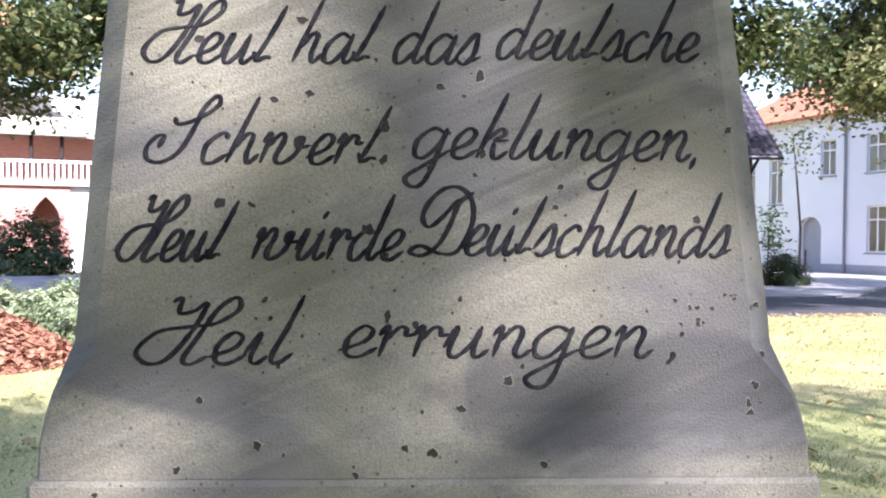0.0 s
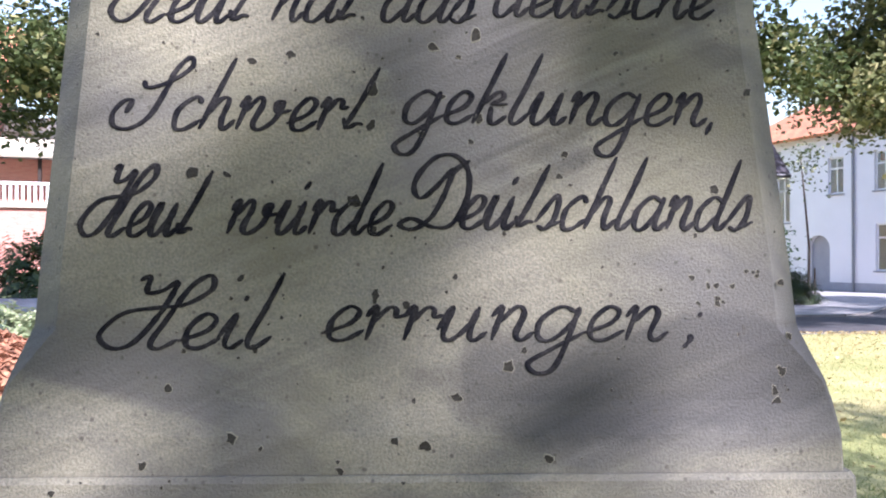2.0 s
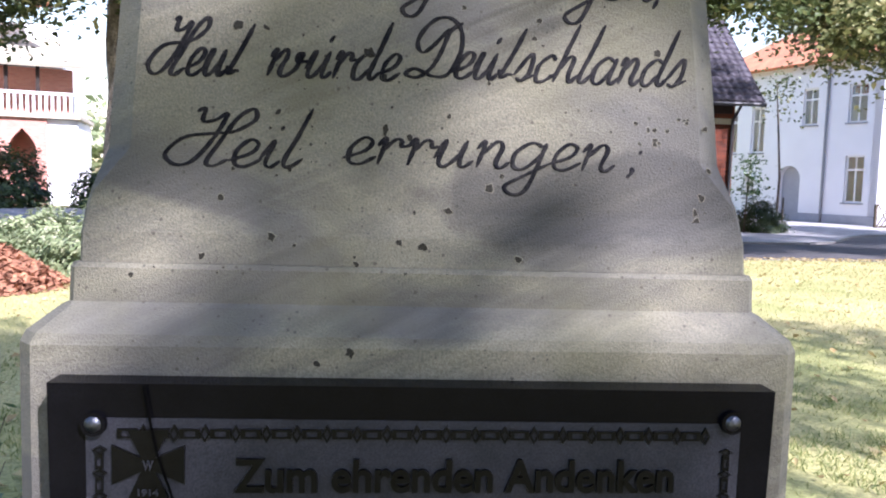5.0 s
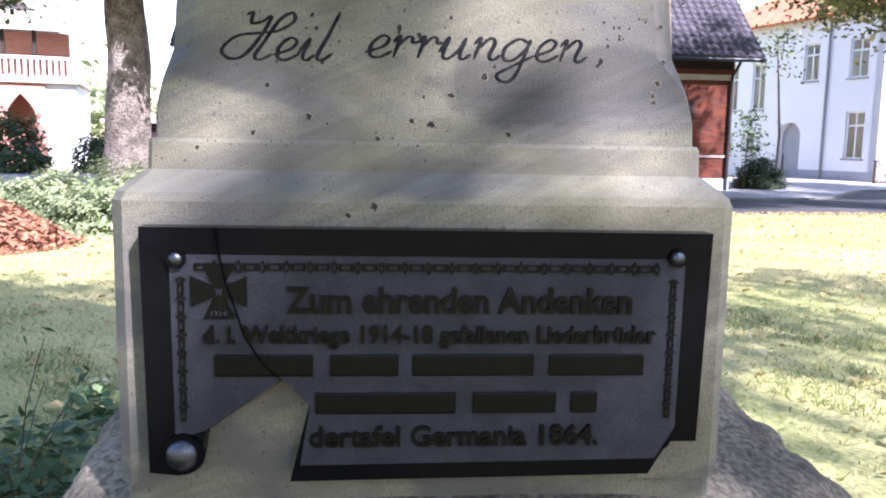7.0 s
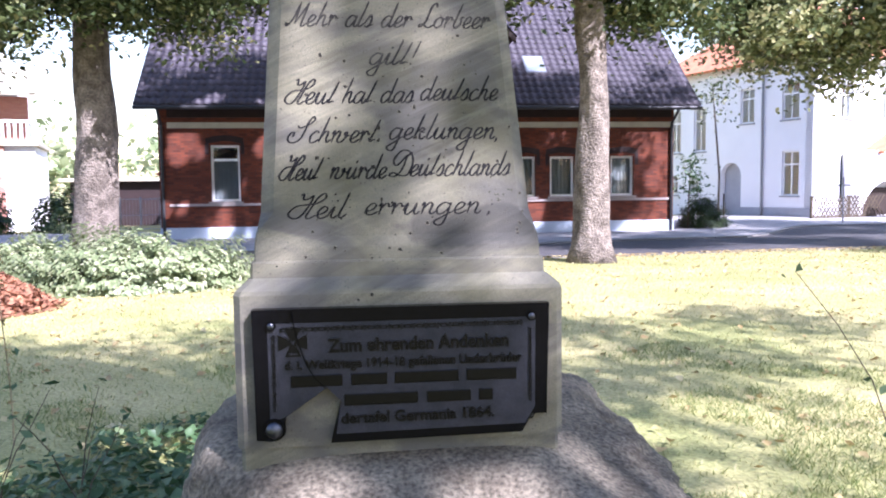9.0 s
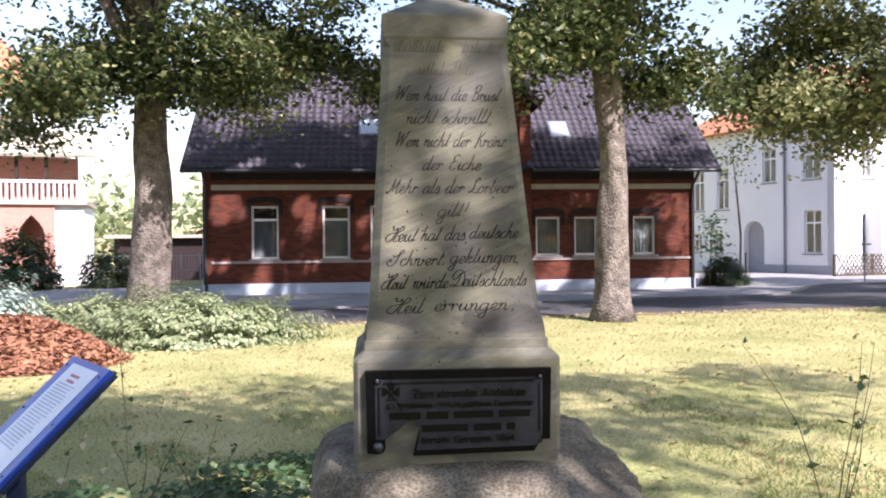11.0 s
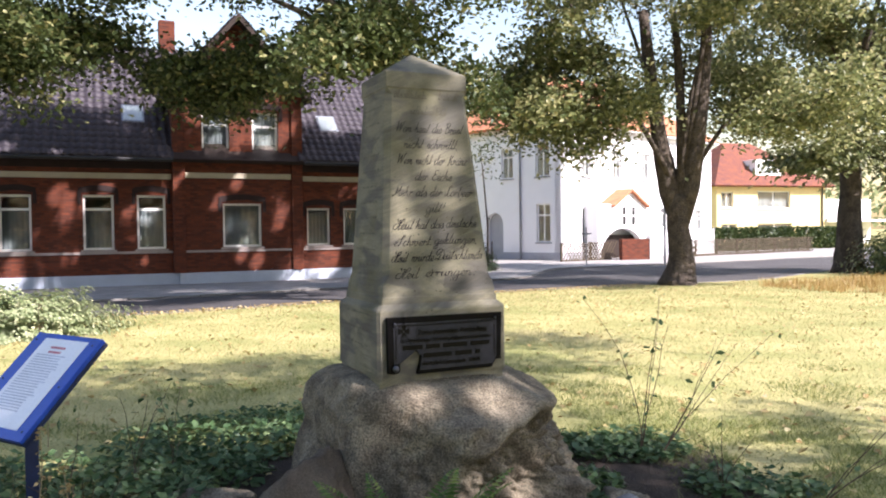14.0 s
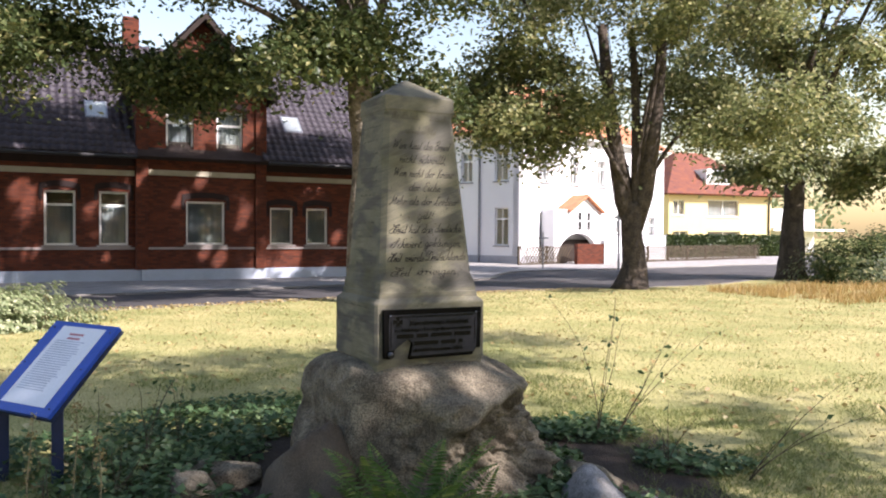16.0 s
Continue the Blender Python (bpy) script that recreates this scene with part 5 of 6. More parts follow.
    while z > 1.0:
        if z > 1.36 or z < 1.2:
            bm = bmesh.new()
            lim = (0.15 if z > 1.36 else 0.22) * rng.uniform(0.75, 1.0)
            y = -lim
            while y < lim:
                w = rng.uniform(0.012, 0.03)
                hgt = rng.uniform(0.006, 0.014)
                vs = []
                for yy, zz in ((y, 0), (y + w, 0), (y + w, hgt), (y, hgt)):
                    zc = z + zz
                    xs = -(half_w(zc) if z > 1.36 else 0.374) + shift_x(zc) - 0.0008
                    vs.append(bm.verts.new((xs, -(yy + zz * 0.3), zc)))
                bm.faces.new(vs)
                y += w + rng.uniform(0.008, 0.03)
            tagged(part("worn_inscription", bm, WORN, m, "worn unreadable side lettering"), kind="stuff")
        z -= 0.086
    # pits in the front: flat dark centres inside a raised, chipped rim
    spots = []
    for k in range(300):
        x, zz = rng.uniform(-0.3, 0.3), rng.uniform(1.3, 2.3)
        if k < 150:
            x, zz = rng.uniform(-0.33, 0.33), rng.uniform(1.2, 1.72)
        spots.append((x, zz, 0.0009 + 0.0042 * rng.random() ** 3.2))
    spots += [(0.236 + rng.gauss(0, 0.018), 1.437 + rng.gauss(0, 0.009), rng.uniform(0.0013, 0.0032)) for _ in range(13)]
    spots += [(-0.053, 1.502, 0.006), (0.0, 1.312, 0.0045), (0.03, 1.243, 0.006), (-0.297, 1.43, 0.009), (-0.293, 1.418, 0.007), (0.066, 1.372, 0.0045), (0.047, 1.639, 0.006)]
    for x, zz, r in spots:
        if abs(x) > half_w(max(zz, 1.4)) - 0.02 or 1.226 < zz < 1.2545:
            continue
        if zz > 1.291:
            yy = face_y(zz) - (0.0042 if zz < 1.33 else 0.0)
        else:
            yy = -0.3122 if zz > 1.254 else -0.3471
        bm = bmesh.new()
        wob = [0.6 + 0.8 * rng.random() for _ in range(9)]
        flat = rng.uniform(0.55, 1.0)
        turn = rng.uniform(0, 3.1)
        rings_of = []
        for f, h in ((0.0, 0.0004), (0.75, 0.0004), (0.95, 0.0003 + 0.05 * r), (1.25, -0.0003)):
            row = []
            for q in range(9):
                a = 2 * math.pi * q / 9
                u, v = r * f * wob[q] * math.cos(a), r * f * wob[q] * math.sin(a) * flat
                row.append(bm.verts.new((u * math.cos(turn) - v * math.sin(turn), -h, u * math.sin(turn) + v * math.cos(turn))))
            rings_of.append(row)
        for band, (a, b) in enumerate(zip(rings_of, rings_of[1:])):
            for q in range(9):
                w = (q + 1) % 9
                f = bm.faces.new((a[q], b[q], b[w], a[w])) if band else bm.faces.new((a[q], b[q], b[w]))
                f.material_index = 1 if band == 2 else 0
        bmesh.ops.delete(bm, geom=[v for v in rings_of[0][1:] if not v.link_faces], context="VERTS")
        ob = part("pit", bm, PIT_DARK, m, smooth=True)
        ob.data.materials.append(CHIP if r > 0.0065 else SANDSTONE)
        ob.location = (x + shift_x(zz), yy, zz)
        ob.rotation_euler = (-math.atan(0.0877) if zz > 1.33 else 0, 0, 0)
    return m


MONUMENT = monument()


def flat_text(body, width, height, at, mat, parent, depth=0.002, name="lettering"):
    cu = bpy.data.curves.new(name, "FONT")
    cu.body, cu.extrude, cu.offset = body, depth, 0.025
    tmp = new(name, cu)
    bpy.context.view_layer.update()
    me = bpy.data.meshes.new_from_object(tmp.evaluated_get(bpy.context.evaluated_depsgraph_get()))
    bpy.data.objects.remove(tmp)
    co = np.empty(len(me.vertices) * 3)
    me.vertices.foreach_get("co", co)
    co = co.reshape(-1, 3)
    lo, hi = co.min(0), co.max(0)
    k = width / (hi[0] - lo[0])
    kz = height / 0.73
    out = np.stack([(co[:, 0] - lo[0]) * k, -co[:, 2] - depth * 0, co[:, 1] * kz], axis=1)
    me.vertices.foreach_set("co", out.ravel())
    me.materials.clear()
    me.materials.append(mat)
    ob = new(name, me)
    ob.parent = parent
    ob.location = at
    return ob


def prism_xz(pts, y0, y1):
    bm = bmesh.new()
    a = [bm.verts.new((x, y0, z)) for x, z in pts]
    b = [bm.verts.new((x, y1, z)) for x, z in pts]
    bm.faces.new(a)
    bm.faces.new(b[::-1])
    for k in range(len(pts)):
        j = (k + 1) % len(pts)
        bm.faces.new((a[k], b[k], b[j], a[j]))
    bmesh.ops.recalc_face_normals(bm, faces=bm.faces)
    return bm


def plaque():
    yb, yf = -0.3475, -0.377
    p = thing("memorial_plaque", "dark granite plaque with raised letters, broken lower corner", "plaque", (0, 0, 0))
    outline = [(-0.331, 1.191), (0.332, 1.189), (0.326, 0.934), (0.292, 0.934), (0.268, 0.893), (-0.165, 0.889), (-0.142, 0.984), (-0.172, 1.014), (-0.262, 0.952), (-0.268, 0.915), (-0.293, 0.898), (-0.327, 0.902)]
    part("slab", prism_xz(outline, yf, yb), PLAQUE, p)
    field = [(-0.298, 1.160), (0.300, 1.158), (0.298, 0.952), (0.275, 0.913), (-0.153, 0.909), (-0.141, 0.983), (-0.172, 1.0145), (-0.262, 0.953), (-0.296, 0.942)]
    part("field", prism_xz(field, yf - 0.0008, yf + 0.004), PLAQUE_FIELD, p, "grey sanded field of the plaque")
    y = yf - 0.003
    flat_text("Zum ehrenden Andenken", 0.405, 0.031, (-0.168, y, 1.094), LETTER_GLOSS, p)
    flat_text("d. i. Weltkriege 1914-18 gefallenen Liederbrüder", 0.53, 0.021, (-0.262, y, 1.058), LETTER_GLOSS, p)
    flat_text("dertafel Germania 1864.", 0.345, 0.025, (-0.142, y, 0.933), LETTER_GLOSS, p)
    # the rows of names as plain bars
    for z, hgt, spans in ((1.018, 0.026, ((-0.25, -0.137), (-0.118, -0.038), (-0.022, 0.122), (0.14, 0.255))), (0.972, 0.026, ((-0.135, 0.03), (0.05, 0.15), (0.168, 0.2)))):
        for a, b in spans:
            part("name_bar", box_mesh(a, b, y - 0.001, yf, z, z + hgt, bevel=0.002), LETTER_GLOSS, p, "raised bar in place of a name")
    # linked border ornament
    def ornament(x0, x1, z0, z1, n, upright):
        for k in range(n):
            bm = bmesh.new()
            for s, wide in ((0.0, 0.66), (0.66, 0.34)):
                u0, u1 = (k + s) / n, (k + s + wide) / n
                if upright:
                    a, b = z0 + (z1 - z0) * u0, z0 + (z1 - z0) * u1
                    r = [(x0 * 0.75 + x1 * 0.25, a), (x0 * 0.25 + x1 * 0.75, a), (x0 * 0.25 + x1 * 0.75, b), (x0 * 0.75 + x1 * 0.25, b)] if s == 0 else [((x0 + x1) / 2, a), (x1, (a + b) / 2), ((x0 + x1) / 2, b), (x0, (a + b) / 2)]
                else:
                    a, b = x0 + (x1 - x0) * u0, x0 + (x1 - x0) * u1
                    r = [(a, z0 * 0.75 + z1 * 0.25), (b, z0 * 0.75 + z1 * 0.25), (b, z0 * 0.25 + z1 * 0.75), (a, z0 * 0.25 + z1 * 0.75)] if s == 0 else [(a, (z0 + z1) / 2), ((a + b) / 2, z0), (b, (z0 + z1) / 2), ((a + b) / 2, z1)]
                cx, cz = sum(q[0] for q in r) / 4, sum(q[1] for q in r) / 4
                inner = [(cx + (x - cx) * 0.55, cz + (z - cz) * 0.55) for x, z in r]
                o = [bm.verts.new((x, yf - 0.0032, z)) for x, z in r]
                i = [bm.verts.new((x, yf - 0.0032, z)) for x, z in inner]
                ob = [bm.verts.new((x, yf - 0.0002, z)) for x, z in r]
                for q in range(4):
                    w = (q + 1) % 4
                    bm.faces.new((o[q], o[w], i[w], i[q]))
                    bm.faces.new((o[q], ob[q], ob[w], o[w]))
            part("border_link", bm, LETTER_GLOSS, p)
    ornament(-0.27, 0.27, 1.138, 1.155, 20, False)
    ornament(-0.292, -0.279, 0.965, 1.135, 8, True)
    ornament(0.280, 0.293, 0.965, 1.135, 8, True)
    # cross in the corner, flared arms
    c = (-0.243, 1.118)
    arm = [(0.006, 0.006), (0.03, 0.017), (0.03, -0.017), (0.006, -0.006), (0.017, -0.03), (-0.017, -0.03), (-0.006, -0.006), (-0.03, -0.017), (-0.03, 0.017), (-0.006, 0.006), (-0.017, 0.03), (0.017, 0.03)]
    part("cross", prism_xz([(c[0] + x * 1.05, c[1] + z * 1.05) for x, z in arm], yf - 0.0035, yf), LETTER_GLOSS, p, "raised flared cross")
    flat_text("W", 0.009, 0.009, (c[0] - 0.0045, yf - 0.0042, c[1] - 0.0045), PLAQUE_FIELD, p, 0.0006)
    flat_text("1914", 0.018, 0.006, (c[0] - 0.009, yf - 0.0042, c[1] - 0.028), PLAQUE_FIELD, p, 0.0006)
    # crack through the slab
    crack = [(-0.248, 1.1905), (-0.243, 1.162), (-0.236, 1.128), (-0.226, 1.098), (-0.216, 1.066), (-0.196, 1.034), (-0.174, 1.013)]
    bm = bmesh.new()
    for (xa, za), (xb, zb) in zip(crack, crack[1:]):
        vs = [bm.verts.new((x, yf - 0.0046, z)) for x, z in ((xa, za), (xa + 0.0025, za), (xb + 0.0025, zb), (xb, zb))]
        bm.faces.new(vs)
    part("crack", bm, SEAM, p, "thin black crack")
    return p


plaque()


def bolt(x, z, y, big):
    b = thing("bolt", "domed steel bolt holding the plaque" if not big else "large dull grey domed bolt beside the broken corner", "bolt", (x, y, z), group="plaque bolts")
    bm = bmesh.new()
    r = 0.019 if big else 0.0085
    bmesh.ops.create_uvsphere(bm, u_segments=20, v_segments=10, radius=r)
    for v in bm.verts:
        v.co.y *= 0.75
    part("head", bm, BOLT_STEEL, b, smooth=True)
    bm = bmesh.new()
    bmesh.ops.create_cone(bm, cap_ends=True, segments=24, radius1=r * 1.35, radius2=r * 1.25, depth=0.006)
    bmesh.ops.rotate(bm, verts=bm.verts, cent=(0, 0, 0), matrix=Matrix.Rotation(radians(90), 3, "X"))
    part("washer", bm, PLAQUE, b)


bolt(-0.29, 1.155, -0.380, False)
bolt(0.29, 1.16, -0.380, False)
bolt(-0.288, 0.925, -0.380, True)
bolt(0.292, 0.926, -0.352, False)

# ---- boulder and stones ----


def boulder():
    """A weathered block: broad faces rounded into one another, the right front broken away under a ledge."""
    c = Vector((0.03, 0.0, 0.25))
    faces_of = [((0, 0, 1), 0.612), ((0.57, -0.18, 0.8), 0.738), ((0.91, -0.16, 0.34), 0.875), ((0.0, -0.52, 0.85), 0.715), ((0.34, -0.93, 0.1), 0.73), ((0.74, -0.66, 0.12), 0.82), ((-0.98, -0.1, 0.06), 0.585), ((-0.7, 0.7, 0.1), 0.81),
                ((-0.7, -0.71, 0.04), 0.60), ((-0.55, 0.15, 0.8), 0.83), ((-0.35, -0.45, 0.82), 0.77), ((0.0, 0.97, 0.25), 0.76), ((0.7, 0.7, 0.2), 0.86), ((0.0, 0.5, 0.86), 0.76)]
    planes = [(Vector(n).normalized(), h) for n, h in faces_of]
    na, nb = 340, 150
    verts = []
    for j in range(nb):
        el = radians(90 - 124 * (j / (nb - 1)) ** 0.9)
        for i in range(na):
            a = 2 * math.pi * i / na
            d = Vector((math.cos(a) * math.cos(el), math.sin(a) * math.cos(el), math.sin(el)))
            r = sum(max(n.dot(d), 0.0) ** 24 / h ** 24 for n, h in planes) ** (-1 / 24)
            p = c + d * min(r, 1.4)
            edge = smoothstep(0.36, 0.6, max(abs(p.x), abs(p.y)))
            q = p + Vector((0.05, 0.05, 0.05)) * noise.noise(p * 5)
            k = 0.07 * noise.noise(q * 1.7) + 0.045 * noise.noise(q * 3.6 + Vector((4, 0, 0))) + 0.032 * noise.noise(q * 8)
            k += 0.017 * noise.noise(q * 18) + 0.008 * noise.noise(q * 40)
            front = smoothstep(-0.12, 0.12, p.x + 0.12 * noise.noise(p * 3) + 0.02) * smoothstep(0.15, -0.2, p.y)
            lim = 0.665 + 0.05 * noise.noise(Vector((a * 3, 0, 5))) - 0.17 * smoothstep(0.45, -0.1, p.x)
            under = smoothstep(lim + 0.01, lim - 0.035, p.z)
            k += 0.06 * front * smoothstep(lim - 0.02, lim + 0.02, p.z) * smoothstep(lim + 0.15, lim + 0.03, p.z)
            if front * under > 0:
                step = math.floor(noise.noise(q * 2.4 + Vector((7, 1, 3))) * 4.0) / 4.0
                ridged = abs(noise.noise(q * 5.5)) + 0.55 * abs(noise.noise(q * 12.0)) + 0.3 * abs(noise.noise(q * 26.0))
                k += front * under * (-0.12 + 0.12 * step + 0.19 * (ridged - 0.2) + 0.13 * smoothstep(0.5, 0.0, p.z))
            verts.append(p + Vector((d.x, d.y, d.z * 0.6)) * k * edge)
    faces = [(j * na + i, (j + 1) * na + i, (j + 1) * na + (i + 1) % na, j * na + (i + 1) % na) for j in range(nb - 1) for i in range(na)]
    ob = part("boulder", raw_mesh("boulder", verts, faces, True), GRANITE)
    tagged(ob, "large brown-grey granite boulder under the obelisk", "boulder")


boulder()


def stone(label, x, y, z, sx, sy, sz, seed, mat, tilt=0):
    rng = random.Random(int(seed * 10))
    planes = []
    for _ in range(13):
        v = Vector((rng.gauss(0, 1), rng.gauss(0, 1), rng.gauss(0, 1))).normalized()
        planes.append((v, rng.uniform(0.72, 1.0)))
    planes += [(Vector(v), 1.0) for v in ((1, 0, 0), (-1, 0, 0), (0, 1, 0), (0, -1, 0), (0, 0, 1), (0, 0, -1))]
    bm = bmesh.new()
    bmesh.ops.create_icosphere(bm, subdivisions=5, radius=1)
    for v in bm.verts:
        p = v.co.copy()
        k = sum(max(n.dot(p), 0.0) ** 20 / h ** 20 for n, h in planes) ** (-1 / 20)
        k *= 1 + 0.07 * noise.noise(p * 2.6 + Vector((0, seed, 0))) + 0.045 * noise.noise(p * 7) + 0.02 * noise.noise(p * 18)
        v.co = Vector((p.x * sx, p.y * sy, p.z * sz)) * k
    ob = part("fieldstone", bm, mat, smooth=True)
    ob.location = (x, y, z)
    ob.rotation_euler = (0, radians(tilt), 0.2 if tilt else seed)
    tagged(ob, label, "stone", group="stones round the boulder")


stone("pale brown rounded fieldstone beside the boulder", -1.32, 0.05, 0.08, 0.18, 0.16, 0.17, 1.2, GRANITE)
stone("dark long fieldstone leaning on the boulder", -0.80, -0.36, 0.12, 0.25, 0.30, 0.50, 2.7, DARK_STONE, 24)
stone("low brown fieldstone behind the ground cover", -1.15, 0.5, 0.03, 0.28, 0.18, 0.16, 3.1, GRANITE)
stone("blue-grey angular fieldstone at the boulder's foot", 0.76, -0.98, 0.04, 0.32, 0.22, 0.22, 4.4, GREY_STONE)
stone("pink-grey fieldstone at the boulder's foot", 1.0, -0.65, 0.0, 0.2, 0.2, 0.2, 5.3, GRANITE)
stone("grey flat fieldstone at the boulder's foot", 1.05, -1.1, -0.06, 0.3, 0.22, 0.14, 6.1, GREY_STONE)
stone("small grey fieldstone before the boulder", -0.05, -1.05, 0.02, 0.16, 0.14, 0.13, 7.7, GREY_STONE)

# ---- information board ----


def info_board():
    """Blue sloping panel on two posts."""
    tl, tr, bl = Vector((-2.12, 1.6, 0.965)), Vector((-1.73, 1.07, 0.955)), Vector((-2.47, 1.25, 0.505))
    ax = (tr - tl).normalized()
    ay = (tl - bl)
    ay = (ay - ax * ay.dot(ax)).normalized()
    az = ax.cross(ay)
    c = bl
    q = Matrix(((ax.x, ay.x, az.x, c.x), (ax.y, ay.y, az.y, c.y), (ax.z, ay.z, az.z, c.z), (0, 0, 0, 1)))
    W, H = 0.63, 0.74
    b = thing("information_board", "blue sloping information board with white sheet on two posts", "sign")
    pn = part("panel", box_mesh(0, W, 0, H, -0.03, 0, bevel=0.006), BLUE, b)
    pn.matrix_basis = q
    fr = part("panel_back", box_mesh(0.0, W, 0.0, H, -0.06, -0.031, bevel=0.006), NAVY, b)
    fr.matrix_basis = q
    sh = part("sheet", box_mesh(0.12, W - 0.09, 0.06, H - 0.04, 0.001, 0.003), PAPER, b, "white printed sheet")
    sh.matrix_basis = q
    for k, (u0, u1) in enumerate(((0.24, 0.38), (0.25, 0.37))):
        o = part("title_bar", box_mesh(u0, u1, H - 0.115 - k * 0.035, H - 0.098 - k * 0.035, 0.0032, 0.004), RED_PRINT, b, "faded red heading")
        o.matrix_basis = q
    rng = random.Random(5)
    for k in range(22):
        o = part("text_bar", box_mesh(0.16, 0.45 - 0.05 * rng.random(), 0.17 + k * 0.019, 0.178 + k * 0.019, 0.0032, 0.0038), PRINT, b)
        o.matrix_basis = q
    for u in (0.05, W - 0.05):
        top = q @ Vector((u, 0.09, -0.06))
        part("post", box_mesh(top.x - 0.035, top.x + 0.035, top.y - 0.035, top.y + 0.035, -0.1, top.z + 0.03, bevel=0.006), NAVY, b, "dark blue square post")
    for u in (0.04, W - 0.04):
        for v in (0.06, H / 2, H - 0.06):
            bm = bmesh.new()
            bmesh.ops.create_uvsphere(bm, u_segments=10, v_segments=6, radius=0.007)
            o = part("screw", bm, BOLT_STEEL, b, smooth=True)
            o.matrix_basis = q @ Matrix.Translation((u, v, 0.001))


info_board()

# ---- plants ----


def shrub(name, label, x, y, r, h, n, size, mat, seed, rx=1.0, category="shrub"):
    rng = np.random.default_rng(seed)
    z0 = ground_z(x, y)
    t = thing(name, label, category, (x, y, z0))
    d = rng.normal(size=(n, 3))
    d /= np.linalg.norm(d, axis=1)[:, None]
    d[:, 2] = np.abs(d[:, 2])
    k = rng.uniform(0.55, 1.0, n) ** 0.5
    bump = np.array([1 + 0.45 * noise.noise(Vector(v) * 2.6 + Vector((seed, 0, 0))) + 0.3 * noise.noise(Vector(v) * 7) for v in d])
    p = d * (k * bump)[:, None] * (r * rx, r, h)
    tagged(part("foliage", leaves_mesh("foliage", p, size, 0.4, 0.5, seed), mat, t), kind="stuff")
    bm = bmesh.new()
    rr = random.Random(seed)
    for _ in range(14):
        e = Vector(p[rr.randrange(n)]) * 0.85
        tube_into(bm, [(e.x * 0.1, e.y * 0.1, -0.05), (e.x * 0.5, e.y * 0.5, e.z * 0.6), e], [0.015, 0.01, 0.004], 5)
    part("stems", bm, STEM, t)
    return t


shrub("low_shrub", "broad pale green low shrub under the linden", -3.4, 10.6, 1.35, 0.75, 17000, 0.058, PALE_SHRUB, 3, 1.45)
shrub("low_shrub", "broad pale green low shrub under the linden", -5.6, 10.9, 1.3, 0.7, 12000, 0.058, PALE_SHRUB, 4, 1.2)
shrub("silver_shrub", "silvery grey-leaved shrub beside the mulch heap", -6.1, 8.9, 0.9, 1.35, 4000, 0.07, GREY_SHRUB, 5)
shrub("silver_shrub", "silvery grey-leaved shrub beside the mulch heap", -7.3, 10.2, 1.0, 1.2, 3500, 0.07, GREY_SHRUB, 6)
shrub("dark_bush", "dark evergreen bush before the pale brick house", -14.5, 30.0, 1.6, 2.3, 4000, 0.14, DARK_SHRUB, 7)
shrub("dark_bush", "dark evergreen bush before the pale brick house", -11.4, 31.0, 1.1, 1.6, 2500, 0.12, DARK_SHRUB, 8)
shrub("clipped_bush", "dark round bush beside the brick house", 13.3, 26.0, 0.8, 1.15, 9000, 0.055, DARK_SHRUB, 9, 1.15)
shrub("green_bush", "dense green bush beside the linden", 24.6, 13.6, 1.9, 1.55, 9000, 0.10, LINDEN, 10, 1.4)
shrub("green_bush", "dense green bush beside the linden", 28.6, 15.0, 2.0, 1.9, 7000, 0.12, LINDEN, 12, 1.2)


def mulch_heap():
    rng = np.random.default_rng(9)
    t = thing("mulch_heap", "heap of reddish brown bark mulch", "mulch", (-5.45, 8.4, 0))
    n = 56
    verts, faces = [], []
    for j in range(n + 1):
        for i in range(n + 1):
            x, y = -1.7 + 3.4 * i / n, -1.3 + 2.6 * j / n
            r = math.sqrt((x / 1.65) ** 2 + (y / 1.25) ** 2)
            h = 0.68 * max(0.0, 1 - r * r) ** 1.2 + 0.05 * noise.noise(Vector((x * 3, y * 3, 0))) * (r < 1) - 0.03
            verts.append((x, y, h))
    w = n + 1
    faces = [(j * w + i, j * w + i + 1, (j + 1) * w + i + 1, (j + 1) * w + i) for j in range(n) for i in range(n)]
    part("mound", raw_mesh("mound", verts, faces, True), MULCH, t)
    c = []
    while len(c) < 5000:
        x, y = rng.uniform(-1.7, 1.7), rng.uniform(-1.3, 1.3)
        r = math.sqrt((x / 1.65) ** 2 + (y / 1.25) ** 2)
        if r < 1.05:
            c.append((x, y, 0.68 * max(0.0, 1 - r * r) ** 1.2 + 0.0))
    tagged(part("bark_mulch", leaves_mesh("bark_mulch", c, 0.06, 0.5, 1.0, 9, 0.1, 1.8), MULCH, t), kind="stuff")


mulch_heap()


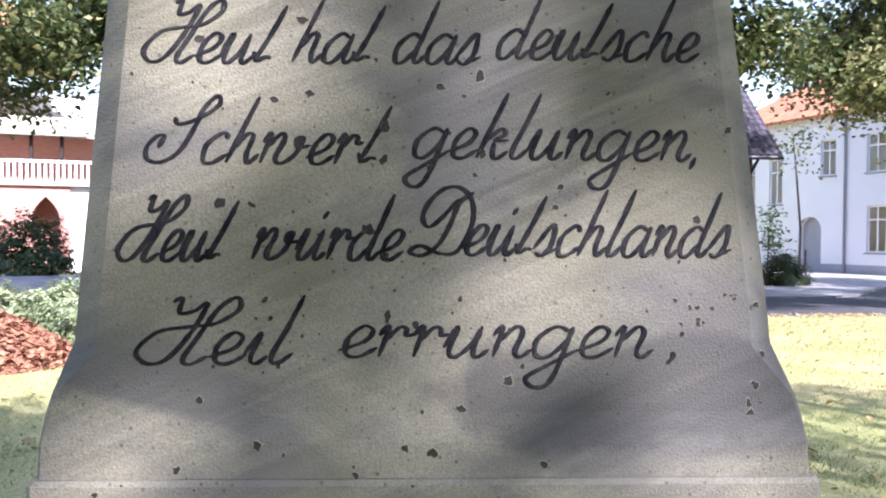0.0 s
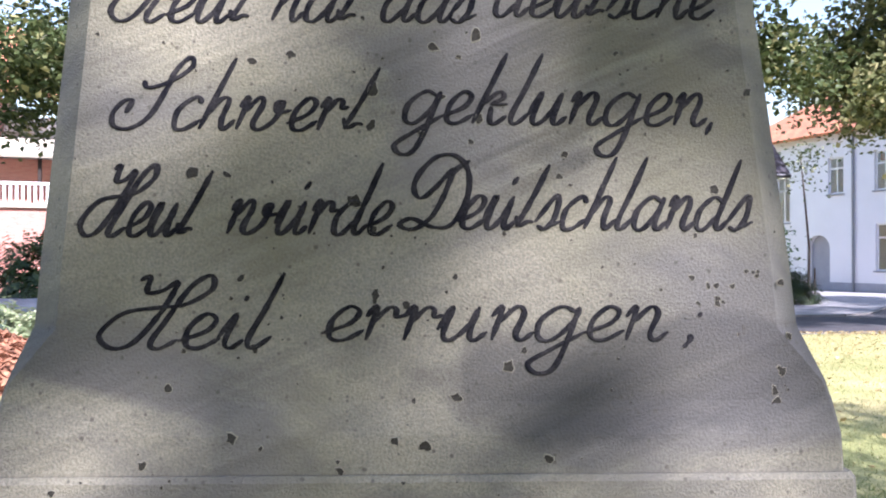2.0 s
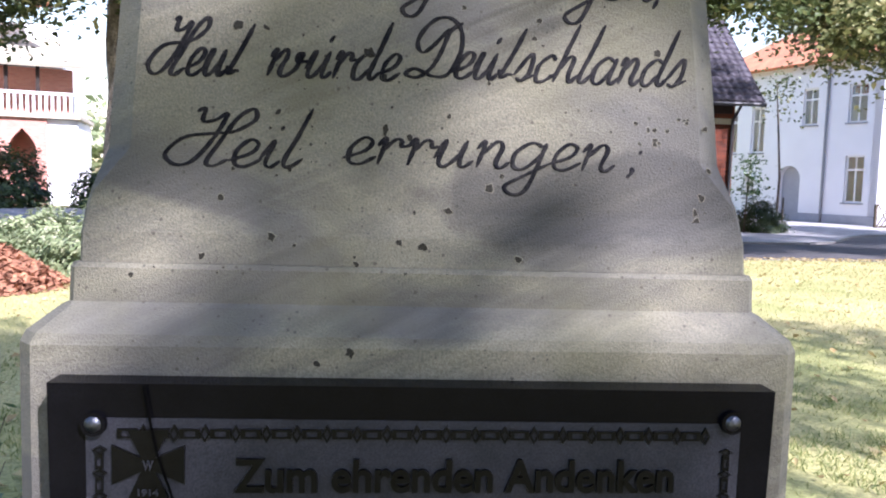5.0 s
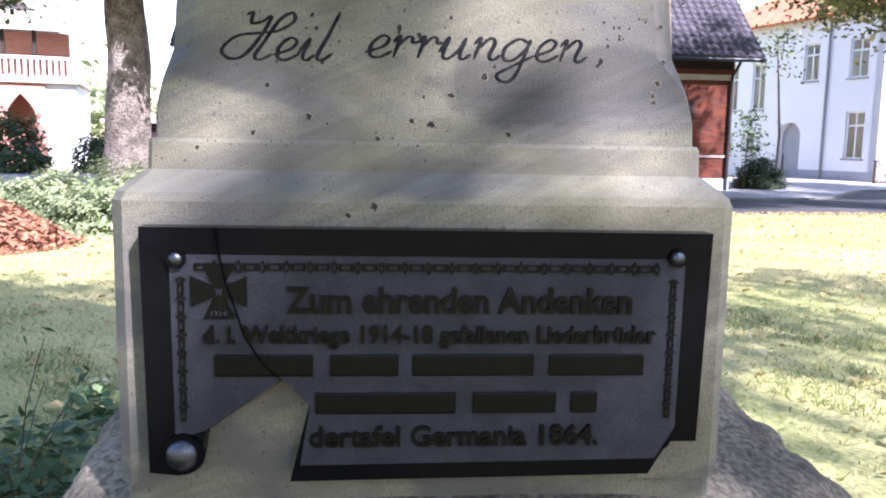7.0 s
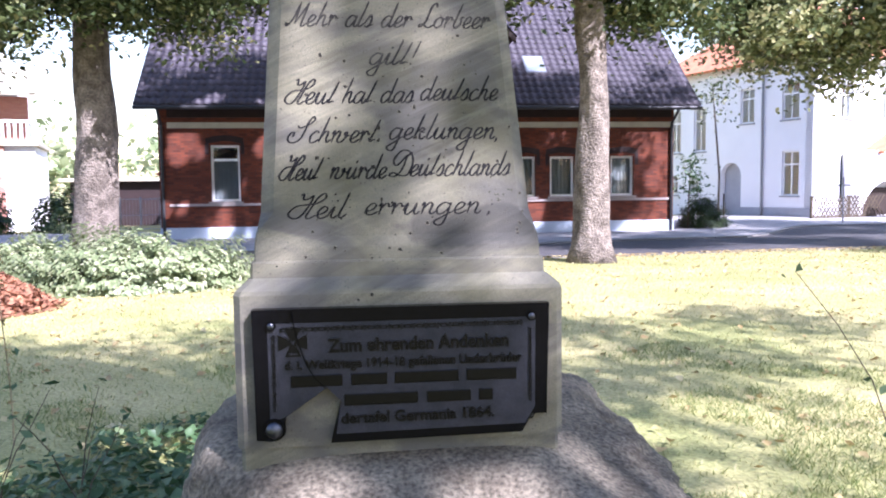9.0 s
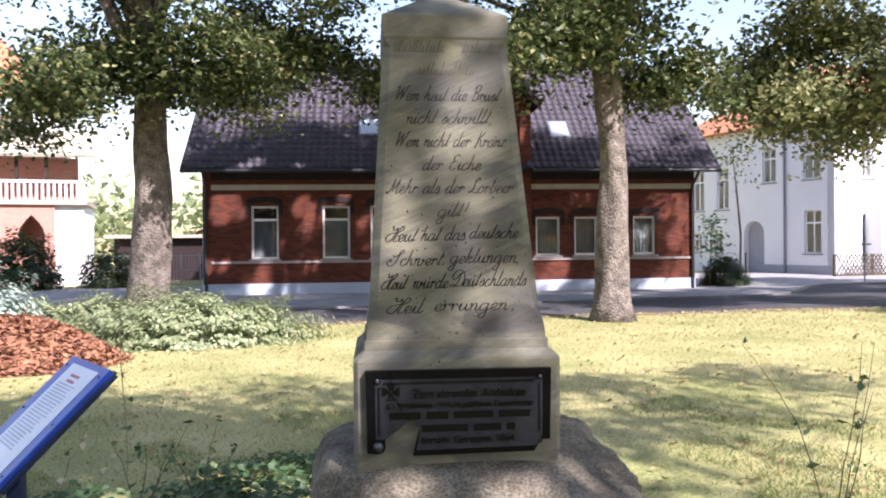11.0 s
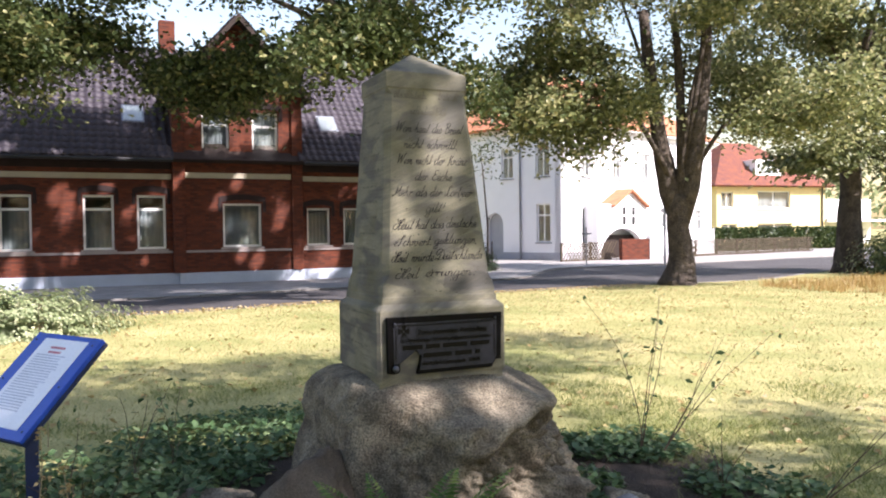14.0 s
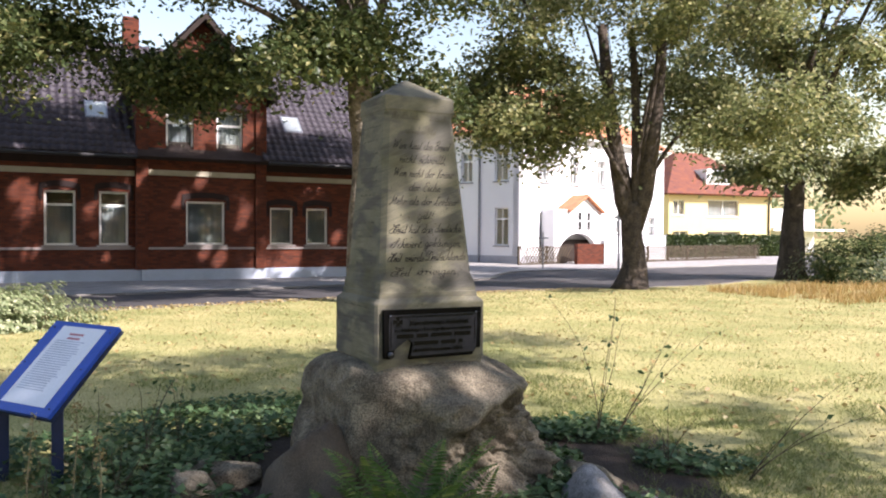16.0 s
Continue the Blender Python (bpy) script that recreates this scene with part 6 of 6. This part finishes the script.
def ground_cover():
    rng = np.random.default_rng(21)
    c = []
    while len(c) < 15000:
        a, r = rng.uniform(0, 2 * math.pi), rng.uniform(0.85, 2.3)
        x, y = r * math.cos(a) * (1.2 if math.cos(a) > 0 else 1.45), r * math.sin(a) * (1.25 if math.cos(a) < 0 < math.sin(a) else 0.95)
        if noise.noise(Vector((x * 1.1, y * 1.1, 3))) < (0.06 if x > 0 else -0.3) - 0.25 * (1.7 - r) or (x * x + y * y) < 0.75:
            continue
        c.append((x, y, 0.02 + (0.16 if x > 0 else 0.24) * rng.random() * (1.2 - 0.35 * r)))
    ob = part("ground_cover", leaves_mesh("ground_cover", c, 0.056, 0.4, 1.6, 21, 0.12, 1.1), IVY)
    tagged(ob, "leafy green ground cover round the boulder", "ground cover", kind="stuff")
    bm = bmesh.new()
    n = 60
    rim = []
    for k in range(n):
        a = 2 * math.pi * k / n
        r = 1.9 + 0.35 * noise.noise(Vector((math.cos(a) * 2, math.sin(a) * 2, 0)))
        rim.append((r * 1.2 * math.cos(a), r * 0.95 * math.sin(a)))
    cen = bm.verts.new((0, 0, 0.035))
    vs = [bm.verts.new((x, y, ground_z(x, y) + 0.006)) for x, y in rim]
    mid = [bm.verts.new((x * 0.7, y * 0.7, ground_z(x * 0.7, y * 0.7) + 0.035)) for x, y in rim]
    for k in range(n):
        j = (k + 1) % n
        bm.faces.new((vs[k], vs[j], mid[j], mid[k]))
        bm.faces.new((mid[k], mid[j], cen))
    ob = part("soil_bed", bm, SOIL, smooth=True)
    tagged(ob, "dark bare soil bed round the boulder", "soil", kind="structure")


ground_cover()


def fern(x, y, z, n, length, seed, label="green fern with arching fronds before the boulder"):
    rng = random.Random(seed)
    t = thing("fern", label, "fern", (x, y, z), group="ferns before the boulder")
    for f in range(n):
        an = 2 * math.pi * f / n + rng.uniform(-0.3, 0.3)
        L = length * rng.uniform(0.75, 1.1)
        lift = rng.uniform(1.15, 1.55)
        verts, faces = [], []
        m = 26
        for k in range(1, m):
            u = k / m
            rr = L * (u * 0.75 - 0.1 * u * u)
            hz = L * (lift * u - 0.62 * u * u)
            c = Vector((math.cos(an) * rr, math.sin(an) * rr, hz))
            side = Vector((-math.sin(an), math.cos(an), 0))
            fwd = Vector((math.cos(an), math.sin(an), lift - 1.2 * u)).normalized()
            w = L * 0.19 * math.sin(math.pi * min(1, u * 0.85 + 0.12)) * (1 - 0.5 * u)
            for s in (-1, 1):
                tip = c + side * s * w + fwd * w * 0.35 + Vector((0, 0, -0.15 * w))
                d = fwd * L * 0.014
                i = len(verts)
                verts += [c - d, c + side * s * w * 0.5 + d * 0.9 + Vector((0, 0, 0.006)), tip, c + side * s * w * 0.5 - d * 0.9]
                faces += [(i, i + 1, i + 2, i + 3)]
        i = len(verts)
        part("frond", raw_mesh("frond", verts, faces), FERN, t)


fern(-0.52, -1.10, 0.0, 20, 0.70, 1)
fern(-0.32, -1.25, 0.0, 11, 0.5, 2)
fern(-0.8, -1.05, 0.0, 9, 0.42, 3)


def sapling(x, y, h, seed, n=26, lean=(0.0, 0.0), branches=4):
    rng = random.Random(seed)
    z0 = ground_z(x, y)
    t = thing("sapling", "thin bare-stemmed wild plant with sparse leaves", "plant", (x, y, z0), group="thin wild plants on the lawn")
    pos = []
    for b in range(branches):
        an = rng.uniform(0, 6.28)
        sp = rng.uniform(0.05, 0.5) * h
        hh = h * rng.uniform(0.5, 1.0)
        p = [Vector((0, 0, -0.03))]
        for k in range(1, 7):
            u = k / 6
            p.append(Vector((lean[0] * u + math.cos(an) * sp * u * u + rng.uniform(-0.015, 0.015), lean[1] * u + math.sin(an) * sp * u * u, hh * u)))
        part("stem", tube(p, [0.0042 * (1 - 0.7 * k / 6) for k in range(7)], 5), STEM, t)
        for _ in range(n // branches):
            k = rng.randrange(2, 7)
            pos.append(p[k] + Vector((rng.uniform(-0.05, 0.05), rng.uniform(-0.05, 0.05), rng.uniform(-0.02, 0.03))))
    tagged(part("leaf_spray", leaves_mesh("leaf_spray", [tuple(q) for q in pos], 0.033, 0.5, 0.1, seed, 0.15, 1.4), IVY, t), kind="stuff")


LEANS = {0: (0.3, 0.1), 1: (0.6, -0.1), 5: (0.45, -0.2)}
for k, (x, y, h, nl) in enumerate(((1.72, 0.22, 1.25, 26), (1.8, 0.15, 0.9, 16), (-1.25, 1.25, 0.8, 34), (-1.5, 1.0, 0.75, 26), (-1.75, 0.2, 0.55, 30), (2.05, -0.95, 0.75, 16), (-1.85, 0.6, 0.7, 30), (-2.1, 0.1, 0.5, 24), (1.7, -0.6, 0.5, 10))):
    sapling(x, y, h, 100 + k, nl, LEANS.get(k, (0.0, 0.0)))


def dry_stalk(x, y, h, seed):
    """A withered upright stem with clusters of pale seed heads and a few curled leaves."""
    rng = random.Random(seed)
    t = thing("dry_stalk", "withered straw-coloured weed stalk with pale seed heads", "weed", (x, y, ground_z(x, y)), group="withered stalks by the board")
    p = [Vector((0.05 * h * math.sin(k * 0.5 + seed) * k / 6, 0.03 * k / 6, h * k / 6 - 0.03)) for k in range(7)]
    part("stem", tube(p, [0.006 - 0.0006 * k for k in range(7)], 6), STRAW, t)
    heads = []
    for k in range(3, 7):
        heads += [tuple(p[k] + Vector((rng.gauss(0, 0.018), rng.gauss(0, 0.018), rng.gauss(0, 0.025)))) for _ in range(10)]
    tagged(part("seed_spray", leaves_mesh("seed_spray", heads, 0.022, 0.4, 0.2, seed, 0.3, 1.3), LITTER, t), kind="stuff")
    low = [tuple(p[k] + Vector((rng.gauss(0, 0.04), rng.gauss(0, 0.04), 0))) for k in (1, 2, 2, 3, 3, 4)]
    tagged(part("leaf_spray", leaves_mesh("leaf_spray", low, 0.05, 0.4, 0.2, seed, 0.3, 1.6), IVY, t), kind="stuff")


STRAW = material("dry_straw_stem", (0.36, 0.29, 0.16), 0.9, 0.25, 20, 90, 0.1)
for k, (x, y, h) in enumerate(((-2.2, 0.35, 0.62), (-1.98, 0.15, 0.7), (-1.85, 0.05, 0.55), (-2.45, 0.5, 0.5), (-2.05, 2.6, 1.15))):
    dry_stalk(x, y, h, 300 + k)


def lawn():
    """Short uneven blades over the lawn, dense near the camera's way, with fallen leaves."""
    rng = np.random.default_rng(5)
    n = 260000
    x = rng.uniform(-9, 22, n)
    y = rng.uniform(-3.5, 15, n) ** 1.0
    keep = y < np.array([near_edge(v) for v in x]) - 0.18
    keep &= ((x / 2.1) ** 2 + (y / 1.7) ** 2) > 1
    x, y = x[keep], y[keep]
    z = np.array([ground_z(a, b) for a, b in zip(x, y)])
    n = len(x)
    h = rng.uniform(0.012, 0.035, n) * (1 + 0.6 * (rng.random(n) > 0.93))
    a = rng.uniform(0, 2 * np.pi, n)
    w = 0.004 + 0.003 * rng.random(n)
    dx, dy = np.cos(a) * w, np.sin(a) * w
    lx, ly = rng.normal(0, 0.025, n), rng.normal(0, 0.025, n)
    vs = np.stack([np.stack([x - dx, y - dy, z - 0.01], 1), np.stack([x + dx, y + dy, z - 0.01], 1), np.stack([x + lx, y + ly, z + h], 1)], 1).reshape(-1, 3)
    me = bpy.data.meshes.new("grass")
    me.vertices.add(len(vs))
    me.vertices.foreach_set("co", vs.ravel())
    me.loops.add(3 * n)
    me.loops.foreach_set("vertex_index", np.arange(3 * n, dtype=np.int32))
    me.polygons.add(n)
    me.polygons.foreach_set("loop_start", np.arange(0, 3 * n, 3, dtype=np.int32))
    me.update(calc_edges=True)
    tagged(part("grass", me, BLADE), "short green and straw-coloured grass blades", "grass", kind="stuff")
    m = 4200
    x, y = rng.uniform(-8, 20, m), rng.uniform(-2, 14.5, m)
    c = [(a, b, ground_z(a, b) + 0.03) for a, b in zip(x, y) if b < near_edge(a) - 0.1]
    x = rng.uniform(-7, 13, 1500)
    c += [(a, b, ground_z(a, b) + 0.045) for a, b in zip(x, [near_edge(a) - abs(rng.normal(0, 0.45)) for a in x])]
    tagged(part("fallen_leaves", leaves_mesh("fallen_leaves", c, 0.055, 0.4, 2.0, 6, 0.2, 1.2), LITTER), "scattered dry fallen leaves on the lawn", "leaves", kind="stuff")



def dry_grass():
    rng = np.random.default_rng(77)
    n = 9000
    x, y = rng.uniform(15, 27, n), rng.uniform(7.5, 12.5, n)
    k = np.array([noise.noise(Vector((a * 0.5, b * 0.8, 2))) for a, b in zip(x, y)]) > -0.1
    x, y = x[k], y[k]
    n = len(x)
    z = np.array([ground_z(a, b) for a, b in zip(x, y)])
    h = rng.uniform(0.1, 0.3, n)
    a = rng.uniform(0, 2 * np.pi, n)
    dx, dy = np.cos(a) * 0.012, np.sin(a) * 0.012
    lx, ly = rng.normal(0, 0.07, n), rng.normal(0, 0.07, n)
    vs = np.stack([np.stack([x - dx, y - dy, z - 0.01], 1), np.stack([x + dx, y + dy, z - 0.01], 1), np.stack([x + lx, y + ly, z + h], 1)], 1).reshape(-1, 3)
    me = raw_mesh("dry_grass", vs, np.arange(3 * n).reshape(-1, 3))
    tagged(part("dry_grass", me, DRY_BLADE), "patch of ochre dry tall grass by the bush", "grass", kind="stuff")


def green_grass():
    """Longer, greener tufts round the boulder's bed, thinning outwards."""
    rng = np.random.default_rng(78)
    n = 130000
    a, r = rng.uniform(0, 2 * np.pi, n), rng.uniform(1.0, 4.0, n)
    x, y = r * np.cos(a) * 1.75, r * np.sin(a) * 1.25 + 0.2
    k = np.array([noise.noise(Vector((p * 0.9, q * 1.3, 5))) for p, q in zip(x, y)])
    keep = (k > -0.08 + 0.2 * (r - 2.0)) & (((x / 1.5) ** 2 + (y / 1.2) ** 2) > 1)
    x, y = x[keep], y[keep]
    n = len(x)
    z = np.array([ground_z(p, q) for p, q in zip(x, y)])
    h = rng.uniform(0.02, 0.065, n)
    a = rng.uniform(0, 2 * np.pi, n)
    dx, dy = np.cos(a) * 0.0045, np.sin(a) * 0.0045
    lx, ly = rng.normal(0, 0.045, n), rng.normal(0, 0.045, n)
    vs = np.stack([np.stack([x - dx, y - dy, z - 0.01], 1), np.stack([x + dx, y + dy, z - 0.01], 1), np.stack([x + lx, y + ly, z + h], 1)], 1).reshape(-1, 3)
    tagged(part("green_grass", raw_mesh("green_grass", vs, np.arange(3 * n).reshape(-1, 3)), GREEN_BLADE), "longer green grass tufts round the boulder bed", "grass", kind="stuff")


GREEN_BLADE = leaf_material("green_grass_blade", (0.13, 0.175, 0.05), (0.225, 0.25, 0.08), (0.34, 0.325, 0.13), 0.4)
green_grass()
DRY_BLADE = leaf_material("dry_grass_blade", (0.30, 0.2, 0.07), (0.42, 0.28, 0.10), (0.5, 0.38, 0.18), 0.3)
dry_grass()
lawn()

# ---- fences, posts, small things by the street ----


def lattice_fence(x0, y0, x1, y1, h, label):
    L = math.hypot(x1 - x0, y1 - y0)
    f = thing("lattice_fence", label, "fence", (x0, y0, -0.16), group="crossed-slat fences")
    f.rotation_euler = (0, 0, math.atan2(y1 - y0, x1 - x0))
    n = int(L / 0.22)
    s = h * 0.7
    a = box_mesh(-0.028, 0.028, 0, 0.018, -0.1, math.hypot(s, h) - 0.05)
    me = bpy.data.meshes.new("slat")
    a.to_mesh(me)
    a.free()
    me.materials.append(FENCE_WOOD)
    for k in range(n):
        for sg in (-1, 1):
            ob = new("slat", me)
            ob.parent = f
            ob.matrix_basis = pose(k * 0.22 + (0 if sg > 0 else s), 0.0 if sg > 0 else 0.02, 0.1, 0, sg * math.degrees(math.atan2(s, h)), 0)
    k = 0.0
    while k < L:
        part("rail", box_mesh(k, min(k + 2.2, L), 0.02, 0.05, 0.1, 0.17), FENCE_WOOD, f)
        part("post", box_mesh(k - 0.05, k + 0.05, 0.05, 0.15, 0, h + 0.05, bevel=0.01), FENCE_WOOD, f)
        k += 2.2


FENCE_WOOD = material("weathered_fence_wood", (0.085, 0.066, 0.043), 0.9, 0.3, 6, 60, 0.2, per_object=0.15)
lattice_fence(21.4, 31.7, 25.1, 32.4, 1.05, "crossed-slat brown timber fence before the white house")
lattice_fence(29.8, 32.6, 45.0, 36.0, 1.05, "crossed-slat brown timber fence along the street")


def street_bits():
    s = thing("sign_post", "thin grey metal sign post on the pavement", "post", (19.9, 27.3, -0.15))
    part("pole", tube([(0, 0, 0), (0, 0, 1.9)], [0.03, 0.03], 10), ZINC, s)
    part("plate", box_mesh(-0.3, 0.3, -0.02, 0.0, 1.55, 1.62, bevel=0.005), ZINC, s)
    s = thing("lamp_pole", "tall thin grey street pole", "pole", (23.3, 25.7, -0.15))
    part("pole", tube([(0, 0, 0), (0, 0, 3), (0, 0, 6.5)], [0.055, 0.05, 0.04], 10), ZINC, s)
    part("arm", box_mesh(-0.35, 0.35, -0.03, 0.03, 2.6, 2.66, bevel=0.01), ZINC, s)
    g = thing("gate_pier", "low red brick gate pier wall", "wall", (25.1, 31.4, -0.16))
    part("pier", box_mesh(0, 1.9, 0, 0.3, 0, 1.25, bevel=0.02), BRICK, g)
    part("post", box_mesh(1.9, 2.25, -0.05, 0.35, 0, 1.45, bevel=0.02), WHITE_WALL, g)
    hd = thing("hedge", "long clipped dark green hedge behind the fence", "hedge", (36.5, 38.5, -0.2))
    rng = np.random.default_rng(4)
    n = 9000
    p = np.stack([rng.uniform(0, 22, n), rng.uniform(0, 1.2, n), rng.uniform(0.1, 1.85, n)], 1)
    p[: n // 2, 1] = rng.uniform(-0.1, 0.15, n // 2)
    p[:, 1] += p[:, 0] * 0.2
    tagged(part("foliage", leaves_mesh("foliage", p, 0.2, 0.4, 0.4, 4), DARK_SHRUB, hd), kind="stuff")
    wl = thing("garden_wall", "low white garden wall before the yellow house", "wall", (30.5, 37.0, -0.2))
    part("wall", box_mesh(0, 6.5, 0, 0.3, 0, 1.75, bevel=0.02), WHITE_WALL, wl)
    part("coping", box_mesh(-0.05, 6.55, -0.05, 0.35, 1.75, 1.82, bevel=0.01), GREY_BASE, wl)


    yt = thing("young_tree", "thin young street tree with few leaves", "tree", (14.6, 27.4, -0.15))
    part("trunk", tube([(0, 0, -0.1), (0.05, 0, 2), (-0.15, 0, 4.2), (-0.3, 0, 5.6)], [0.05, 0.045, 0.035, 0.015], 8), BARK, yt)
    part("stake", tube([(0.25, 0, -0.1), (0.25, 0, 1.3)], [0.03, 0.03], 8), FENCE_WOOD, yt)
    q = rng.normal(size=(260, 3)) * (0.55, 0.4, 0.5) + (-0.25, 0, 5.2)
    tagged(part("crown", leaves_mesh("crown", q, 0.12, 0.4, 0.4, 8), LINDEN, yt), kind="stuff")
    tw = thing("corner_sapling", "small green sapling at the brick house corner", "plant", (12.35, 25.2, -0.1))
    part("stem", tube([(0, 0, -0.1), (0.03, 0, 1.2), (0.1, 0, 2.6)], [0.02, 0.018, 0.008], 6), STEM, tw)
    q = np.concatenate([rng.normal(size=(90, 3)) * (0.28, 0.2, 0.14) + (0.15, 0, z) for z in (1.5, 2.0, 2.45)])
    tagged(part("crown", leaves_mesh("crown", q, 0.12, 0.4, 0.6, 9), IVY, tw), kind="stuff")


street_bits()


def far_trees():
    rng = np.random.default_rng(31)
    pos = []
    for k in range(60):
        x, y = -80 + 210 * rng.random(), 90 + 30 * rng.random()
        h = 6 + 6 * rng.random()
        q = rng.normal(size=(160, 3)) * (3.2, 2, h * 0.28)
        pos.append(q + (x, y, h * 0.55))
    ob = part("far_woods", leaves_mesh("far_woods", np.concatenate(pos), 1.1, 0.4, 0.4, 31), PALE_SHRUB)
    tagged(ob, "hazy green trees far behind the houses", "trees", kind="stuff")


far_trees()


def unseen_woods_behind():
    """An unseen belt of trees closing the green behind the camera, added to darken window reflections."""
    rng = np.random.default_rng(91)
    c = []
    for k in range(260):
        a = math.pi * (1.0 + (k + rng.random()) / 260)
        r = 34 + 8 * rng.random()
        x, y, z = r * math.cos(a) * 1.3, r * math.sin(a), 0.5 + 7.5 * rng.random()
        c.append(rng.normal(size=(150, 3)) * (1.6, 1.2, 0.9) + (x, y, z))
    c = np.concatenate(c)
    tagged(part("unseen_woods_behind", leaves_mesh("unseen_woods_behind", c, 0.42, 0.4, 0.3, 91), DARK_SHRUB), "unseen dark green belt of trees added for reflections", "trees", kind="stuff")


unseen_woods_behind()

# ---- roof tiles, the many small pieces last ----
for roof, o, along, up, width, length, keep, stretch in TILES_LATER:
    tiled_slope(roof, o, along, up, width, length, keep, stretch, ROOF_MASS, ROOF_TILE)
